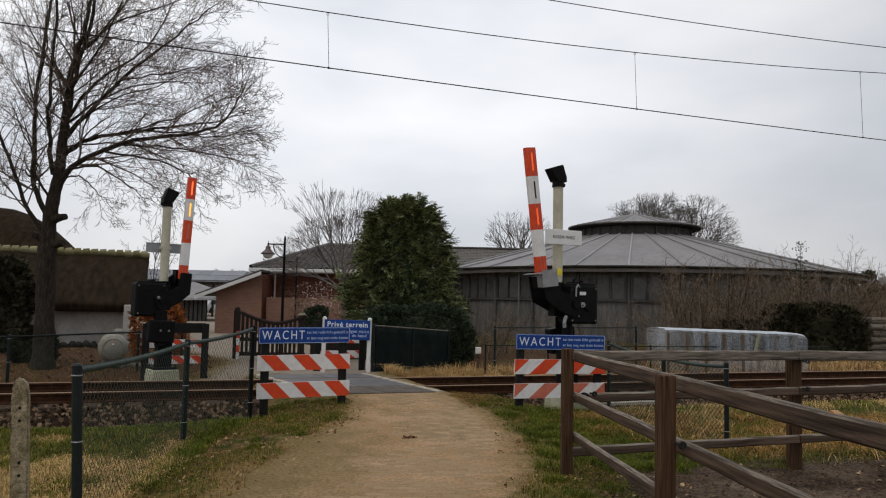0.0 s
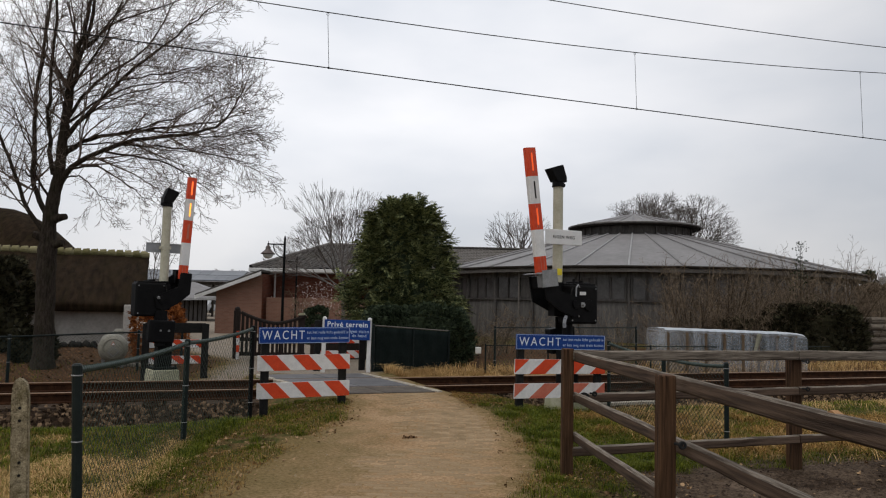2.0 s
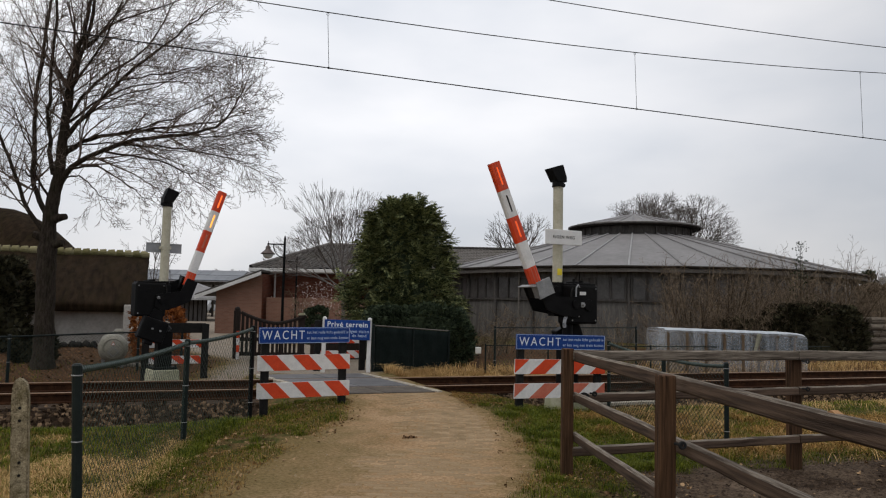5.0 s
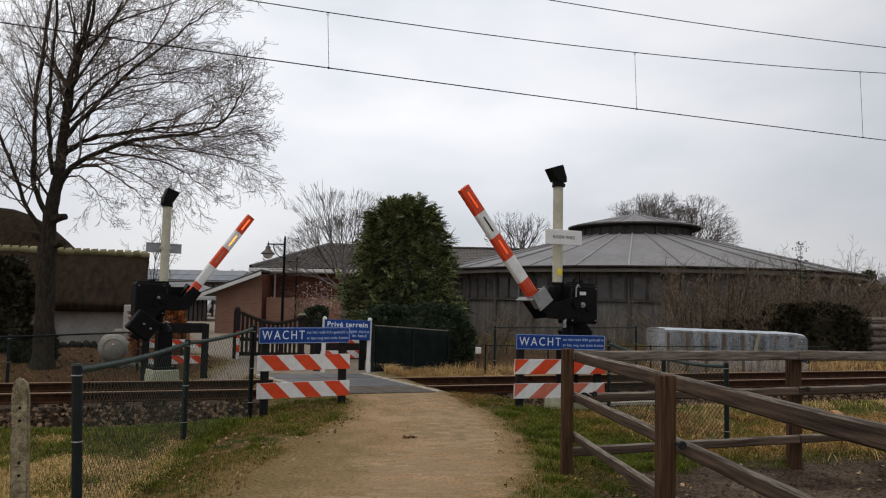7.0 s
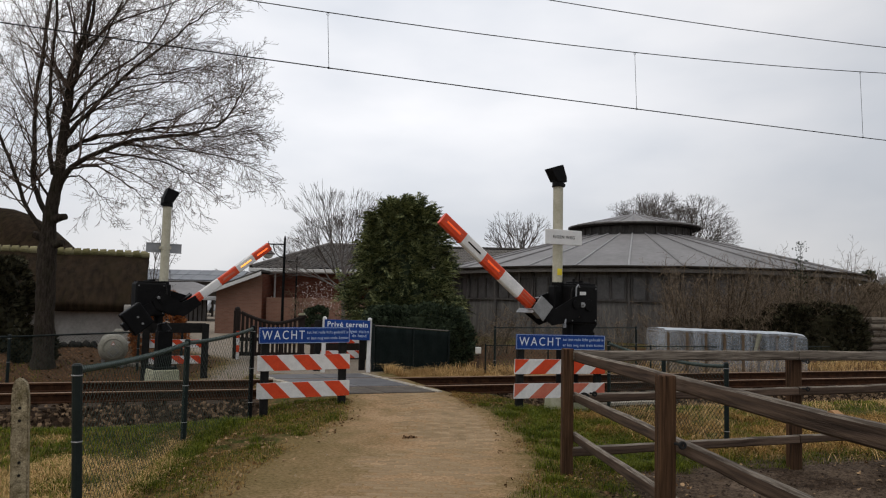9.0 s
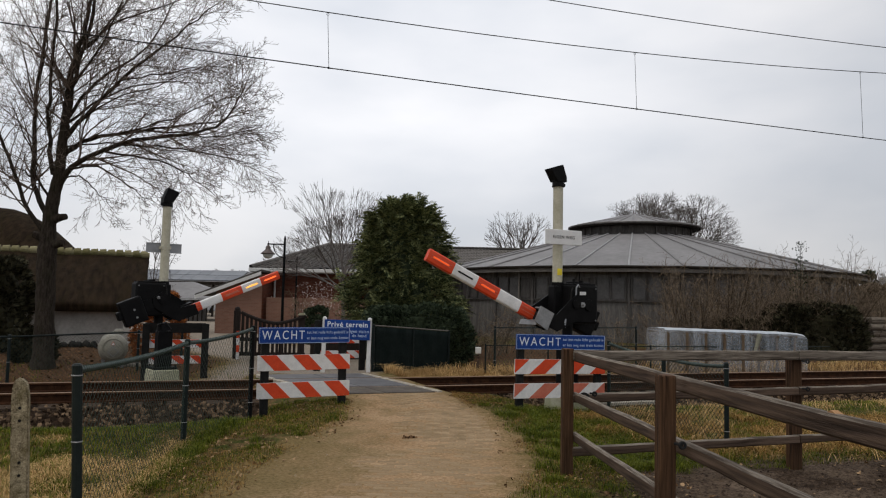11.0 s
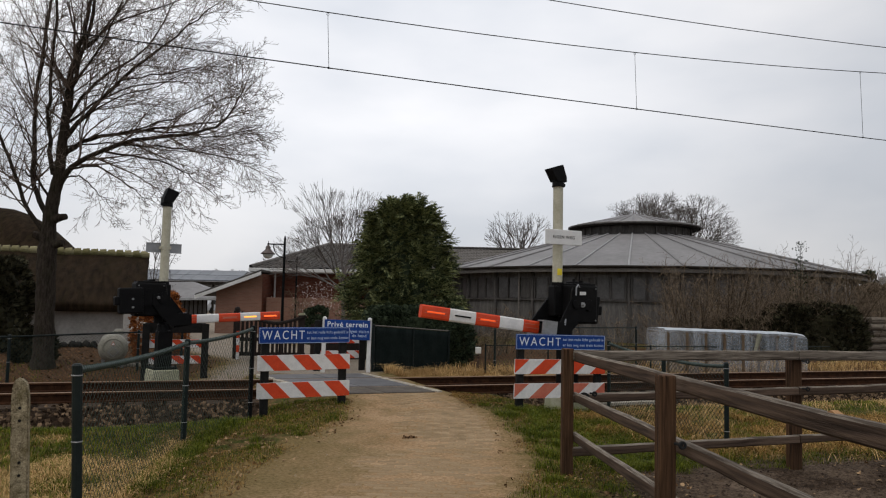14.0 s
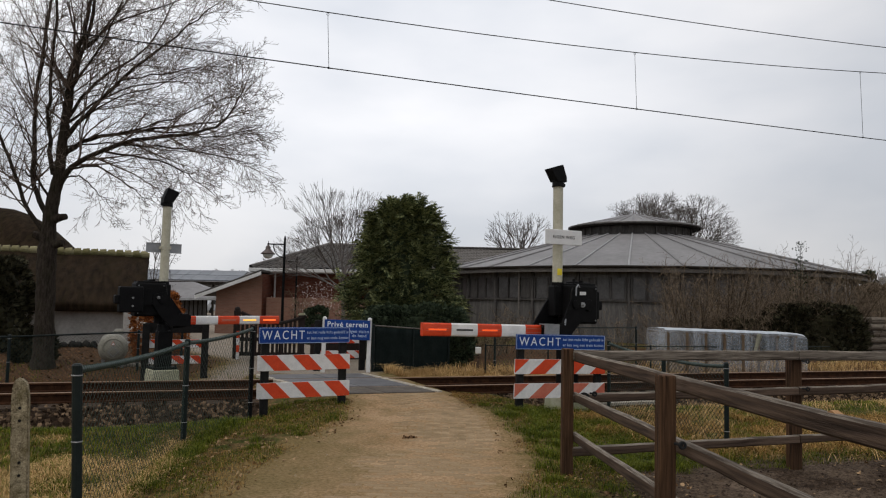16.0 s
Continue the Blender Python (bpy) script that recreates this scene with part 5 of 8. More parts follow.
for x, z, way in ((0.20, 2.82, (0.29, -0.06, 0.06)), (0.18, 3.42, (0.34, -0.05, 0.05)), (-0.02, 3.0, (-0.16, -0.1, 0.06))):
    stub = Wood()
    a = Vector((x - 0.12, 0, z))
    stub.limb([a, a + Vector(way) * 0.6, a + Vector(way)], [0.14, 0.085, 0.07], 10)
    stub.f.append(tuple(range(20, 30)))
    raw("pruned_stub", stub.v, stub.f, M_BARK, bpy.data.objects["bare_tree"])


def spread_leaders(n, length, r, rng, lo=0.25, hi=0.9, out=0.7, up=1.0):
    res = []
    for i in range(n):
        a = 2 * math.pi * (i + rng.random() * 0.5) / n
        res.append((lo + (hi - lo) * rng.random(), (out * math.cos(a), out * math.sin(a), up * rng.uniform(0.7, 1.3)), length * rng.uniform(0.8, 1.15), r))
    return res


def forked_tree(m, label, stem, r, first, levels, angle, seed, rmin, material, ways, lift=0.12, ratio=0.8, third=0.35, rough=0.1):
    """A crown that forks again and again. stem: its line; ways: the first limbs' ways."""
    rng = random.Random(seed)
    th = thing("bare_tree", m, label, "tree", "bare trees")
    big, small = Wood(), Wood()
    tp = [Vector(p) for p in stem]
    big.limb(tp, [r * (1.3 if i == 0 else 1 - 0.35 * i / (len(tp) - 1)) for i in range(len(tp))], 10)

    def grow(p, d, l, rr, level):
        n = 3 if level < 4 else 2
        pts = wander(p, d, l, n, rng, rough, Vector((0, 0, lift)))
        (big if level < 3 else small).limb(pts, [max(rmin, rr * (1 - 0.3 * i / n)) for i in range(n + 1)], 6 if level < 3 else 3)
        if level + 1 >= levels:
            return
        d2 = (pts[-1] - pts[-2]).normalized()
        turn = rng.uniform(0, 6.283)
        kids = 3 if rng.random() < third else 2
        for i in range(kids):
            side = d2.orthogonal().normalized()
            side.rotate(Matrix.Rotation(turn + 6.283 * i / kids + rng.uniform(-0.5, 0.5), 3, d2))
            a = angle * rng.uniform(0.55, 1.25)
            grow(pts[-1], (d2 * math.cos(a) + side * math.sin(a)).normalized(), l * ratio * rng.uniform(0.82, 1.12), rr * 0.66, level + 1)
    for f, way in ways:
        p, _ = at_fraction(tp, f)
        grow(p, Vector(way).normalized(), first * rng.uniform(0.85, 1.15), r * 0.55, 0)
    raw("trunk", big.v, big.f, material, th, smooth=True)
    raw("crown", small.v, small.f, material, th, "leafless crown of fine twigs")
    return th


def ways_round(n, wide, rng, lo=0.7):
    """n ways in a cone about the upright, each with the height on the stem where it starts."""
    res = []
    for i in range(n):
        a, t = 2.4 * i + rng.uniform(-0.3, 0.3), wide * math.sqrt((i + 0.5) / n)
        res.append((lo + (0.99 - lo) * rng.random(), (math.cos(a) * math.sin(t), math.sin(a) * math.sin(t), math.cos(t))))
    return res


rg = random.Random(3)
forked_tree(pose(-4.02, 30.0, 0), "bare tree with a fan of upright branches before the brick house", [(0.05, 0, 0), (0.03, 0, 1.2), (0, 0, 2.0), (0.02, 0, 2.6)], 0.085, 0.76, 7, 0.30, 5, 0.005, M_TWIG_FAR,
            [(f, (math.sin(radians(a)), 0.45 * math.sin(7 * a), math.cos(radians(a)))) for f, a in zip((0.62, 0.7, 0.78, 0.84, 0.9, 0.96, 0.99, 0.97, 0.9, 0.82, 0.72), (-57, -48, -37, -27, -17, -7, 3, 13, 24, 35, 46))], 0.06, 0.86, 0.42, 0.06)
for x, y, fork, first, n, wide, s in ((24.6, 92.0, 10.2, 1.55, 7, 1.15, 8), (30.6, 93.0, 8.6, 1.95, 9, 1.35, 18)):
    forked_tree(pose(x, y, 0), "large bare round-crowned tree far behind the round barn", [(0, 0, 0), (0, 0, 4), (0.1, 0, fork - 2), (0.2, 0, fork)], 0.33, first, 8, 0.46, s, 0.011, M_TWIG_FAR, ways_round(n, wide, rg), 0.1, 0.82, 0.45, 0.13)
forked_tree(pose(7.3, 75.0, 0), "bare pollarded tree far behind the tiled roof", [(0.2, 0, 0), (0.2, 0, 3), (0.3, 0, 5.2), (0.4, 0, 6.6)], 0.2, 1.3, 6, 0.42, 28, 0.012, M_TWIG_FAR, ways_round(8, 1.2, rg), 0.15, 0.82, 0.35, 0.12)
for x, y, h, s in ((-14.9, 38, 4.4, 1), (-13.6, 36, 3.7, 2), (-16.2, 39, 4.0, 3)):
    bare_tree(pose(x, y, 0), "slender bare sapling behind the thatched barn", [(0, 0, 0), (0, 0, h * 0.4), (0.05, 0, h * 0.7), (0.1, 0, h)], 0.05, spread_leaders(5, h * 0.5, 0.025, rg, 0.3, 0.8, 0.4), (6, 4), 40 + s, 0.008, M_TWIG_FAR, M_TWIG_FAR, keep=0.45)
for i, (x, y, h) in enumerate(((-37, 135, 8.0), (-33, 140, 9.5), (-30.5, 132, 8.0), (-41, 138, 7.5), (68.5, 115, 8.5), (76, 120, 10), (64, 118, 6.5), (62, 70, 8))):
    forked_tree(pose(x, y, 0), "distant bare tree on the horizon", [(0, 0, 0), (0, 0, h * 0.2), (0.1, 0, h * 0.32), (0.2, 0, h * 0.42)], 0.25, h * 0.155, 7, 0.45, 60 + i, 0.025, M_TWIG_HAZE, ways_round(6, 1.25, rg, 0.4), 0.1, 0.82, 0.4, 0.12)


def shrub(m, label, radius, tall, stems, counts, seed, material, rmin=0.005, name="bare_shrub"):
    rng = random.Random(seed)
    w = Wood()
    for i in range(stems):
        a, q = rng.uniform(0, 6.28), radius * math.sqrt(rng.random())
        p = Vector((q * math.cos(a) * 0.6, q * math.sin(a) * 0.6, -0.05))
        lp = wander(p, Vector((math.cos(a) * rng.uniform(0.1, 0.6), math.sin(a) * rng.uniform(0.1, 0.6), 1)), tall * rng.uniform(0.6, 1.05), 6, rng, 0.1, Vector((0, 0, 0.1)))
        r = 0.012 * tall ** 0.5
        w.limb(lp, [max(rmin, r * (1 - 0.8 * j / 6)) for j in range(7)], 4)
        sprout(w, lp, r, tall * 0.38, counts, rng, 0, spread=0.7, rmin=rmin, keep=0.45)
    ob = raw(name, w.v, w.f, material, m=m)
    return tagged(ob, label, "shrub", "bare shrubs")


for x, y, r, h, s in ((9.0, 27.2, 0.7, 2.5, 12), (9.9, 27.6, 1.5, 3.8, 32), (11.2, 27.8, 1.6, 3.6, 34), (12.4, 26.9, 1.5, 2.7, 32), (13.2, 27.5, 1.7, 3.5, 36), (14.3, 28, 1.4, 4.1, 36), (15.7, 27.6, 1.1, 2.3, 22), (16.2, 28.2, 1.2, 2.9, 34), (17.2, 28.6, 1.3, 2.7, 34), (18.3, 29.2, 1.3, 2.6, 30), (10.6, 26.6, 1.2, 2.3, 26)):
    shrub(pose(x, y, 0), "dense brown bare shrub before the round barn", r, h * 0.94, int(s * 1.35), (8, 5), int(x * 10), M_SHRUB, 0.0048)
for x, y, h in ((7.4, 25.5, 2.0), (6.2, 26, 1.6), (2.2, 24.5, 1.7), (3.3, 25, 1.4), (0.9, 22.5, 1.3), (1.6, 23, 1.4), (1.2, 21.5, 1.1), (4.5, 25.5, 1.3)):
    shrub(pose(x, y, 0), "low brown bare shrub beside the thin fence", 0.5, h, 11, (6, 4), int(x * 17), M_SHRUB, 0.0062)
blossom = shrub(pose(-4.75, 28.0, 0), "bare blossoming shrub with pale flowers before the brick wall", 0.9, 2.3, 16, (6, 3), 77, M_SHRUB, 0.006, "flowering_shrub")


# ---- evergreen foliage ----
def foliage(profile, count, size, seed, flat=1.0, droop=0.1, blades=5, both=True, jitter=0.08):
    """Pointed sprays on a form. profile(u, v) gives a place and the outward way."""
    rng = random.Random(seed)
    vs, fs = [], []
    for _ in range(count):
        p, o = profile(rng.random(), rng.random(), rng)
        p = p + Vector((rng.gauss(0, jitter), rng.gauss(0, jitter), rng.gauss(0, jitter)))
        d = (o + Vector((rng.gauss(0, 0.35), rng.gauss(0, 0.35), rng.gauss(0, 0.35) - droop))).normalized()
        s = d.orthogonal().normalized()
        s.rotate(Matrix.Rotation(rng.uniform(0, 6.28), 3, d))
        nn = d.cross(s)
        l = size * rng.uniform(0.5, 1.25)
        for b in range(blades):
            a = (b - (blades - 1) / 2) * 0.42
            w = (d * math.cos(a) + s * math.sin(a) + nn * rng.uniform(-0.25, 0.25)).normalized()
            q = w.cross(nn).normalized() * l * 0.11
            k = len(vs)
            root = p + w * l * 0.1
            ll = l * (1 - abs(a) * 0.4)
            vs += [tuple(root - q * 0.5), tuple(root + w * ll * 0.55 - q + nn * ll * 0.05), tuple(root + w * ll), tuple(root + w * ll * 0.55 + q + nn * ll * 0.05), tuple(root + q * 0.5)]
            fs.append((k, k + 1, k + 2, k + 3, k + 4))
    return vs, fs


def conifer(m, label):
    th = thing("conifer", m, label, "tree")
    zs, ws = (0.0, 0.6, 1.2, 2.2, 3.05, 3.9, 4.4, 4.72), (1.78, 1.84, 1.80, 1.66, 1.48, 1.18, 0.90, 0.66)

    def half(z):
        return float(np.interp(z, zs, ws))

    def lump(a, z):
        return 1 + 0.10 * math.sin(3 * a + 2.1 * z) + 0.07 * math.sin(7 * a - 3.3 * z + 1) + 0.05 * math.sin(11 * a + 5 * z) + 0.05 * math.sin(9 * z + 2 * math.sin(3 * a))

    def prof(u, v, rng):
        z = 0.05 + 4.67 * u ** 0.9
        a = 6.283 * v
        r = half(z) * lump(a, z) * rng.uniform(0.84, 1.0)
        if z > 4.45:
            r *= rng.random() ** 0.5
            z = 4.4 + 0.25 * rng.random() * (1 - 0.5 * (r / 1.0) ** 2) + 0.1 * math.sin(2.6 * a)
        return Vector((r * math.cos(a), r * math.sin(a) * 0.9, z)), Vector((math.cos(a), math.sin(a), 0.75))
    rng = random.Random(9)
    vs, fs = [], []
    fronds = []
    for _ in range(600):
        p, o = prof(rng.random(), rng.random(), rng)
        out = Vector((o.x, o.y, 0))
        head = p - out * rng.uniform(0.12, 0.34) - UP * 0.12
        lean_ = (out + Vector((rng.gauss(0, 0.3), rng.gauss(0, 0.3), rng.uniform(0.25, 0.9) + 0.4 * (p.z > 4.2)))).normalized()
        for _ in range(7):
            fronds.append((head + Vector((rng.gauss(0, 0.07), rng.gauss(0, 0.07), rng.gauss(0, 0.07))), (lean_ + Vector((rng.gauss(0, 0.36), rng.gauss(0, 0.36), rng.gauss(0, 0.3)))).normalized()))
    for _ in range(1500):
        p, o = prof(rng.random(), rng.random(), rng)
        out = Vector((o.x, o.y, 0))
        fronds.append((p - out * rng.uniform(0.35, 0.6), (out + Vector((rng.gauss(0, 0.5), rng.gauss(0, 0.5), rng.gauss(0.3, 0.5)))).normalized()))
    for p, d0 in fronds:
        l = rng.uniform(0.26, 0.50)
        tilt = Vector((rng.gauss(0, 0.4), rng.gauss(0, 0.4), 1)).normalized()
        s = d0.cross(tilt).normalized()
        droop = rng.uniform(0.05, 0.22)
        for q in range(10):
            f = 0.12 + 0.88 * q / 9
            for sd in ((-1, 1) if q < 9 else (0,)):
                w = (d0 * (0.8 + 0.4 * f) + s * sd * (1.0 - 0.45 * f) + Vector((rng.gauss(0, 0.1), rng.gauss(0, 0.1), rng.gauss(-0.15, 0.12)))).normalized()
                root = p + d0 * l * f - UP * droop * f * f
                ll = l * (0.40 - 0.20 * f) * rng.uniform(0.7, 1.2)
                nn = w.cross(s if sd == 0 else d0).normalized()
                e = w.cross(nn).normalized() * ll * 0.15
                k = len(vs)
                vs += [tuple(root), tuple(root + w * ll * 0.5 + e), tuple(root + w * ll - UP * 0.015), tuple(root + w * ll * 0.5 - e)]
                fs.append((k, k + 1, k + 2, k + 3))
    raw("crown", vs, fs, M_CONIFER, th, "dense dark green scale foliage")
    # solid inner shell; its darker green stands for shade between the fronds
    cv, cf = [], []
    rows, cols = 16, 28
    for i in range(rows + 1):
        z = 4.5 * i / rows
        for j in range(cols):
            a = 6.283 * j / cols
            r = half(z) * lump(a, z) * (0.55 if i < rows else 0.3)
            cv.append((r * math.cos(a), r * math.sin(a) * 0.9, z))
    for i in range(rows):
        for j in range(cols):
            cf.append((i * cols + j, i * cols + (j + 1) % cols, (i + 1) * cols + (j + 1) % cols, (i + 1) * cols + j))
    cf.append(tuple(rows * cols + j for j in range(cols)))
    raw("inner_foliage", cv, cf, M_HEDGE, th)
    part("trunk", rod(bm_new(), (0, 0, -0.1), (0, 0, 4.0), 0.16, 0.05, 10), M_BARK, th)
    return th


conifer(pose(-1.2, 22.0, 0.0), "dense dark green conifer with a blunt ragged top")


def clipped_bush(m, label, sx, sy, sz, count, size, material, seed, name="hedge", core=True, power=0.6):
    th = thing(name, m, label, "hedge" if name == "hedge" else "bush")

    def form(a, z, k):
        w = (1 - abs(z / sz - 0.45) ** 3 * 1.2)
        lump = 1 + 0.08 * math.sin(3 * a + 4 * z) + 0.06 * math.sin(8 * a - 3 * z)
        ca, sa = math.cos(a), math.sin(a)
        return Vector((sx * math.copysign(abs(ca) ** power, ca) * w * lump * k, sy * math.copysign(abs(sa) ** power, sa) * w * lump * k, z))

    def prof(u, v, rng):
        a = 6.283 * v
        if rng.random() < 0.3:
            p = form(a, sz * 0.97, math.sqrt(u))
            p.z = sz * (1 - 0.12 * u) + 0.05 * math.sin(5 * p.x)
            return p, Vector((0.2 * math.cos(a), 0.2 * math.sin(a), 1))
        return form(a, sz * u, rng.uniform(0.9, 1.0)), Vector((math.cos(a), math.sin(a), 0.5))
    vs, fs = foliage(prof, count, size, seed, droop=0.0, jitter=0.04)
    raw("foliage", vs, fs, material, th)
    if core:
        cv, cf = [], []
        rows, cols = 7, 24
        for i in range(rows + 1):
            for j in range(cols):
                cv.append(tuple(form(6.283 * j / cols, sz * 0.84 * i / rows, 0.74)))
        for i in range(rows):
            for j in range(cols):
                cf.append((i * cols + j, i * cols + (j + 1) % cols, (i + 1) * cols + (j + 1) % cols, (i + 1) * cols + j))
        cf.append(tuple(rows * cols + j for j in range(cols)))
        raw("inner_foliage", cv, cf, material, th)
    return th


clipped_bush(pose(-0.6, 19.6, 0), "dark green clipped evergreen hedge behind the screened fence", 1.35, 0.9, 1.45, 10500, 0.095, M_HEDGE, 31)
clipped_bush(pose(13.2, 26.3, 0), "dark evergreen bush among the brown shrubs", 1.55, 1.0, 1.75, 5000, 0.16, M_IVY, 32, "evergreen_bush")
clipped_bush(pose(11.4, 26.9, 0), "dark evergreen bush behind the plastic tunnel", 1.5, 0.8, 1.15, 4500, 0.14, M_IVY, 36, "evergreen_bush")
clipped_bush(pose(-4.55, 27.0, 0), "dark evergreen shrub before the brick wall", 0.38, 0.4, 1.3, 2200, 0.10, M_HEDGE, 33, "evergreen_bush")
clipped_bush(pose(-13.1, 20.6, 0), "dark overgrown ivy bush beside the bare trunk", 1.5, 1.0, 2.6, 5000, 0.17, M_IVY, 34, "evergreen_bush", power=0.8)
clipped_bush(pose(-7.35, 19.3, 0), "russet beech hedge with dead leaves behind the barrier", 0.66, 0.4, 1.30, 1500, 0.12, M_BEECH, 35, "beech_bush", core=False, power=0.9)
clipped_bush(pose(-9.12, 24.5, 0), "russet beech bush with dead leaves beside the white wall", 0.36, 0.4, 1.72, 900, 0.12, M_BEECH, 37, "beech_bush", core=False, power=0.9)


def flowers(parent, n, seed):
    rng = random.Random(seed)
    vs, fs = [], []
    for _ in range(n):
        c = Vector((rng.gauss(0.1, 0.5), rng.gauss(0, 0.4), rng.uniform(1.1, 2.3)))
        for _ in range(4):
            a = Vector((rng.gauss(0, 1), rng.gauss(0, 1), rng.gauss(0, 1))).normalized()
            s = a.orthogonal().normalized() * 0.011
            k = len(vs)
            vs += [tuple(c), tuple(c + a * 0.013 + s), tuple(c + a * 0.027), tuple(c + a * 0.013 - s)]
            fs.append((k, k + 1, k + 2, k + 3))
    tagged(raw("flowers", vs, fs, M_BLOSSOM, parent, "pale pink blossom"), kind="stuff")


flowers(blossom, 330, 4)

sapling = thing("evergreen_sapling", pose(13.1, 27.0, 0), "slender dark evergreen sapling rising from the brown shrubs", "tree")
part("trunk", rod(bm_new(), (0, 0, -0.1), (0.03, 0, 4.0), 0.03, 0.006, 7), M_BARK, sapling)


def sapling_leaf(u, v, r):
    """A full skirt, then a bare leader with a few tufts at its tip."""
    if u < 0.82:
        z, wide = 1.5 + 2.0 * u / 0.82, 0.42 - 0.30 * u / 0.82
    else:
        z, wide = r.choice((3.6, 3.68, 3.84, 3.9, 3.95, 4.0)), 0.07
    q = wide * math.sqrt(r.random())
    return Vector((q * math.cos(6.283 * v), q * math.sin(6.283 * v), z)), Vector((math.cos(6.283 * v), math.sin(6.283 * v), 0.6))


raw("foliage", *foliage(sapling_leaf, 420, 0.075, 41), M_HEDGE, sapling)
clipped_bush(pose(35.9, 62.0, 0), "dark round evergreen far behind the round barn", 0.5, 0.5, 4.95, 900, 0.24, M_HEDGE, 51, "evergreen_bush", power=0.95)
for x, y, sx, sz, sd in ((26.6, 46.0, 1.9, 3.2, 52), (30.2, 47.0, 2.1, 3.45, 53), (33.8, 48.5, 2.1, 3.3, 54)):
    clipped_bush(pose(x, y, 0), "tall brown bare thicket beyond the round barn", sx, 1.0, sz, 3200, 0.2, M_SHRUB, sd, "thicket", power=0.8)
clipped_bush(pose(-9.75, 17.8, 0), "low dark ivy growing round the foot of the bare trunk", 0.42, 0.4, 0.7, 1600, 0.11, M_IVY, 38, "evergreen_bush", power=0.8)
clipped_bush(pose(-12.3, 17.4, 0), "low dark bramble behind the railway fence", 1.3, 0.6, 0.7, 3400, 0.11, M_IVY, 39, "evergreen_bush", power=0.8)

# ---- round barn ----
barn = thing("round_barn", pose(11.4, 44.0, 0.0, 0, 0, -4.25), "large round grey-roofed barn with a raised ridge lantern", "barn")
N = 32
R_EAVE, EAVE, R_WALL = 12.15, 3.38, 11.5
R_TOP, Z_TOP = 3.45, 5.66
R_LAN, Z_LAN, Z_PEAK = 3.80, 6.30, 7.16


def frustum(bm, r0, z0, r1, z1, n=N, turn=0.0):
    a = [bm.verts.new((r0 * math.cos(2 * math.pi * (i + turn) / n), r0 * math.sin(2 * math.pi * (i + turn) / n), z0)) for i in range(n)]
    b = [bm.verts.new((r1 * math.cos(2 * math.pi * (i + turn) / n), r1 * math.sin(2 * math.pi * (i + turn) / n), z1)) for i in range(n)]
    for i in range(n):
        bm.faces.new((a[i], a[(i + 1) % n], b[(i + 1) % n], b[i]))
    return bm


def hoop(name, r, z, thick, material, parent, label=""):
    w = Wood()
    pts = [Vector((r * math.cos(2 * math.pi * i / N), r * math.sin(2 * math.pi * i / N), z)) for i in range(N + 1)]
    w.limb(pts, [thick] * (N + 1), 8)
    return raw(name, w.v, w.f, material, parent, label)


part("roof", frustum(bm_new(), R_EAVE, EAVE, R_TOP, Z_TOP), M_ROOF_GREY, barn, "grey sheet roof")
part("lantern_roof", frustum(bm_new(), R_LAN, Z_LAN, 0.05, Z_PEAK), M_ROOF_GREY, barn, "grey lantern roof")
bm = bm_new()
frustum(bm, R_LAN, Z_LAN, R_LAN, Z_LAN - 0.13)
frustum(bm, R_LAN, Z_LAN - 0.13, 3.2, Z_LAN - 0.15)
part("lantern_fascia", bm, M_CLAD, barn)
part("lantern_wall", frustum(bm_new(), 3.25, 5.4, 3.25, 6.4), M_CLAD_MID, barn)
hoop("lantern_gutter", R_LAN + 0.04, Z_LAN - 0.02, 0.05, M_CLAD_GREY, barn)
bm = bm_new()
frustum(bm, R_EAVE, EAVE + 0.02, R_EAVE, EAVE - 0.24)
frustum(bm, R_EAVE, EAVE - 0.24, R_WALL, EAVE - 0.2)
part("fascia", bm, M_FASCIA, barn, "grey-brown fascia board")
hoop("gutter", R_EAVE + 0.07, EAVE - 0.01, 0.06, M_CLAD, barn)
part("wall", frustum(bm_new(), R_WALL, -0.2, R_WALL, EAVE - 0.1), M_CLAD_GREY, barn, "grey weathered wall panels")
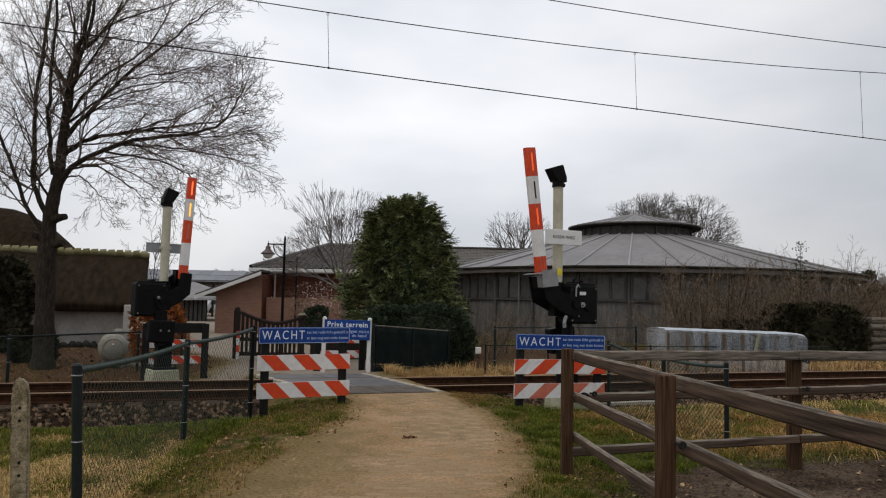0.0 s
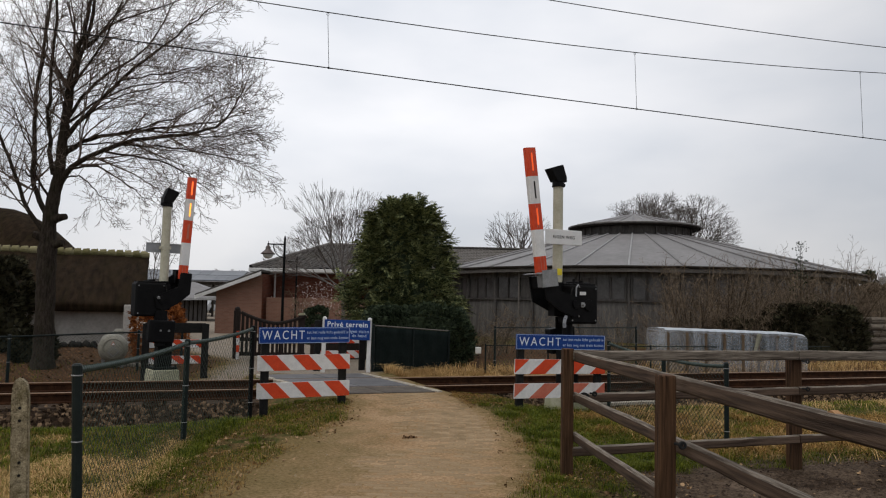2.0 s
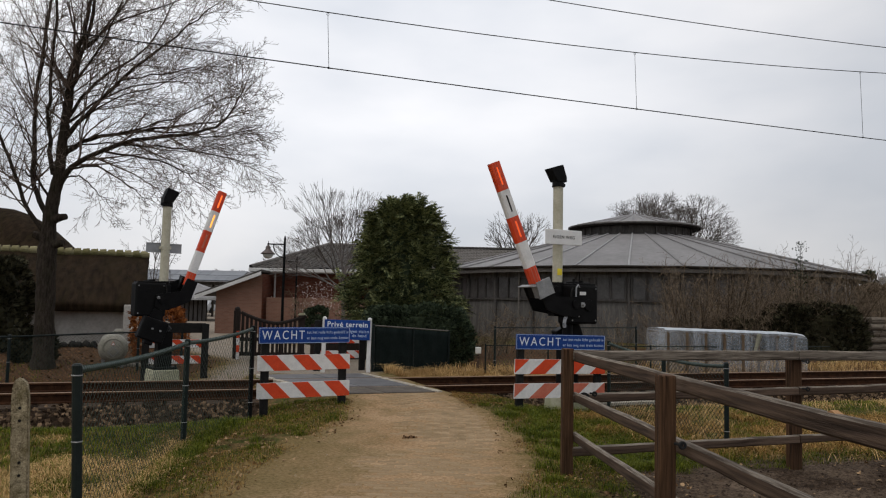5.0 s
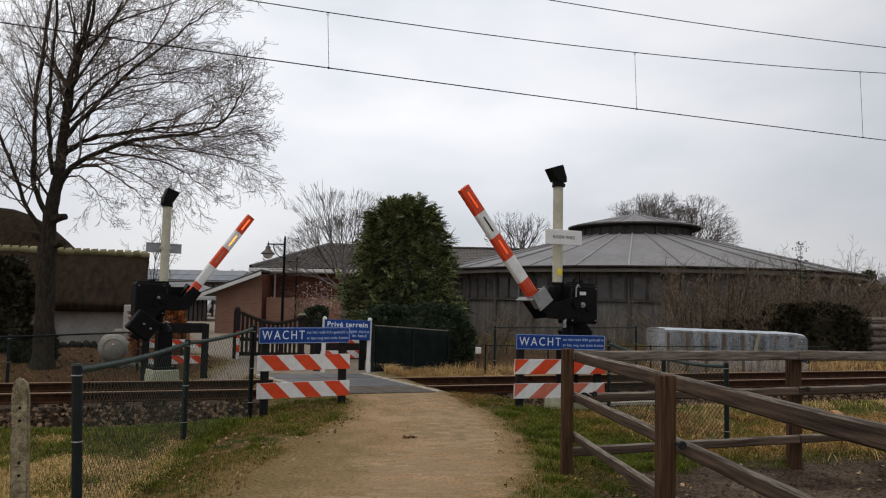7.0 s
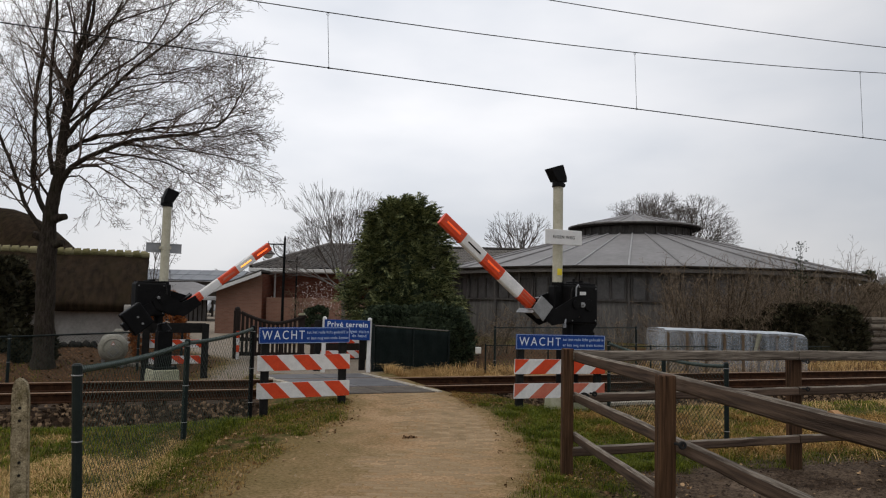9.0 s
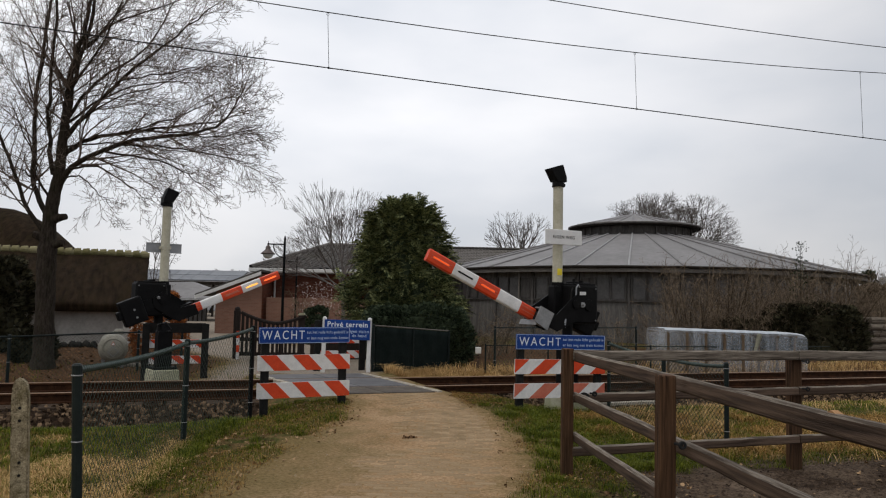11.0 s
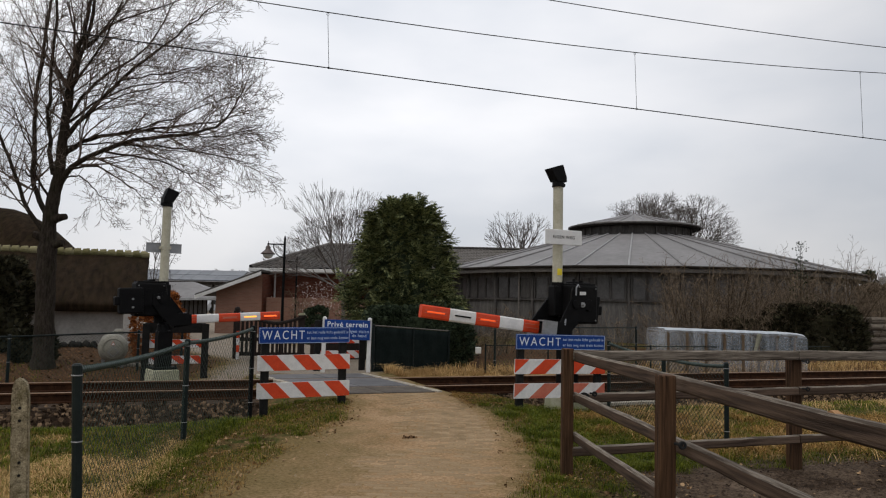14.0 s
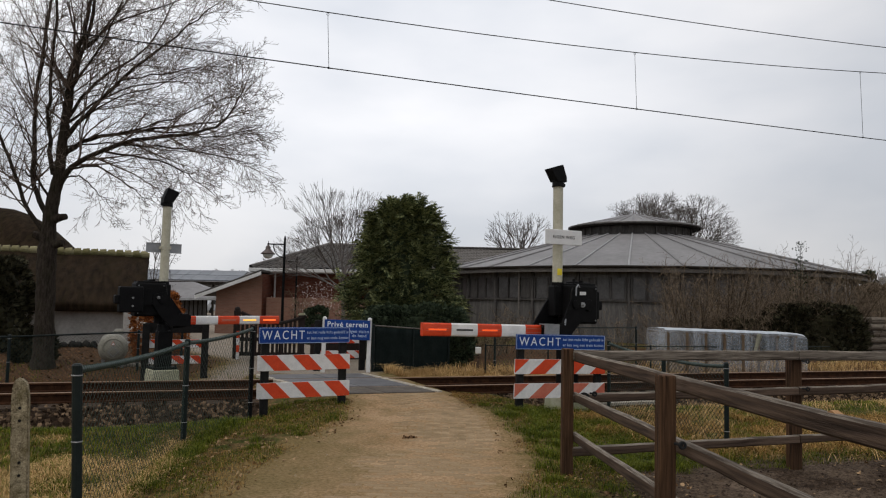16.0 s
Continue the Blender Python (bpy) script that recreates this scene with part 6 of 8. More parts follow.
for i in range(N):
    a = 2 * math.pi * i / N
    if math.sin(a) > 0.35:
        continue
    ca, sa = math.cos(a), math.sin(a)
    # three ribs coloured paler for the light they catch
    part("roof_rib", rod(bm_new(), (R_EAVE * ca, R_EAVE * sa, EAVE + 0.03), (R_TOP * ca, R_TOP * sa, Z_TOP + 0.03), 0.045, seg=6), M_RIB if i in (21, 22, 23) else M_ROOF_GREY, barn)
    part("lantern_rib", rod(bm_new(), (R_LAN * ca, R_LAN * sa, Z_LAN + 0.02), (0.05, 0.0, Z_PEAK + 0.02), 0.03, seg=6), M_RIB if i % 4 == 0 else M_ROOF_GREY, barn)
    m = Matrix.Rotation(a, 4, "Z")
    part("wall_post", box(bm_new(), (R_WALL + 0.06, 0, 1.55), (0.14, 0.12, 3.3), m, bevel=0.01), M_CLAD_MID, barn)
    part("lantern_post", box(bm_new(), (3.3, 0, 5.95), (0.09, 0.07, 0.7), m), M_CLAD_MID, barn)
    m2 = Matrix.Rotation(a + math.pi / N, 4, "Z")
    w = 2 * R_WALL * math.sin(math.pi / N)
    for k in (-1, 0, 1):
        part("window_opening", box(bm_new(), (R_WALL - 0.06, k * w * 0.3, 2.42), (0.1, w * 0.23, 0.95), m2), M_PANE if (i + k) % 3 else M_CLAD_MID, barn)
    for k in (-0.45, -0.15, 0.15, 0.45):
        part("window_post", box(bm_new(), (R_WALL + 0.0, k * w, 2.42), (0.1, 0.05, 1.0), m2), M_CLAD_MID, barn)
    part("rail_board", box(bm_new(), (R_WALL + 0.02, 0, 1.87), (0.1, w, 0.07), m2), M_CLAD_MID, barn)
part("downspout", rod(bm_new(), ((R_EAVE - 0.3) * math.cos(-2.21), (R_EAVE - 0.3) * math.sin(-2.21), 0), ((R_EAVE - 0.3) * math.cos(-2.21), (R_EAVE - 0.3) * math.sin(-2.21), EAVE - 0.2), 0.045, seg=8), M_FASCIA, barn)


# ---- brick house ----
house = thing("brick_house", Matrix(), "dark red brick bungalow with a grey-brown tiled hip roof", "house")


def tiled_slope(name, corner, along, up_way, width_lo, skew_l, skew_r, length, parent, tile=0.30, row=0.33):
    """A tiled roof slope: rolls across and steps up. skew: how far each end leans in towards the top."""
    along, up_way = Vector(along).normalized(), Vector(up_way).normalized()
    nrm = along.cross(up_way).normalized()
    if nrm.z < 0:
        nrm = -nrm
    rows = int(length / row)
    vs, fs = [], []
    for r in range(rows):
        for e in (0, 1):
            f = (r + e) / rows
            x0, x1 = skew_l * f, width_lo - skew_r * f
            n = max(2, int((x1 - x0) / tile) * 4)
            for j in range(n + 1):
                x = x0 + (x1 - x0) * j / n
                lift = 0.028 * math.cos(x / tile * 2 * math.pi) + (0.035 if e == 0 else 0.0)
                vs.append(tuple(Vector(corner) + along * x + up_way * length * f + nrm * lift))
            if r or e:
                k = len(vs) - (n + 1)
                prev = k - pn - 1
                m = min(n, pn)
                for j in range(m):
                    a, b = int(j * pn / m), int((j + 1) * pn / m)
                    c, d = int(j * n / m), int((j + 1) * n / m)
                    fs.append((prev + a, prev + b, k + d, k + c))
            pn = n
    return raw(name, vs, fs, M_TILE, parent, "grey-brown pantiled slope")


part("wall", box(bm_new(), (-5.6, 40.0, 1.45), (5.9, 9.9, 3.2)), M_BRICK_RED, house, "dark red brick wall")
tiled_slope("roof", (-9.0, 34.55, 3.08), (1, 0, 0), (0, 6.45, 1.64), 6.8, 2.6, 0.0, Vector((0, 6.45, 1.64)).length, house)
raw("roof", [(-9.0, 34.55, 3.05), (-6.4, 41, 4.66), (-9.0, 45.4, 3.05)], [(0, 1, 2)], M_TILE, house, "grey-brown tiled hip end")
raw("roof", [(-9.0, 45.4, 3.05), (-6.4, 41, 4.66), (-2.2, 41, 4.66), (-2.2, 45.4, 3.05)], [(0, 1, 2, 3)], M_TILE, house, "grey-brown tiled back slope")
raw("gable", [(-2.66, 34.9, 3.0), (-2.66, 41, 4.6), (-2.66, 45, 3.0)], [(0, 1, 2)], M_BRICK_RED, house)
w = Wood()
w.limb([Vector((-6.4 + 4.2 * i / 28, 41, 4.70 + 0.012 * (i % 2))) for i in range(29)], [0.11] * 29, 8)
raw("ridge", w.v, w.f, M_TILE, house)
w = Wood()
w.limb([Vector((-9.0 + 2.6 * i / 44, 34.55 + 6.45 * i / 44, 3.12 + 1.6 * i / 44 + 0.014 * (i % 2))) for i in range(45)], [0.1] * 45, 8)
raw("hip", w.v, w.f, M_TILE, house)
part("gutter", box(bm_new(), (-5.65, 34.45, 2.98), (6.8, 0.16, 0.17), bevel=0.02), M_TRIM, house, "white painted gutter board")
part("soffit", box(bm_new(), (-5.65, 34.9, 2.89), (6.7, 0.8, 0.05)), M_TRIM, house)
part("downspout", rod(bm_new(), (-7.93, 34.98, 0), (-7.93, 34.98, 2.9), 0.045, seg=8), M_TRIM, house)
part("garden_wall", box(bm_new(), (-5.5, 33.6, 0.8), (4.9, 0.22, 1.80), bevel=0.01), M_BRICK_PINK, house, "pinkish brick garden wall")

back_house = thing("tiled_house", pose(3.0, 60.5, 0), "long grey-brown tiled roof behind the round barn", "house")
tiled_slope("roof", (-7.0, 0, 3.6), (1, 0, 0), (0, 5.5, 2.9), 14.0, 0.0, 0.0, Vector((0, 5.5, 2.9)).length, back_house)
raw("roof", [(-7, 11, 3.6), (-7, 5.5, 6.5), (7, 5.5, 6.5), (7, 11, 3.6)], [(0, 1, 2, 3)], M_TILE, back_house)
part("wall", box(bm_new(), (0, 5.5, 1.7), (13.6, 10.4, 3.8)), M_BRICK_RED, back_house)
w = Wood()
w.limb([Vector((-7 + 14 * i / 90, 5.5, 6.56 + 0.025 * (i % 2))) for i in range(91)], [0.12] * 91, 8)
raw("ridge", w.v, w.f, M_TILE, back_house)
wing = thing("lean_to_wing", Matrix(), "pinkish brick lean-to wing with a white verge board", "house")
bm = bm_new()
prism(bm, [(-10.15, -0.3), (-8.1, -0.3), (-8.1, 2.72), (-10.15, 1.93)], 33.2, 35.25)
part("wall", bm, M_BRICK_PINK, wing)
bm = bm_new()
prism(bm, [(-10.95, 1.70), (-8.05, 2.84), (-8.05, 2.93), (-10.95, 1.79)], 32.75, 36)
part("roof", bm, M_TILE, wing)
bm = bm_new()
prism(bm, [(-10.95, 1.56), (-8.05, 2.68), (-8.05, 2.84), (-10.95, 1.72)], 32.70, 32.745)
part("verge_board", bm, M_TRIM, wing, "white painted verge board")
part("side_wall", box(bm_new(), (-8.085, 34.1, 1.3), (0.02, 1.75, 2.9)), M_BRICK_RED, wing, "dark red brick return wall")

# open shed, roof with solar panels, car
shed = thing("open_shed", Matrix(), "low grey-roofed shed with a dark slatted wall", "shed")
lo = [(-20.2, 48.6, 1.50), (-14.7, 49.4, 1.66), (-17.8, 53.0, 2.76), (-22.5, 52.4, 2.62), (-15.2, 56.4, 1.6), (-22.7, 55.6, 1.5)]
vs = lo + [(x, y, z - 0.12) for x, y, z in lo]
raw("roof", vs, [(0, 1, 2, 3), (1, 4, 2), (2, 4, 5, 3), (7, 6, 9, 8), (7, 8, 10), (8, 9, 11, 10), (0, 6, 7, 1), (1, 7, 10, 4), (0, 3, 9, 6)], M_ROOF_GREY, shed, "grey sheet roof")
part("fascia", box(bm_new(), (0, 0, 0), (5.4, 0.1, 0.14)), M_RIB, shed, m=pose(-17.45, 48.95, 1.50, 0, -1.6, 8.3))
part("back_wall", box(bm_new(), (0, 0, 0.6), (4.3, 0.12, 1.9)), M_CLAD, shed, m=pose(-18.0, 49.75, 0, 0, 0, 8.3))
for i in range(15):
    part("slat", box(bm_new(), (-2.0 + 0.285 * i, -0.1, 0.62), (0.2, 0.05, 1.85), bevel=0.01), M_CLAD_MID, shed, m=pose(-18.0, 49.75, 0, 0, 0, 8.3))
solar = thing("solar_roof_barn", pose(-21.5, 64.0, 0.0), "long low barn with rows of solar panels on its roof", "barn")
bm = bm_new()
prism(bm, [(0, 2.80), (4, 3.82), (8, 2.80), (8, 3.0), (4, 4.04), (0, 3.0)], 0, 13)
part("roof", bm, M_ROOF_GREY, solar, m=Matrix.Translation((-7.8, -2, 0)) @ Matrix.Rotation(radians(90), 4, "Z") @ Matrix.Translation((0, -13, 0)))
part("back_wall", box(bm_new(), (-6.2, 5.6, 1.2), (6.0, 0.2, 3.3)), M_CLAD, solar)
for x in (-7.4, -2.6, 2.2, 5.0):
    part("roof_post", box(bm_new(), (x, -1.7, 1.4), (0.16, 0.16, 2.9)), M_CLAD, solar)
far_shed = thing("far_shed", pose(-33.0, 99.0, 0), "plain grey shed at the far end of the yard", "shed")
part("wall", box(bm_new(), (0, 2.5, 1.7), (26.0, 5.0, 3.6)), M_CLAD_GREY, far_shed)
part("roof", prism(bm_new(), [(-0.4, 3.5), (2.5, 4.6), (5.4, 3.5), (5.4, 3.62), (2.5, 4.75), (-0.4, 3.62)], -13.2, 13.2), M_ROOF_GREY, far_shed, m=Matrix.Rotation(radians(90), 4, "Z") @ Matrix.Diagonal((1, -1, 1, 1)))
for i in range(12):
    for j in range(2):
        x, f = -7.7 + i * 0.99, (j + 0.5) / 2
        m = Matrix.Translation((x + 0.5, -1.9 + 3.8 * f, 3.03 + 0.99 * f + 0.06)) @ Matrix.Rotation(math.atan2(1.04, 4), 4, "X")
        part("solar_panel", box(bm_new(), (0, 0, 0), (0.96, 1.86, 0.05)), M_SOLAR, solar, m=m)
part("eave_board", box(bm_new(), (-1.3, -2.06, 2.86), (13.0, 0.12, 0.26)), M_CLAD, solar)


def car(m, label):
    th = thing("car", m, label, "car")
    bm = bm_new()
    prism(bm, [(-2.1, 0.3), (2.1, 0.3), (2.15, 0.7), (1.9, 0.85), (1.15, 0.95), (0.55, 1.42), (-1.2, 1.46), (-1.95, 0.98), (-2.15, 0.85)], -0.85, 0.85)
    bmesh.ops.bevel(bm, geom=list(bm.edges), offset=0.06, segments=2, affect="EDGES")
    body = part("body", bm, M_CAR, th, "silver body")
    for y in (-0.87, 0.87):
        bm = bm_new()
        prism(bm, [(1.0, 0.95), (0.5, 1.36), (-0.3, 1.38), (-0.3, 0.95)], y - 0.01, y + 0.01)
        part("side_window", bm, M_GLASS, th)
        bm = bm_new()
        prism(bm, [(-0.38, 0.95), (-0.38, 1.38), (-1.15, 1.38), (-1.6, 0.98)], y - 0.01, y + 0.01)
        part("side_window", bm, M_GLASS, th)
        for x in (-1.35, 1.35):
            wheel = part("wheel", rod(bm_new(), (x, y - 0.1, 0.32), (x, y + 0.1, 0.32), 0.32, seg=18), M_RUBBER, th)
            part("rim", rod(bm_new(), (x, y - 0.11, 0.32), (x, y + 0.11, 0.32), 0.2, seg=12), M_STEEL, wheel)
    return th


car(pose(-25.2, 80, 0.0, 0, 0, 84), "silver car parked far off in the yard")
car(pose(-28.6, 88, 0.0, 0, 0, 80), "silver car parked far off beside another car")

# ---- thatched barn and farmhouse ----
TB = pose(-9.95, 25.0, 0.0, 0, 0, 22.5)
thatched = thing("thatched_barn", TB, "low thatched barn with white plaster walls and ridge tiles", "barn")


def thatch_slope(name, x0, x1, y0, z0, y1, z1, parent):
    vs, fs = [], []
    nx_, ny_ = 60, 16
    rng = random.Random(8)
    for j in range(ny_ + 1):
        f = j / ny_
        for i in range(nx_ + 1):
            x = x0 + (x1 - x0) * i / nx_
            bow = 0.10 * math.sin(math.pi * f)
            vs.append((x + 0.04 * math.sin(9 * f), y0 + (y1 - y0) * f, z0 + (z1 - z0) * f + bow + rng.uniform(-0.02, 0.02) + 0.03 * math.sin(x * 2.1 + 5 * f)))
    n = nx_ + 1
    for j in range(ny_):
        for i in range(nx_):
            fs.append((j * n + i, j * n + i + 1, (j + 1) * n + i + 1, (j + 1) * n + i))
    k = len(vs)
    for i in range(nx_ + 1):
        x = x0 + (x1 - x0) * i / nx_
        vs.append((x, y0 + 0.12, z0 - 0.22))
    for i in range(nx_):
        fs.append((k + i, k + i + 1, i + 1, i))
    k = len(vs)
    for j in range(ny_ + 1):
        f = j / ny_
        vs.append((x1, y0 + 0.12 + (y1 - y0) * f, z0 + (z1 - z0) * f - 0.25))
    for j in range(ny_):
        fs.append((j * n + nx_, k + j, k + j + 1, (j + 1) * n + nx_))
    return raw(name, vs, fs, M_THATCH, parent, "thick mossy thatch", smooth=True)


thatch_slope("roof", -9.0, 0.0, -0.1, 1.30, 3.75, 3.16, thatched)
thatch_slope("roof", -9.0, 0.0, 7.6, 1.30, 3.76, 3.16, thatched)
part("wall", box(bm_new(), (-4.9, 0.6, 0.6), (8.4, 0.3, 1.7)), M_PLASTER, thatched, "white plaster wall")
bm = bm_new()
prism(bm, [(0.55, -0.3), (7.0, -0.3), (7.0, 1.3), (3.75, 3.0), (0.55, 1.3)], 0.0, 0.25)
part("gable_wall", bm, M_CLAD, thatched, m=pose(-0.75, 0, 0, 0, 0, 90) @ Matrix())
tile_me = None
for i in range(31):
    x = -8.95 + 0.29 * i
    if tile_me is None:
        bm = rod(bm_new(), (0, 0, 0.0), (0.225, 0, 0.008), 0.150, 0.165, 14)
        rod(bm, (0.215, 0, -0.02), (0.30, 0, -0.02), 0.118, 0.118, 12)
        tile_me = part("ridge_tile", bm, M_RIDGE, thatched, m=pose(x, 3.76, 3.21), smooth=False).data
    else:
        ob = new("ridge_tile", tile_me)
        ob.parent = thatched
        ob.matrix_basis = pose(x, 3.76, 3.21)
pier = tagged(part("wall_pier", box(bm_new(), (0, 0, 0.58), (0.24, 0.24, 1.5), bevel=0.03), M_PLASTER, m=pose(-10.3, 24.3, 0, 0, 0, 22)), "weathered plaster pier at the end of the white wall", "pier")
M_LUMP = surface("dark_wet_stone", (0.010, 0.009, 0.008), (0.035, 0.031, 0.027), 6, 0.8, 0.4)
rl = random.Random(31)
for i in range(8):
    x = -12.1 + 0.2 * i + rl.uniform(-0.05, 0.05)
    bm = bm_new()
    bmesh.ops.create_icosphere(bm, subdivisions=2, radius=1.0)
    sc = (rl.uniform(0.10, 0.17), rl.uniform(0.1, 0.14), rl.uniform(0.09, 0.16))
    for v in bm.verts:
        k = 1 + 0.22 * noise.noise(v.co * 1.7 + Vector((i * 3.1, 0, 0)))
        v.co = Vector((v.co.x * sc[0] * k, v.co.y * sc[1] * k, max(-0.6, v.co.z) * sc[2] * k))
    tagged(part("stone", bm, M_LUMP, None, smooth=True, m=pose(x, 22.95 + 0.07 * i, height(x, 22.95) + 0.06, 0, 0, 40 * i)), "dark mossy stone at the foot of the white wall", "stone", "stones along the white wall")
bm = bm_new()
prism(bm, [(-0.16, 0.0), (0.16, 0.0), (0.2, 0.22), (0.17, 0.22), (0.14, 0.04), (-0.14, 0.04), (-0.17, 0.22), (-0.2, 0.22)], -0.15, 0.15)
tagged(part("planter", bm, M_PLASTIC, m=pose(-10.35, 22.6, height(-10.35, 22.6) - 0.01, 0, 0, 22)), "black plastic planter on the leaf litter", "planter")
farm = thing("thatched_farmhouse", pose(-22.0, 40, 0), "large mossy thatched farmhouse roof", "house")
vs, fs = [], []
for i in range(13):
    a = math.pi * (i / 12 - 0.5)
    for j in range(9):
        f = j / 8
        r = 7.0 * (1 - f) + 0.2
        vs.append((-6.5 + r * math.cos(a) * 0.92, 7 + r * math.sin(a), 1.9 + 5.2 * math.sin(f * math.pi / 2) ** 0.9))
for i in range(12):
    for j in range(8):
        fs.append((i * 9 + j, (i + 1) * 9 + j, (i + 1) * 9 + j + 1, i * 9 + j + 1))
raw("roof", vs, fs, M_THATCH, farm, smooth=True)
bm = bm_new()
prism(bm, [(0, 1.9), (2.2, 4.0), (5, 6.2), (6.8, 7.1), (9, 6.2), (11.8, 4.0), (14, 1.9)], 6.3, 26)
part("roof", bm, M_THATCH, farm, m=Matrix.Rotation(radians(90), 4, "Z") @ Matrix.Translation((0, 0, 0)))
part("wall", box(bm_new(), (-15.5, 7, 0.9), (18, 12.6, 2.4)), M_PLASTER, farm)


bm = bm_new()
prism(bm, [(-0.05, 0.0), (0.06, -0.004), (0.045, 0.012), (0.01, 0.026), (-0.02, 0.012)], -0.02, 0.015)
M_RAW_WOOD = surface("fresh_split_wood", (0.30, 0.16, 0.07), (0.42, 0.25, 0.13), 20, 0.8, 0.3)
part("splinter", bm, M_RAW_WOOD, paddock, "fresh orange splintered wood", m=pose(1.655, 3.12, 1.162, 0, 4, 100))


# ---- lamps, gate, tank, tunnel ----
def street_lamp(m, label, tall):
    th = thing("street_lamp", m, label, "street lamp", "street lamps")
    bm = rod(bm_new(), (0, 0, -0.1), (0, 0, 0.5), 0.075, 0.06, 14)
    rod(bm, (0, 0, 0.5), (0, 0, tall), 0.045, 0.032, 12)
    ring(bm, Matrix.Translation((0, 0, tall - 0.55)), 0.04, 0.018, 14, 6)
    rod(bm, (0, 0, tall), (0, 0, tall + 0.08), 0.032, 0.005, 10)
    part("pole", bm, M_BLACK, th)
    bm = rod(bm_new(), (0, 0, tall - 0.17), (-0.50, 0, tall - 0.17), 0.019, seg=8)
    prev = (-0.02, 0, tall - 0.55)
    for i in range(1, 7):
        a = i / 6 * math.pi / 2
        p = (-0.02 - 0.3 * math.sin(a) * 1.0, 0, tall - 0.55 + 0.36 * (1 - math.cos(a)) + 0.0)
        rod(bm, prev, p, 0.014, seg=6)
        prev = p
    rod(bm, (-0.47, 0, tall - 0.3), (-0.47, 0, tall - 0.08), 0.018, 0.008, 8)
    part("bracket", bm, M_BLACK, th)
    vs, fs = [], []
    bell = ((0.022, -0.20), (0.060, -0.235), (0.075, -0.27), (0.070, -0.31), (0.095, -0.345), (0.150, -0.39), (0.195, -0.435), (0.205, -0.46), (0.185, -0.462))
    for r, z in bell:
        vs += [(-0.47 + r * math.cos(2 * math.pi * j / 20), r * math.sin(2 * math.pi * j / 20), tall + z) for j in range(20)]
    for i in range(len(bell) - 1):
        fs += [(i * 20 + j, (i + 1) * 20 + j, (i + 1) * 20 + (j + 1) % 20, i * 20 + (j + 1) % 20) for j in range(20)]
    fs.append(tuple(range(20)))
    hd = raw("shade", vs, fs, M_SHADE, th, "brown-grey bell shade", smooth=True)
    bm = bm_new()
    bmesh.ops.create_uvsphere(bm, u_segments=16, v_segments=8, radius=0.145, matrix=Matrix.Translation((-0.47, 0, tall - 0.475)) @ Matrix.Diagonal((1, 1, 0.8, 1)))
    part("globe", bm, M_LAMP_GLASS, hd, "frosted glass bowl", smooth=True)
    return th


street_lamp(pose(-4.52, 21.0, 0.05), "black street lamp with a hanging bell shade", 3.30)
street_lamp(pose(-6.45, 32.6, 0.05), "black street lamp before the brick house", 3.42)

gate = thing("wooden_gate", pose(-5.35, 19.4, 0.05, 0, 0, 6), "dark brown wooden yard gate with a sagging top rail", "gate")
part("gate_post", box(bm_new(), (0, 0, 0.6), (0.16, 0.16, 1.3), bevel=0.02), M_WOOD_DARK, gate)
bm = bm_new()
bmesh.ops.create_uvsphere(bm, u_segments=12, v_segments=8, radius=0.078, matrix=Matrix.Translation((0, 0, 1.27)))
part("ball_finial", bm, M_WOOD_DARK, gate, smooth=True)
part("gate_post", box(bm_new(), (1.66, 0.1, 0.55), (0.17, 0.17, 1.2), bevel=0.02), M_WOOD_DARK, gate)
bm = bm_new()
prism(bm, [(1.54, 1.15), (1.78, 1.15), (1.71, 1.21), (1.61, 1.21)], -0.02, 0.22)
part("post_cap", bm, M_CONCRETE_PALE, gate)


def sagging(x):
    return 0.93 + 0.27 * (abs(x - 1.0) / 0.9) ** 1.6


for i in range(13):
    x = 0.15 + i * 0.112
    part("picket", box(bm_new(), (x, 0, (sagging(x) + 0.1) / 2), (0.072, 0.035, sagging(x) - 0.12), bevel=0.006), M_WOOD_DARK, gate)
bm = bm_new()
for i in range(12):
    x0, x1 = 0.1 + i * 0.14, 0.1 + (i + 1) * 0.14
    rod(bm, (x0, 0, sagging(x0)), (x1, 0, sagging(x1)), 0.045, seg=6)
part("top_rail", bm, M_WOOD_DARK, gate)
for z in (0.12, 0.5):
    part("cross_rail", box(bm_new(), (0.93, 0.03, z), (1.7, 0.04, 0.1), bevel=0.006), M_WOOD_DARK, gate)
part("fence_panel", box(bm_new(), (2.7, 0.15, 0.45), (1.6, 0.06, 0.95), bevel=0.01), M_WOOD_DARK, gate)

marker = thing("marker_post", pose(-5.2, 19.0, 0.05), "short red and white banded marker post before the gate", "marker post")
for i in range(4):
    part("band", box(bm_new(), (0, 0, 0.10 + 0.18 * i), (0.07, 0.05, 0.178), bevel=0.006), M_RED if i % 2 else M_WHITE, marker)
tank = thing("gas_tank", pose(-7.32, 16.6, -0.09, 0, 0, 24), "off-white round-ended gas tank on short legs", "gas tank")
vs, fs = [], []
prof = [(0.0, 0.02), (0.0, 0.10), (0.03, 0.19), (0.08, 0.26), (0.16, 0.305), (0.26, 0.32), (1.3, 0.32), (1.4, 0.305), (1.48, 0.26), (1.54, 0.19), (1.56, 0.1), (1.56, 0.01)]
for y, r in prof:
    vs += [(r * math.cos(2 * math.pi * j / 28), y, 0.52 + r * math.sin(2 * math.pi * j / 28)) for j in range(28)]
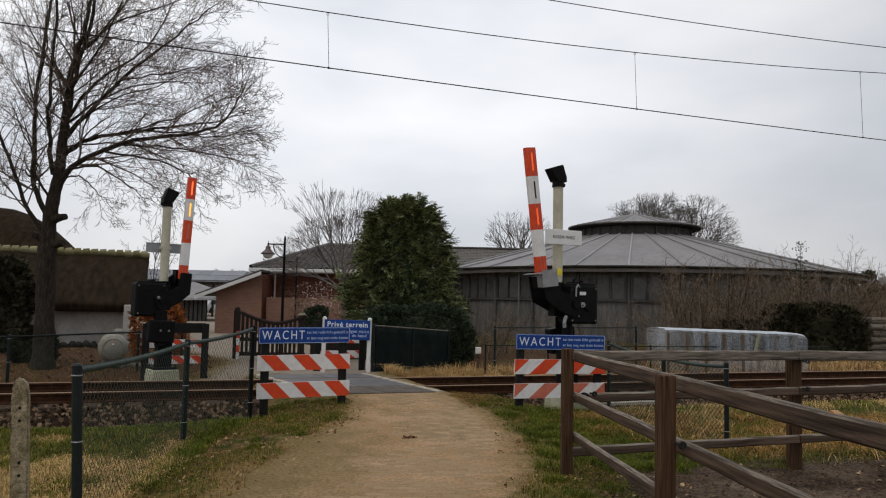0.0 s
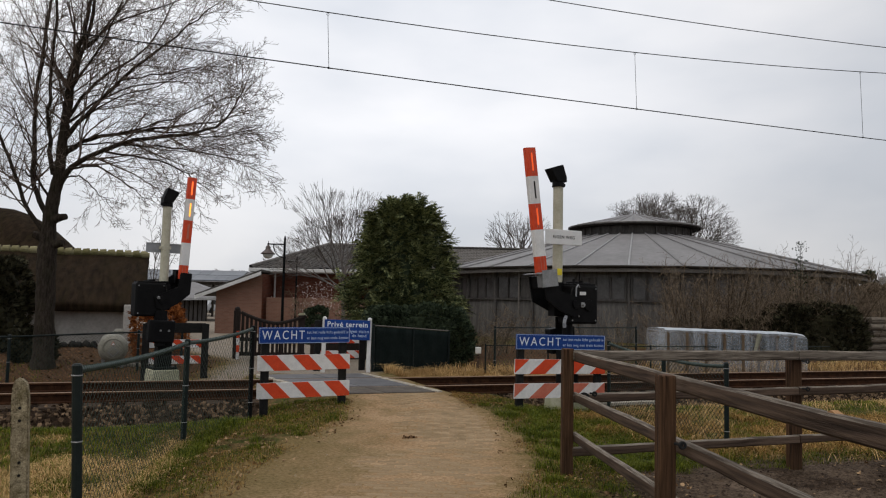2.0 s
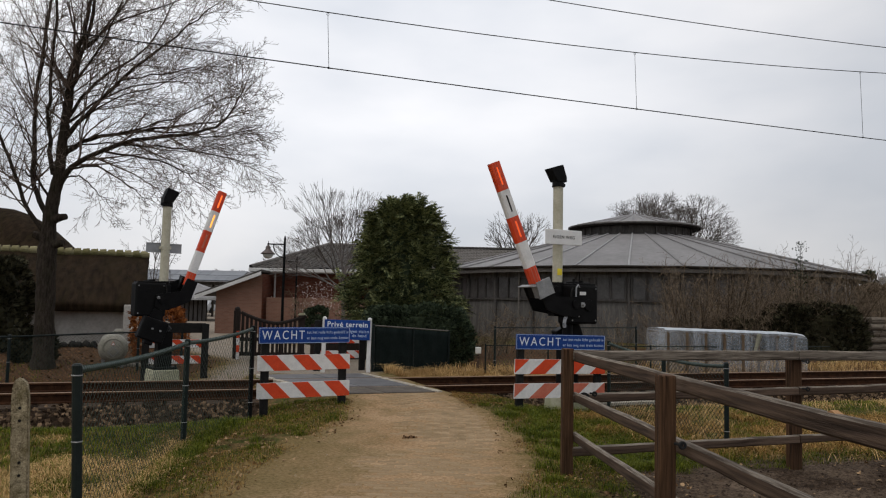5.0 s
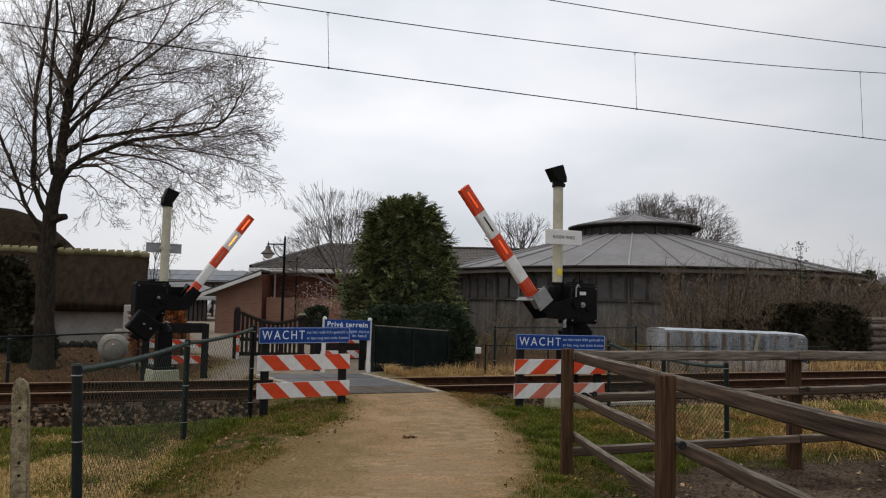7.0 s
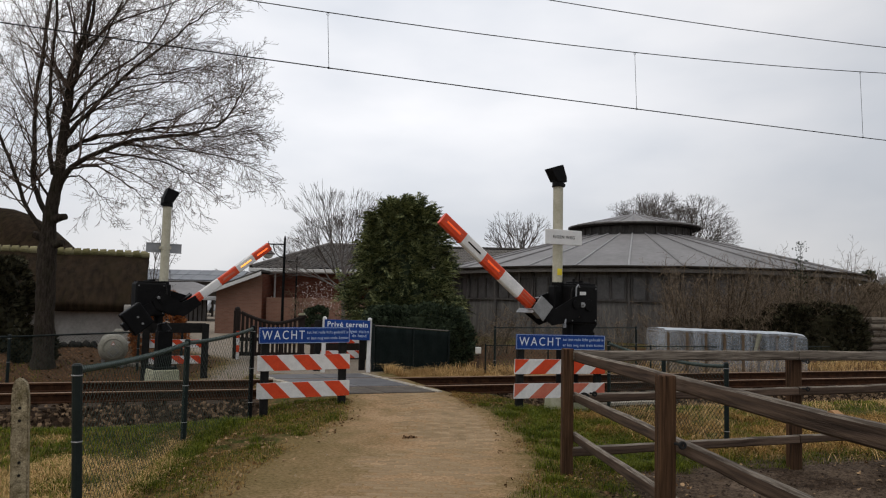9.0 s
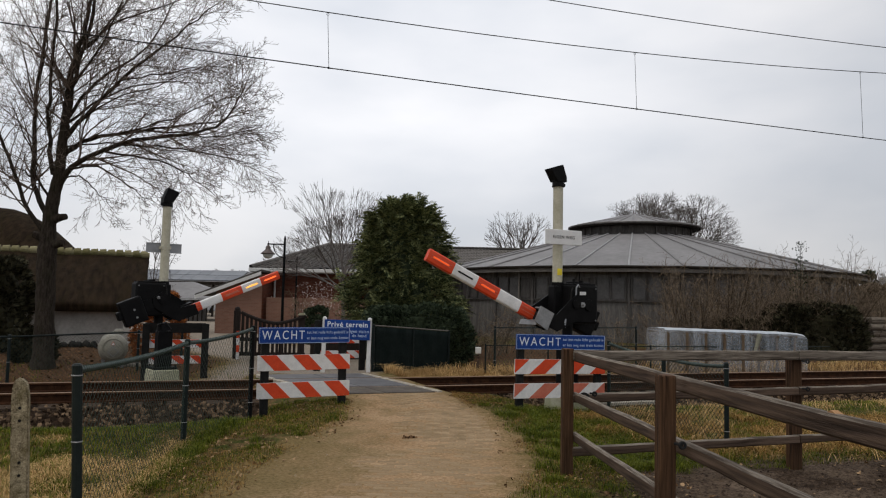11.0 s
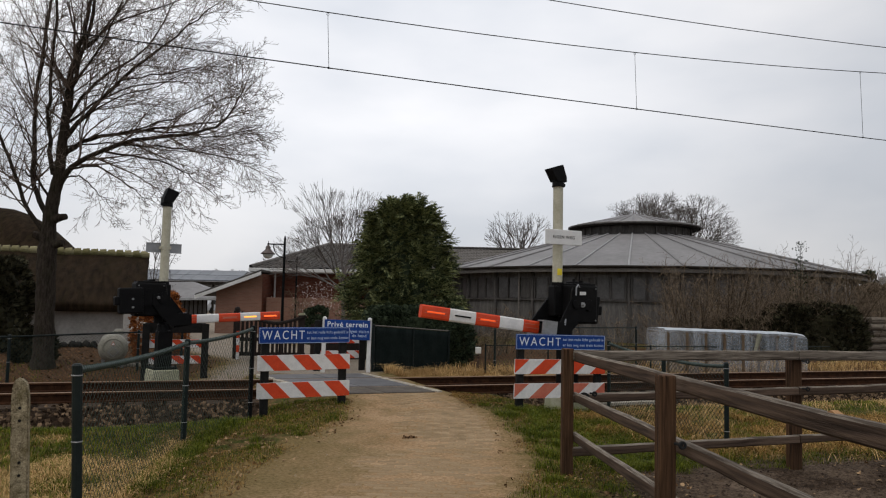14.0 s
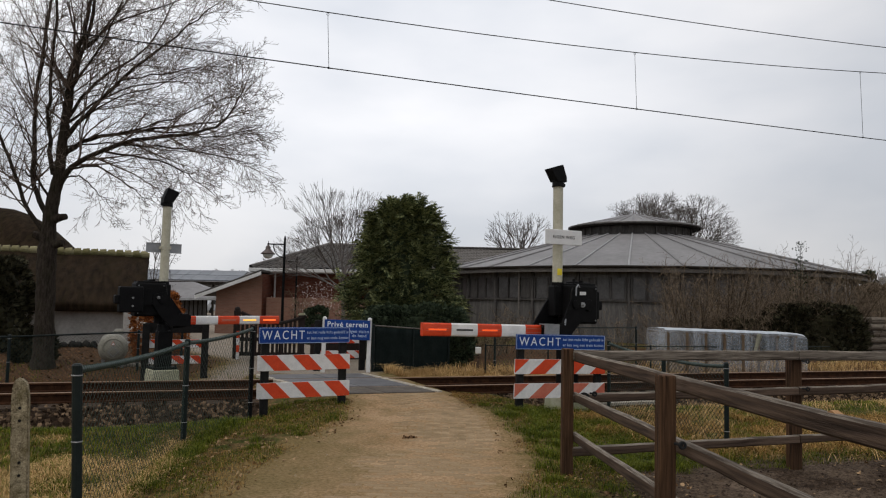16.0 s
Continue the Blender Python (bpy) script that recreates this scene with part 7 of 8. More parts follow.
for i in range(len(prof) - 1):
    for j in range(28):
        fs.append((i * 28 + j, i * 28 + (j + 1) % 28, (i + 1) * 28 + (j + 1) % 28, (i + 1) * 28 + j))
fs.append(tuple(range(28))[::-1])
raw("vessel", [tuple(v) for v in vs], fs, M_TANK, tank, smooth=True)
bm = rod(bm_new(), (0.1, 0.65, 0.8), (0.1, 0.65, 0.9), 0.11, 0.11, 18)
rod(bm, (0.1, 0.65, 0.9), (0.1, 0.65, 0.94), 0.11, 0.06, 18)
part("valve_cap", bm, M_TANK, tank)
for x in (-0.2, 0.2):
    for y in (0.3, 1.4):
        part("leg", box(bm_new(), (x, y, 0.12), (0.06, 0.08, 0.36)), M_STEEL, tank)
part("rim", ring(bm_new(), pose(0, 0.035, 0.52, 90, 0, 0), 0.215, 0.010, 28, 6), M_TANK, tank)
warn = part("warning_label", prism(bm_new(), [(-0.055, 0.60), (0.045, 0.60), (-0.005, 0.685)], 0.0, 0.03), M_RED_FADED, tank, "small red-bordered warning triangle")
part("label_field", prism(bm_new(), [(-0.035, 0.61), (0.025, 0.61), (-0.005, 0.66)], -0.004, 0.0), M_SIGN_WHITE, warn)
bm = bm_new()
for a in range(4):
    rod(bm, (0.11 * math.cos(a * math.pi / 2), -0.002, 0.45 + 0.11 * math.sin(a * math.pi / 2)), (0.11 * math.cos((a + 1) * math.pi / 2), -0.002, 0.45 + 0.11 * math.sin((a + 1) * math.pi / 2)), 0.008, seg=6)
part("diamond_mark", bm, M_STEEL, tank)

screen = thing("screened_fence", Matrix(), "chain-link fence panel covered with dark green windbreak cloth", "fence")
SA, SB = Vector((-1.49, 16.3, 0)), Vector((0.19, 18.3, 0))
for f, t in ((0.0, 1.10), (0.5, 1.0), (1.0, 0.93)):
    p = SA.lerp(SB, f)
    part("post", rod(bm_new(), (p.x, p.y, -0.2), (p.x, p.y, t), 0.035 if f == 0 else 0.025, seg=10), M_GREEN, screen)
part("top_rail", rod(bm_new(), (SA.x, SA.y, 1.08), (SB.x, SB.y, 0.92), 0.014, seg=8), M_FASCIA, screen)
vs, fs = [], []
for i in range(41):
    p = SA.lerp(SB, i / 40)
    for j in range(9):
        q = j / 8
        off = 0.02 * math.sin(i * 0.9) * math.sin(q * 3) + 0.012 * math.sin(i * 2.3 + q * 5)
        vs.append((p.x + 0.03 + off, p.y + 0.02 - off, -0.05 + (1.1 - 0.16 * i / 40) * q))
for i in range(40):
    for j in range(8):
        fs.append((i * 9 + j, (i + 1) * 9 + j, (i + 1) * 9 + j + 1, i * 9 + j + 1))
cloth = raw("windbreak_cloth", vs, fs, M_SCREEN, screen, "dark green windbreak cloth", smooth=True)
so = cloth.modifiers.new("thickness", "SOLIDIFY")
so.thickness = 0.006


def film_material(name, thin, thick):
    m = bpy.data.materials.new(name)
    m.use_nodes = True
    n, k = m.node_tree.nodes, m.node_tree.links
    b = n["Principled BSDF"]
    b.inputs["Base Color"].default_value = (0.58, 0.64, 0.71, 1)
    b.inputs["Roughness"].default_value = 0.28
    ns = n.new("ShaderNodeTexNoise")
    ns.inputs["Scale"].default_value = 2.2
    ns.inputs["Detail"].default_value = 5
    co = n.new("ShaderNodeTexCoord")
    mp = n.new("ShaderNodeMapping")
    mp.inputs["Scale"].default_value = (3.2, 1.0, 0.35)
    k.new(co.outputs["Object"], mp.inputs[0])
    k.new(mp.outputs[0], ns.inputs["Vector"])
    mr = n.new("ShaderNodeMapRange")
    mr.inputs[1].default_value = 0.3
    mr.inputs[2].default_value = 0.7
    mr.inputs[3].default_value = thin
    mr.inputs[4].default_value = thick
    k.new(ns.outputs["Fac"], mr.inputs[0])
    k.new(mr.outputs[0], b.inputs["Alpha"])
    bp = n.new("ShaderNodeBump")
    bp.inputs["Strength"].default_value = 0.5
    bp.inputs["Distance"].default_value = 0.04
    k.new(ns.outputs["Fac"], bp.inputs["Height"])
    k.new(bp.outputs[0], b.inputs["Normal"])
    return m


M_FILM = film_material("translucent_plastic_film", 0.06, 0.34)
# same film made more opaque, to put the sky's brightness on the top
M_FILM_TOP = film_material("sky_bright_plastic_film", 0.62, 0.8)
M_GATHERED = surface("dirty_gathered_film", (0.13, 0.125, 0.085), (0.30, 0.295, 0.23), 14, 0.5, 0.4)
M_HOOP = surface("brown_hoop_timber", (0.075, 0.05, 0.03), (0.16, 0.112, 0.07), 6, 0.85, 0.3)
tunnel = thing("growing_tunnel", pose(5.50, 19.36, -0.02, 0, 0, 7.5), "low growing tunnel of translucent plastic film on wooden hoops", "growing tunnel")
vs, fs = [], []
L_T = 4.4
outline = [(0.0, -0.05), (-0.02, 0.5), (-0.02, 0.98), (0.0, 1.05), (0.06, 1.095), (0.6, 1.11), (1.08, 1.08), (1.17, 1.0), (1.2, 0.85), (1.22, -0.05)]
cols = 64
rt = random.Random(12)
for i in range(cols + 1):
    x = 0.36 + (L_T - 0.36) * i / cols
    end = min(1.0, (L_T - x) / 0.35)
    sc = 0.86 + 0.14 * math.sqrt(max(0, 1 - (1 - end) ** 2))
    bay = 0.004 * abs(math.sin(math.pi * x / 0.52))
    for j, (y, z) in enumerate(outline):
        fold = (0.004 + 0.030 * (x > 2.75)) * math.sin(x * (9 if x < 2.75 else 13) + 0.4 * j) + rt.uniform(-0.004, 0.004)
        if 2 < j < 8:
            fold *= 0.12
        vs.append((x, y + (bay if j < 4 else -bay if j > 6 else 0) + fold, max(-0.05, z * sc * (1 - 0.08 * x / L_T) - (bay if 3 < j < 7 else 0) + fold * (j not in (0, 9)))))
n = len(outline)
for i in range(cols):
    for j in range(n - 1):
        fs.append((i * n + j, (i + 1) * n + j, (i + 1) * n + j + 1, i * n + j + 1))
fs.append(tuple(range(n)))
fs.append(tuple(cols * n + j for j in range(n))[::-1])
raw("film_cover", vs, fs, (M_FILM, M_FILM_TOP), tunnel, "wrinkled translucent plastic film", smooth=True, indices=[1 if q < cols * (n - 1) and 3 <= q % (n - 1) <= 5 else 0 for q in range(len(fs))])
for i in range(8):
    x = 0.42 + i * 0.52
    outer = -0.075 if x < 2.9 else 0.06
    bm = box(bm_new(), (x, outer, 0.45), (0.06, 0.03, 1.06 - 0.012 * i))
    box(bm, (x, 0.55, 0.975 - 0.01 * i), (0.045, 1.15, 0.045))
    part("hoop", bm, M_HOOP, tunnel)
part("gathered_film", rod(bm_new(), (2.98, -0.07, 0.97), (2.80, -0.10, 0.45), 0.07, 0.035, 9), M_GATHERED, tunnel, "bunched fold of plastic film")
logs = thing("log_stack", pose(16.3, 27.2, 0.0, 0, 0, 10), "stack of weathered split logs beside the bushes", "log stack")
rl = random.Random(2)
for j in range(6):
    for i in range(3):
        y, z, dx = -0.3 + 0.26 * i + 0.03 * (j % 2), 0.12 + 0.235 * j, rl.uniform(-0.12, 0.12)
        part("log", rod(bm_new(), (-0.9 + dx, y, z), (1.5 + dx, y + rl.uniform(-0.03, 0.03), z + rl.uniform(-0.02, 0.02)), rl.uniform(0.105, 0.13), seg=9), M_TIMBER_TOP, logs)
bx = tagged(part("meter_box", box(bm_new(), (0, 0, 0.53), (0.14, 0.1, 0.16), bevel=0.02), M_LAMP_GLASS, m=pose(0.9, 17.9, -0.05)), "small white box on a stake beside the fence", "box")
part("stake", box(bm_new(), (0, 0.03, 0.2), (0.04, 0.04, 0.7)), M_TIMBER, bx)


# ---- grass, straw and leaves ----
def blades(name, places, label, material, lo, hi, width, lean, seed, category="grass"):
    """Single blades, each a bent strip, in one mesh."""
    rng = random.Random(seed)
    vs, fs = [], []
    for x, y, z in places:
        a = rng.uniform(0, 6.283)
        h = rng.uniform(lo, hi)
        w = width * rng.uniform(0.6, 1.3)
        dx, dy = math.cos(a), math.sin(a)
        l = lean * rng.uniform(0.2, 1.2) * h
        px, py = -dy * w, dx * w
        k = len(vs)
        vs += [(x - px, y - py, z - 0.01), (x + px, y + py, z - 0.01), (x + dx * l * 0.4 + px * 0.7, y + dy * l * 0.4 + py * 0.7, z + h * 0.6), (x + dx * l * 0.4 - px * 0.7, y + dy * l * 0.4 - py * 0.7, z + h * 0.6), (x + dx * l, y + dy * l, z + h * (1 - 0.25 * lean))]
        fs += [(k, k + 1, k + 2, k + 3), (k + 3, k + 2, k + 4)]
    return tagged(raw(name, vs, fs, material), label, category, kind="stuff")


def field(n, x0, x1, y0, y1, seed, test, clump=0.0):
    rng = np.random.RandomState(seed)
    x, y = rng.uniform(x0, x1, n), rng.uniform(y0, y1, n)
    d = lane_distance(x, y)
    s = x * T_ACROSS.x + y * T_ACROSS.y - T_MID
    ns = np.array([noise.noise(Vector((a * 1.1, b * 1.1, seed))) for a, b in zip(x, y)])
    ok = test(x, y, d, s, ns)
    x, y = x[ok], y[ok]
    z = ground_height(x, y)
    return list(zip(x.tolist(), y.tolist(), z.tolist()))


def turf(x, y, d, s, ns):
    paddock_mud = (x > 1.75) & (y < 8.9) & (y < 7.2 + 0.32 * (x - 1.2))
    fine = np.sin(x * 5.1 + 2.3 * np.sin(y * 3.7)) * np.sin(y * 4.3 + 1.9 * np.sin(x * 2.9))
    return (d < -0.12 + 0.25 * ns) & (s < -2.0) & ~paddock_mud & (ns + 0.22 * fine > -0.04 - 0.45 * (x > 0.5) - 0.2 * (y > 8.5))


blades("grass", field(170000, -5.0, 5.5, 4.8, 12.8, 1, turf), "short patchy winter grass", M_GRASS, 0.014, 0.048, 0.0024, 1.3, 1)
blades("dead_grass", field(150000, -9.0, 5.5, 4.4, 12.8, 13, lambda x, y, d, s, ns: (d < 0.05 + 0.3 * ns) & (s < -2.0) & (ns < 0.25 - 0.35 * (x > 0.5)) & ((x < 1.75) | (y > 7.2 + 0.32 * (x - 1.2)))), "dead brown grass among the green tufts", M_DEAD, 0.012, 0.05, 0.0022, 2.2, 13)
blades("dead_grass", field(16000, 0.2, 2.6, 10.4, 13.0, 33, lambda x, y, d, s, ns: (s < -1.6) & (s > -2.7) & (d < 0.0) & (ns > -0.45)), "trodden dead grass beside the crossing", M_DEAD, 0.015, 0.06, 0.0026, 2.2, 33)
blades("grass", field(9000, 0.2, 2.6, 10.4, 13.0, 34, lambda x, y, d, s, ns: (s < -1.7) & (s > -2.7) & (d < -0.1) & (ns > -0.1)), "thin green grass beside the crossing", M_GRASS, 0.02, 0.07, 0.0026, 1.6, 34)
blades("grass", field(60000, -9, -2.5, 4.2, 12.2, 2, lambda x, y, d, s, ns: (s < -2.3) & (ns > -0.3)), "longer green grass along the fence", M_GRASS, 0.04, 0.11, 0.003, 1.2, 2)
blades("dry_grass", field(42000, -6, -2.5, 3.9, 7.5, 3, lambda x, y, d, s, ns: (s < -2.6) & (ns > -0.25) & (y < 7.4 + 2.6 * ns)), "flattened straw-coloured dry grass", M_DRY, 0.03, 0.11, 0.0026, 2.2, 3)
blades("dry_grass", field(9000, 2.4, 12, 8.2, 16.5, 4, lambda x, y, d, s, ns: (s < -2.2) & (ns > -0.15)), "straw-coloured dry grass behind the paddock", M_DRY, 0.05, 0.17, 0.0032, 1.8, 4)
blades("grass", field(75000, 1.6, 12, 7.4, 16.5, 5, lambda x, y, d, s, ns: (s < -2.3) & (y > 7.4 + 0.32 * (x - 1.2))), "green winter grass behind the paddock", M_GRASS, 0.03, 0.10, 0.003, 1.9, 5)
blades("dry_grass", field(110000, -1.3, 22, 15.0, 26, 6, lambda x, y, d, s, ns: (s > 1.9) & (s < 3.4 + 0.8 * ns) & (d < -0.2) & (ns > -0.35)), "tall dry straw grass along the far bank", M_DRY, 0.06, 0.32, 0.0042, 1.3, 6)
blades("grass", field(14000, -14, 22, 14.0, 26, 7, lambda x, y, d, s, ns: (s > 2.2) & (s < 6) & (d < -0.3)), "thin grass on the far bank", M_GRASS, 0.04, 0.12, 0.005, 1.0, 7)


def tussocks(centres, per, radius, seed):
    rng = np.random.RandomState(seed)
    c = np.repeat(np.array(centres)[:, :2], per, 0)
    r = np.repeat(radius * rng.uniform(0.5, 1.3, len(centres)), per) * np.sqrt(rng.uniform(0, 1, len(c)))
    t = rng.uniform(0, 6.283, len(c))
    x, y = c[:, 0] + r * np.cos(t), c[:, 1] + r * np.sin(t)
    return list(zip(x.tolist(), y.tolist(), ground_height(x, y).tolist()))


blades("grass", tussocks(field(330, -4.6, 4.0, 5.0, 12.4, 21, turf), 110, 0.14, 21), "lush green grass tussocks beside the lane", M_GRASS, 0.03, 0.10, 0.0023, 1.1, 21)
blades("dry_grass", tussocks([(-2.50 - 0.46 * (k / 46) + 0.06 * math.sin(k * 2.1), 5.6 + 3.0 * k / 46, 0) for k in range(46)], 36, 0.06, 24), "bleached straw along the foot of the wire fence", M_DRY, 0.04, 0.13, 0.0024, 2.2, 24)
blades("dry_grass", tussocks(field(150, -7.0, -2.6, 4.2, 8.6, 22, lambda x, y, d, s, ns: (s < -2.5) & (y < 7.5 + 2.4 * ns)), 100, 0.22, 22), "flattened straw tussocks under the wire fence", M_DRY, 0.03, 0.11, 0.0024, 2.6, 22)
blades("dry_grass", tussocks(field(90, 2.5, 9.0, 8.4, 13.5, 23, lambda x, y, d, s, ns: (s < -2.4) & (y > 7.9 + 0.32 * (x - 1.2))), 70, 0.25, 23), "straw tussocks behind the paddock rails", M_DRY, 0.06, 0.18, 0.003, 2.0, 23)

blades("dry_grass", tussocks(field(230, -1.1, 3.2, 15.4, 18.6, 25, lambda x, y, d, s, ns: (s > 1.6) & (s < 2.9) & (d < -0.2)), 140, 0.20, 25), "bleached straw clumps beside the far rail", M_DRY, 0.10, 0.34, 0.0036, 1.5, 25)
blades("grass", tussocks(field(120, 0.9, 2.6, 7.4, 11.6, 26, lambda x, y, d, s, ns: (s < -2.2) & (d < -0.2)), 130, 0.15, 26), "bushy green tufts round the corner post", M_GRASS, 0.05, 0.13, 0.0022, 1.3, 26)
blades("grass", tussocks([(1.55 + 0.09 * k, 11.45 + 0.08 * math.sin(2 * k) + 0.03 * k, 0) for k in range(12)], 120, 0.12, 30), "tall green tufts before the barrier foundation", M_GRASS, 0.08, 0.19, 0.0024, 1.0, 30)
blades("grass", tussocks([(-2.5 - 0.4 * (k / 40) + 0.09 * math.sin(k * 1.3), 6.2 + 4.6 * k / 40, 0) for k in range(40)], 90, 0.13, 27), "green tufts along the foot of the wire fence", M_GRASS, 0.05, 0.14, 0.0026, 1.1, 27)

blades("dead_grass", tussocks(field(330, 2.0, 8.5, 8.3, 11.6, 29, lambda x, y, d, s, ns: (s < -2.5) & (y > 7.7 + 0.32 * (x - 1.2)) & (ns > -0.2)), 75, 0.26, 29), "tangled brown tussocks on the bank behind the paddock", M_DEAD, 0.07, 0.17, 0.003, 2.6, 29)


def leaves(name, places, size, seed, label, material=None):
    rng = random.Random(seed)
    vs, fs = [], []
    for x, y, z in places:
        q = Euler((rng.gauss(0, 0.5), rng.gauss(0, 0.5), rng.uniform(0, 6.28))).to_matrix()
        l = size * rng.choice((0.4, 0.55, 0.7, 0.9, 1.2, 1.7)) * rng.uniform(0.8, 1.2)
        wide = rng.uniform(0.7, 1.6)
        k = len(vs)
        for c in ((-1, 0, 0.15), (-0.2, -0.55, 0.0), (0.7, -0.35, 0.1), (1, 0, 0.3), (0.6, 0.4, 0.12), (-0.3, 0.5, 0.02)):
            w = q @ Vector((c[0] * rng.uniform(0.75, 1.2), c[1] * wide * rng.uniform(0.7, 1.3), c[2] * rng.uniform(0.2, 2.0))) * l
            vs.append((x + w.x, y + w.y, z + w.z + l * 0.25))
        fs += [(k, k + 1, k + 2, k + 3), (k, k + 3, k + 4, k + 5)]
    return tagged(raw(name, vs, fs, material or M_LEAF), label, "leaves", kind="stuff")


leaves("fallen_leaves", field(8500, -4.5, 2.4, 4.8, 12.6, 8, lambda x, y, d, s, ns: (d < 0.15 + 0.4 * ns) & (s < -1.9) & (ns < 0.3)), 0.015, 8, "scattered curled brown fallen leaves")
leaves("fallen_leaves", field(6000, -16, -5.3, 13.5, 24, 9, lambda x, y, d, s, ns: (s > 1.8) & (d < -0.1)), 0.026, 9, "thick brown leaf litter under the bare tree", M_LITTER)
leaves("fallen_leaves", field(2600, 0.3, 4.0, 10.8, 13.2, 28, lambda x, y, d, s, ns: (d < 0.1) & (s > -3.0) & (s < -1.2)), 0.017, 28, "brown leaf litter over the ballast shoulder", M_LITTER)
leaves("fallen_leaves", field(260, 1.2, 7, 4.0, 9.0, 10, lambda x, y, d, s, ns: d < -0.3), 0.019, 10, "brown leaves and straw on the muddy paddock")
leaves("fallen_leaves", field(40, -1.5, 0.9, 5.0, 12.0, 12, lambda x, y, d, s, ns: d > 0), 0.010, 12, "few small leaves on the dirt lane")


def crumbs(n, x0, x1, y0, y1, seed, lo, hi, test, name, label, material):
    pl = field(n, x0, x1, y0, y1, seed, test)
    rng = random.Random(seed)
    return tagged(stones(name, [(a, b, c) for a, b, c in pl], [rng.uniform(lo, hi) for _ in pl], material, None, seed), label, "soil", kind="stuff")


M_CLOD = surface("dark_soil_clods", (0.030, 0.020, 0.014), (0.115, 0.080, 0.056), 8, 0.95, 0.3, island=0.5)
crumbs(5200, 1.3, 8.0, 3.5, 9.2, 15, 0.004, 0.015, lambda x, y, d, s, ns: (d < -0.35) & (y < 7.6 + 0.32 * (x - 1.2)), "soil_clods", "churned dark soil clods in the paddock", M_CLOD)
dropping_at = [(-0.35 + 0.09 * math.sin(5.1 * i) * math.sqrt(i / 26), 8.88 + 0.07 * math.cos(3.7 * i) * math.sqrt(i / 26)) for i in range(26)]
tagged(stones("leaf_clump", [(x, y, height(x, y) + 0.008) for x, y in dropping_at], [0.008 + 0.006 * abs(math.sin(2.3 * i)) for i in range(26)], M_LITTER, None, 44), "small dark clump of trodden leaves on the lane", "leaves", kind="stuff")
M_GRIT = surface("lane_grit", (0.12, 0.095, 0.075), (0.34, 0.3, 0.25), 8, 0.95, 0.2, island=0.6)
crumbs(2600, -1.9, 1.1, 5.0, 12.8, 16, 0.0015, 0.0045, lambda x, y, d, s, ns: d > -0.1, "lane_grit", "small stones and grit on the dirt lane", M_GRIT)


# ---- clinker paving of the lane ----
M_CLINKER = surface("dusty_clinker_brick", (0.212, 0.146, 0.083), (0.352, 0.256, 0.156), 5, 0.92, 0.35, per_object=0.11, stain=0.75, stain_colour=(0.16, 0.118, 0.066), gloss=0.06, depth=0.004)
M_CLINKER_REST = surface("dusty_clinker_bricks", (0.212, 0.146, 0.083), (0.352, 0.256, 0.156), 5, 0.92, 0.35, island=0.11, stain=0.75, stain_colour=(0.16, 0.118, 0.066), gloss=0.06, depth=0.004)


def brick_shape(l, w):
    """Corners and faces of one brick with worn upper edges, its top at height 0."""
    vs, c = [], 0.010
    for dz, k in ((-0.035, 0.0), (-0.005, 0.0), (0.0, c)):
        vs += [(sx_ * (l / 2 - k), sy_ * (w / 2 - k), dz) for sx_, sy_ in ((-1, -1), (1, -1), (1, 1), (-1, 1))]
    fs = [(i + r, (i + 1) % 4 + r, (i + 1) % 4 + r + 4, i + r + 4) for r in (0, 4) for i in range(4)]
    return vs, fs + [(8, 9, 10, 11)]


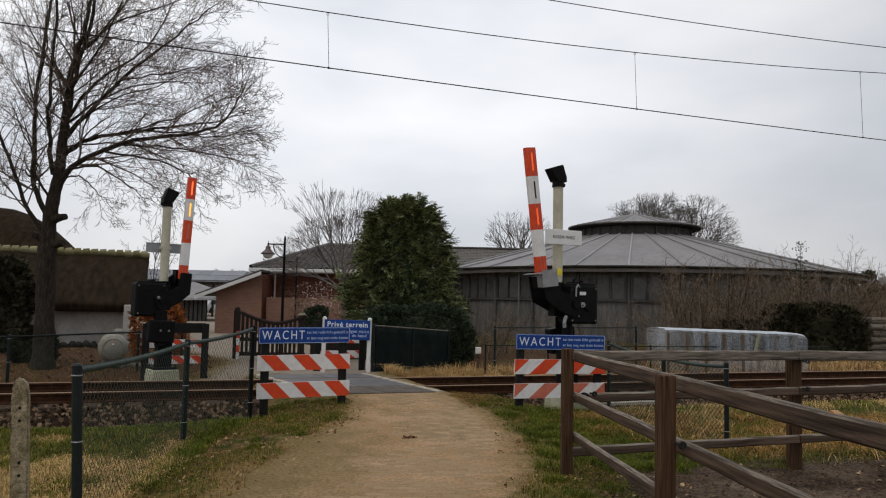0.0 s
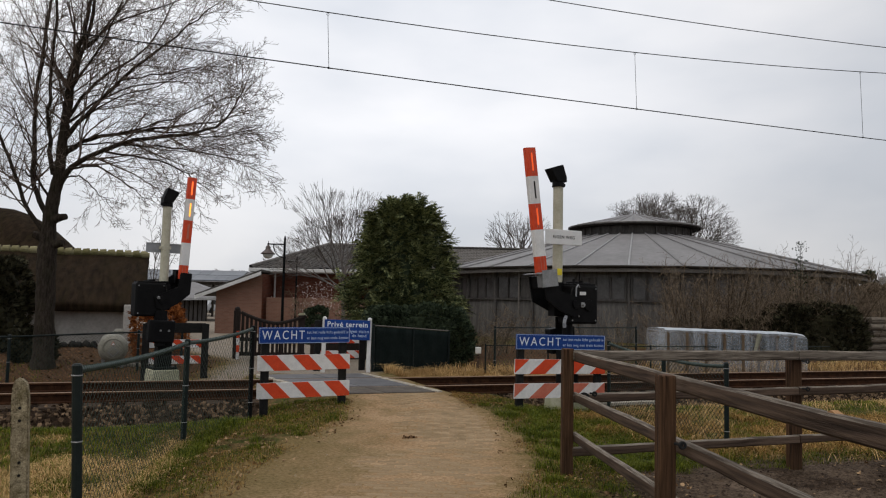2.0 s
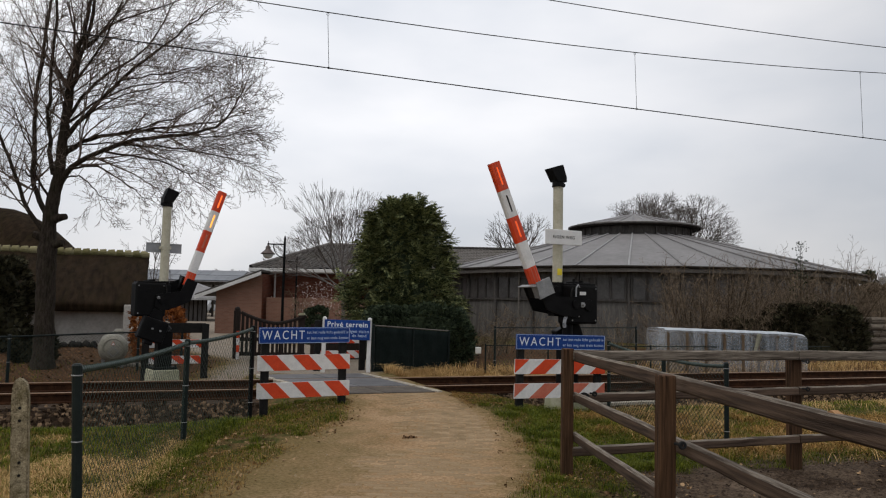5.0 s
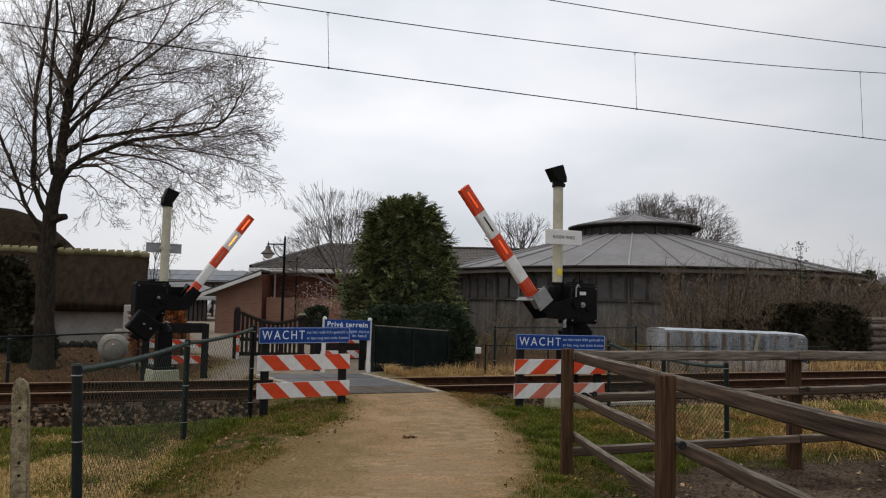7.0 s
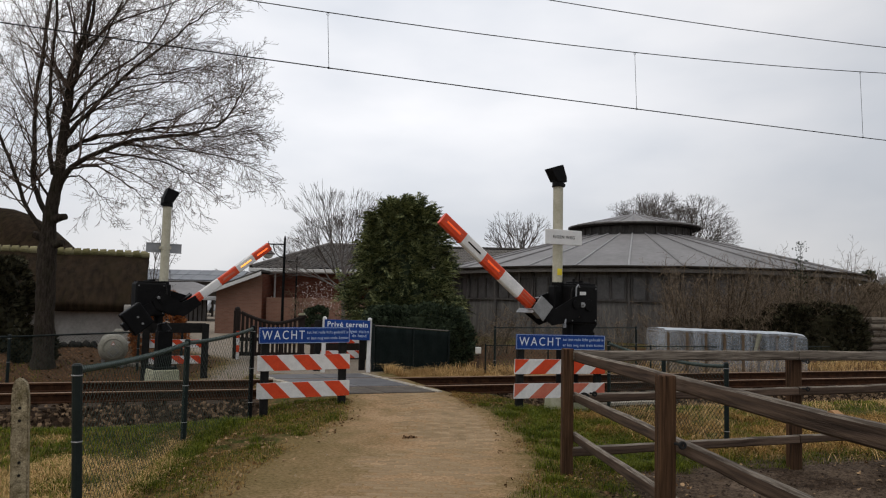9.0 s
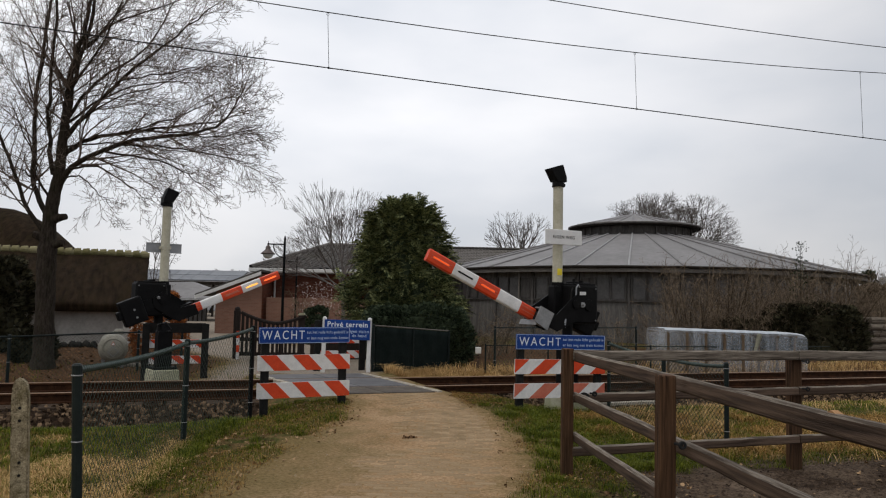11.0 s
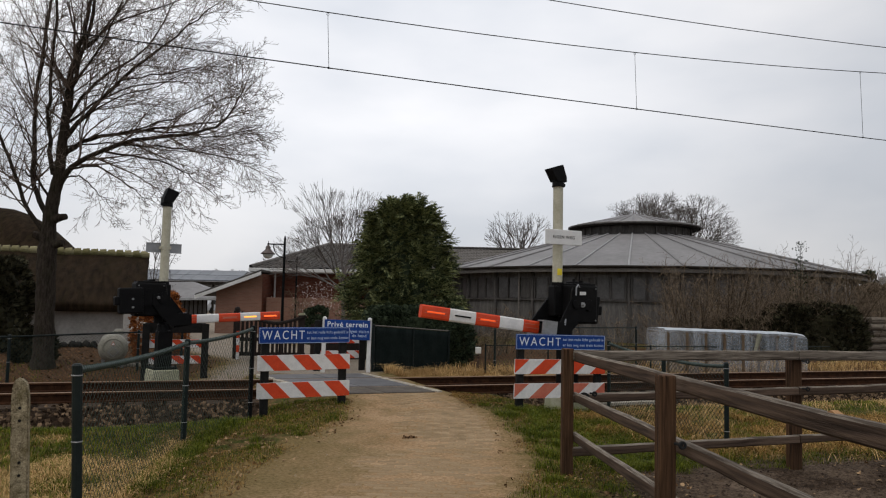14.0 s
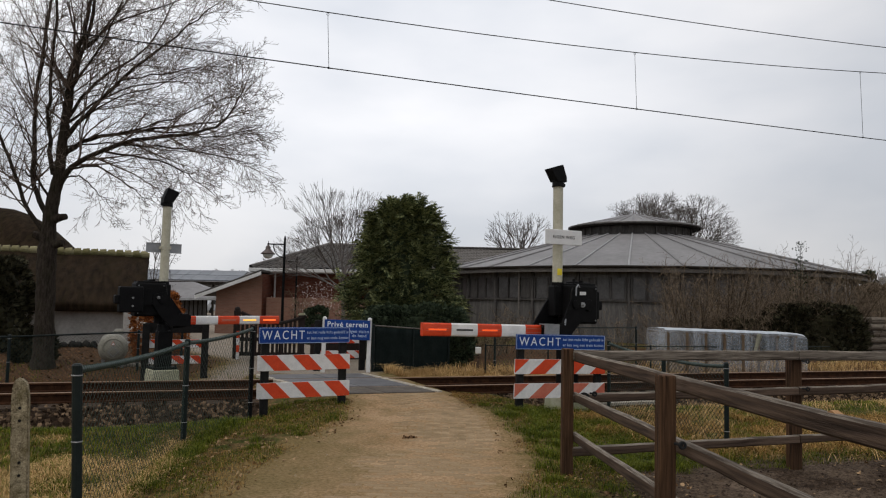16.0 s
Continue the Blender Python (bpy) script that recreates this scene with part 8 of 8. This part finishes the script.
def clinker_lane():
    rng = random.Random(6)
    bv, bf = brick_shape(0.204, 0.098)
    paving = tagged(raw("pavement", *brick_shape(0.204, 0.098), M_CLINKER, m=pose(-0.45, 7.9, height(-0.45, 7.9) + 0.002)), "worn dusty clinker brick paving sunk in dirt", "pavement", kind="structure")
    base = paving.matrix_basis.inverted()
    one, singles, vs, fs = paving.data, 0, [], []
    ys = [p[1] for p in LANE]
    for r in range(96):
        y0 = 3.2 + 0.106 * r
        cx = float(np.interp(y0, ys, [p[0] for p in LANE]))
        for c in range(-8, 9):
            x = cx + 0.212 * (c + 0.5 * (r % 2))
            y = y0 + 0.03 * (x - cx) + rng.gauss(0, 0.002)
            d = float(lane_distance(np.array([x]), np.array([y]))[0])
            if x * T_ACROSS.x + y * T_ACROSS.y - T_MID > -1.72 or d < 0.1:
                continue
            cover = noise.noise(Vector((x * 0.9, y * 0.7, 3.0))) + 0.5 * noise.noise(Vector((x * 3.1, y * 2.7, 7.0)))
            top = 0.0016 + 0.0055 * cover - 0.012 * max(0.0, 0.38 - d) - 0.016 * max(0.0, cx - 0.2 - x) + rng.uniform(-0.0015, 0.0015)
            if top < 0.0003:
                continue
            m = pose(x, y, height(x, y) + top, rng.gauss(0, 0.5), rng.gauss(0, 0.4), 1.7 + rng.gauss(0, 0.7))
            if 5.4 < y < 8.8 and singles < 300:
                ob = new("brick", one)
                ob.parent = paving
                ob.matrix_basis = base @ m
                singles += 1
            else:
                k = len(vs)
                vs += [tuple(m @ Vector(v)) for v in bv]
                fs += [tuple(i + k for i in f) for f in bf]
    rest = raw("bricks", vs, fs, M_CLINKER_REST, paving)
    rest.matrix_basis = base
    tagged(rest, kind="stuff")


clinker_lane()


# ---- movement ----
def swing(sx, piv_z, degrees_up):
    return pose(0, 0, piv_z, 0, -sx * degrees_up, 0)


def motions():
    right = [(0.0, 82.7), (3.2, 82.7), (3.5, 81.6), (4.0, 75.1), (4.5, 70.6), (5.5, 62.9), (6.5, 55.2), (7.0, 51.8), (7.5, 48.4), (8.0, 45.1), (8.5, 42.0), (9.0, 38.6), (10.2, 30.6),
             (11.5, 22.0), (12.0, 18.8), (12.5, 15.7), (13.0, 12.7), (13.5, 9.7), (14.0, 6.7), (14.5, 4.6), (15.0, 2.4), (15.5, 0.8), (16.0, 0.7)]
    left = [(0.0, 87.1), (3.3, 87.1), (3.5, 86.5), (4.0, 80.4), (4.5, 76.0), (5.5, 67.4), (6.5, 58.8), (7.0, 54.1), (7.5, 50.0), (8.0, 45.6), (8.5, 41.4), (9.0, 37.3), (10.2, 28.2),
            (11.5, 19.2), (12.0, 15.8), (12.5, 12.5), (13.0, 9.0), (13.5, 5.7), (14.0, 2.7), (14.5, 0.9), (15.0, 0.5), (16.0, 0.5)]
    walk(ARM_R, [(t, swing(-1, 1.625, a)) for t, a in right])
    walk(ARM_L, [(t, swing(1, 1.554, a)) for t, a in left])


motions()
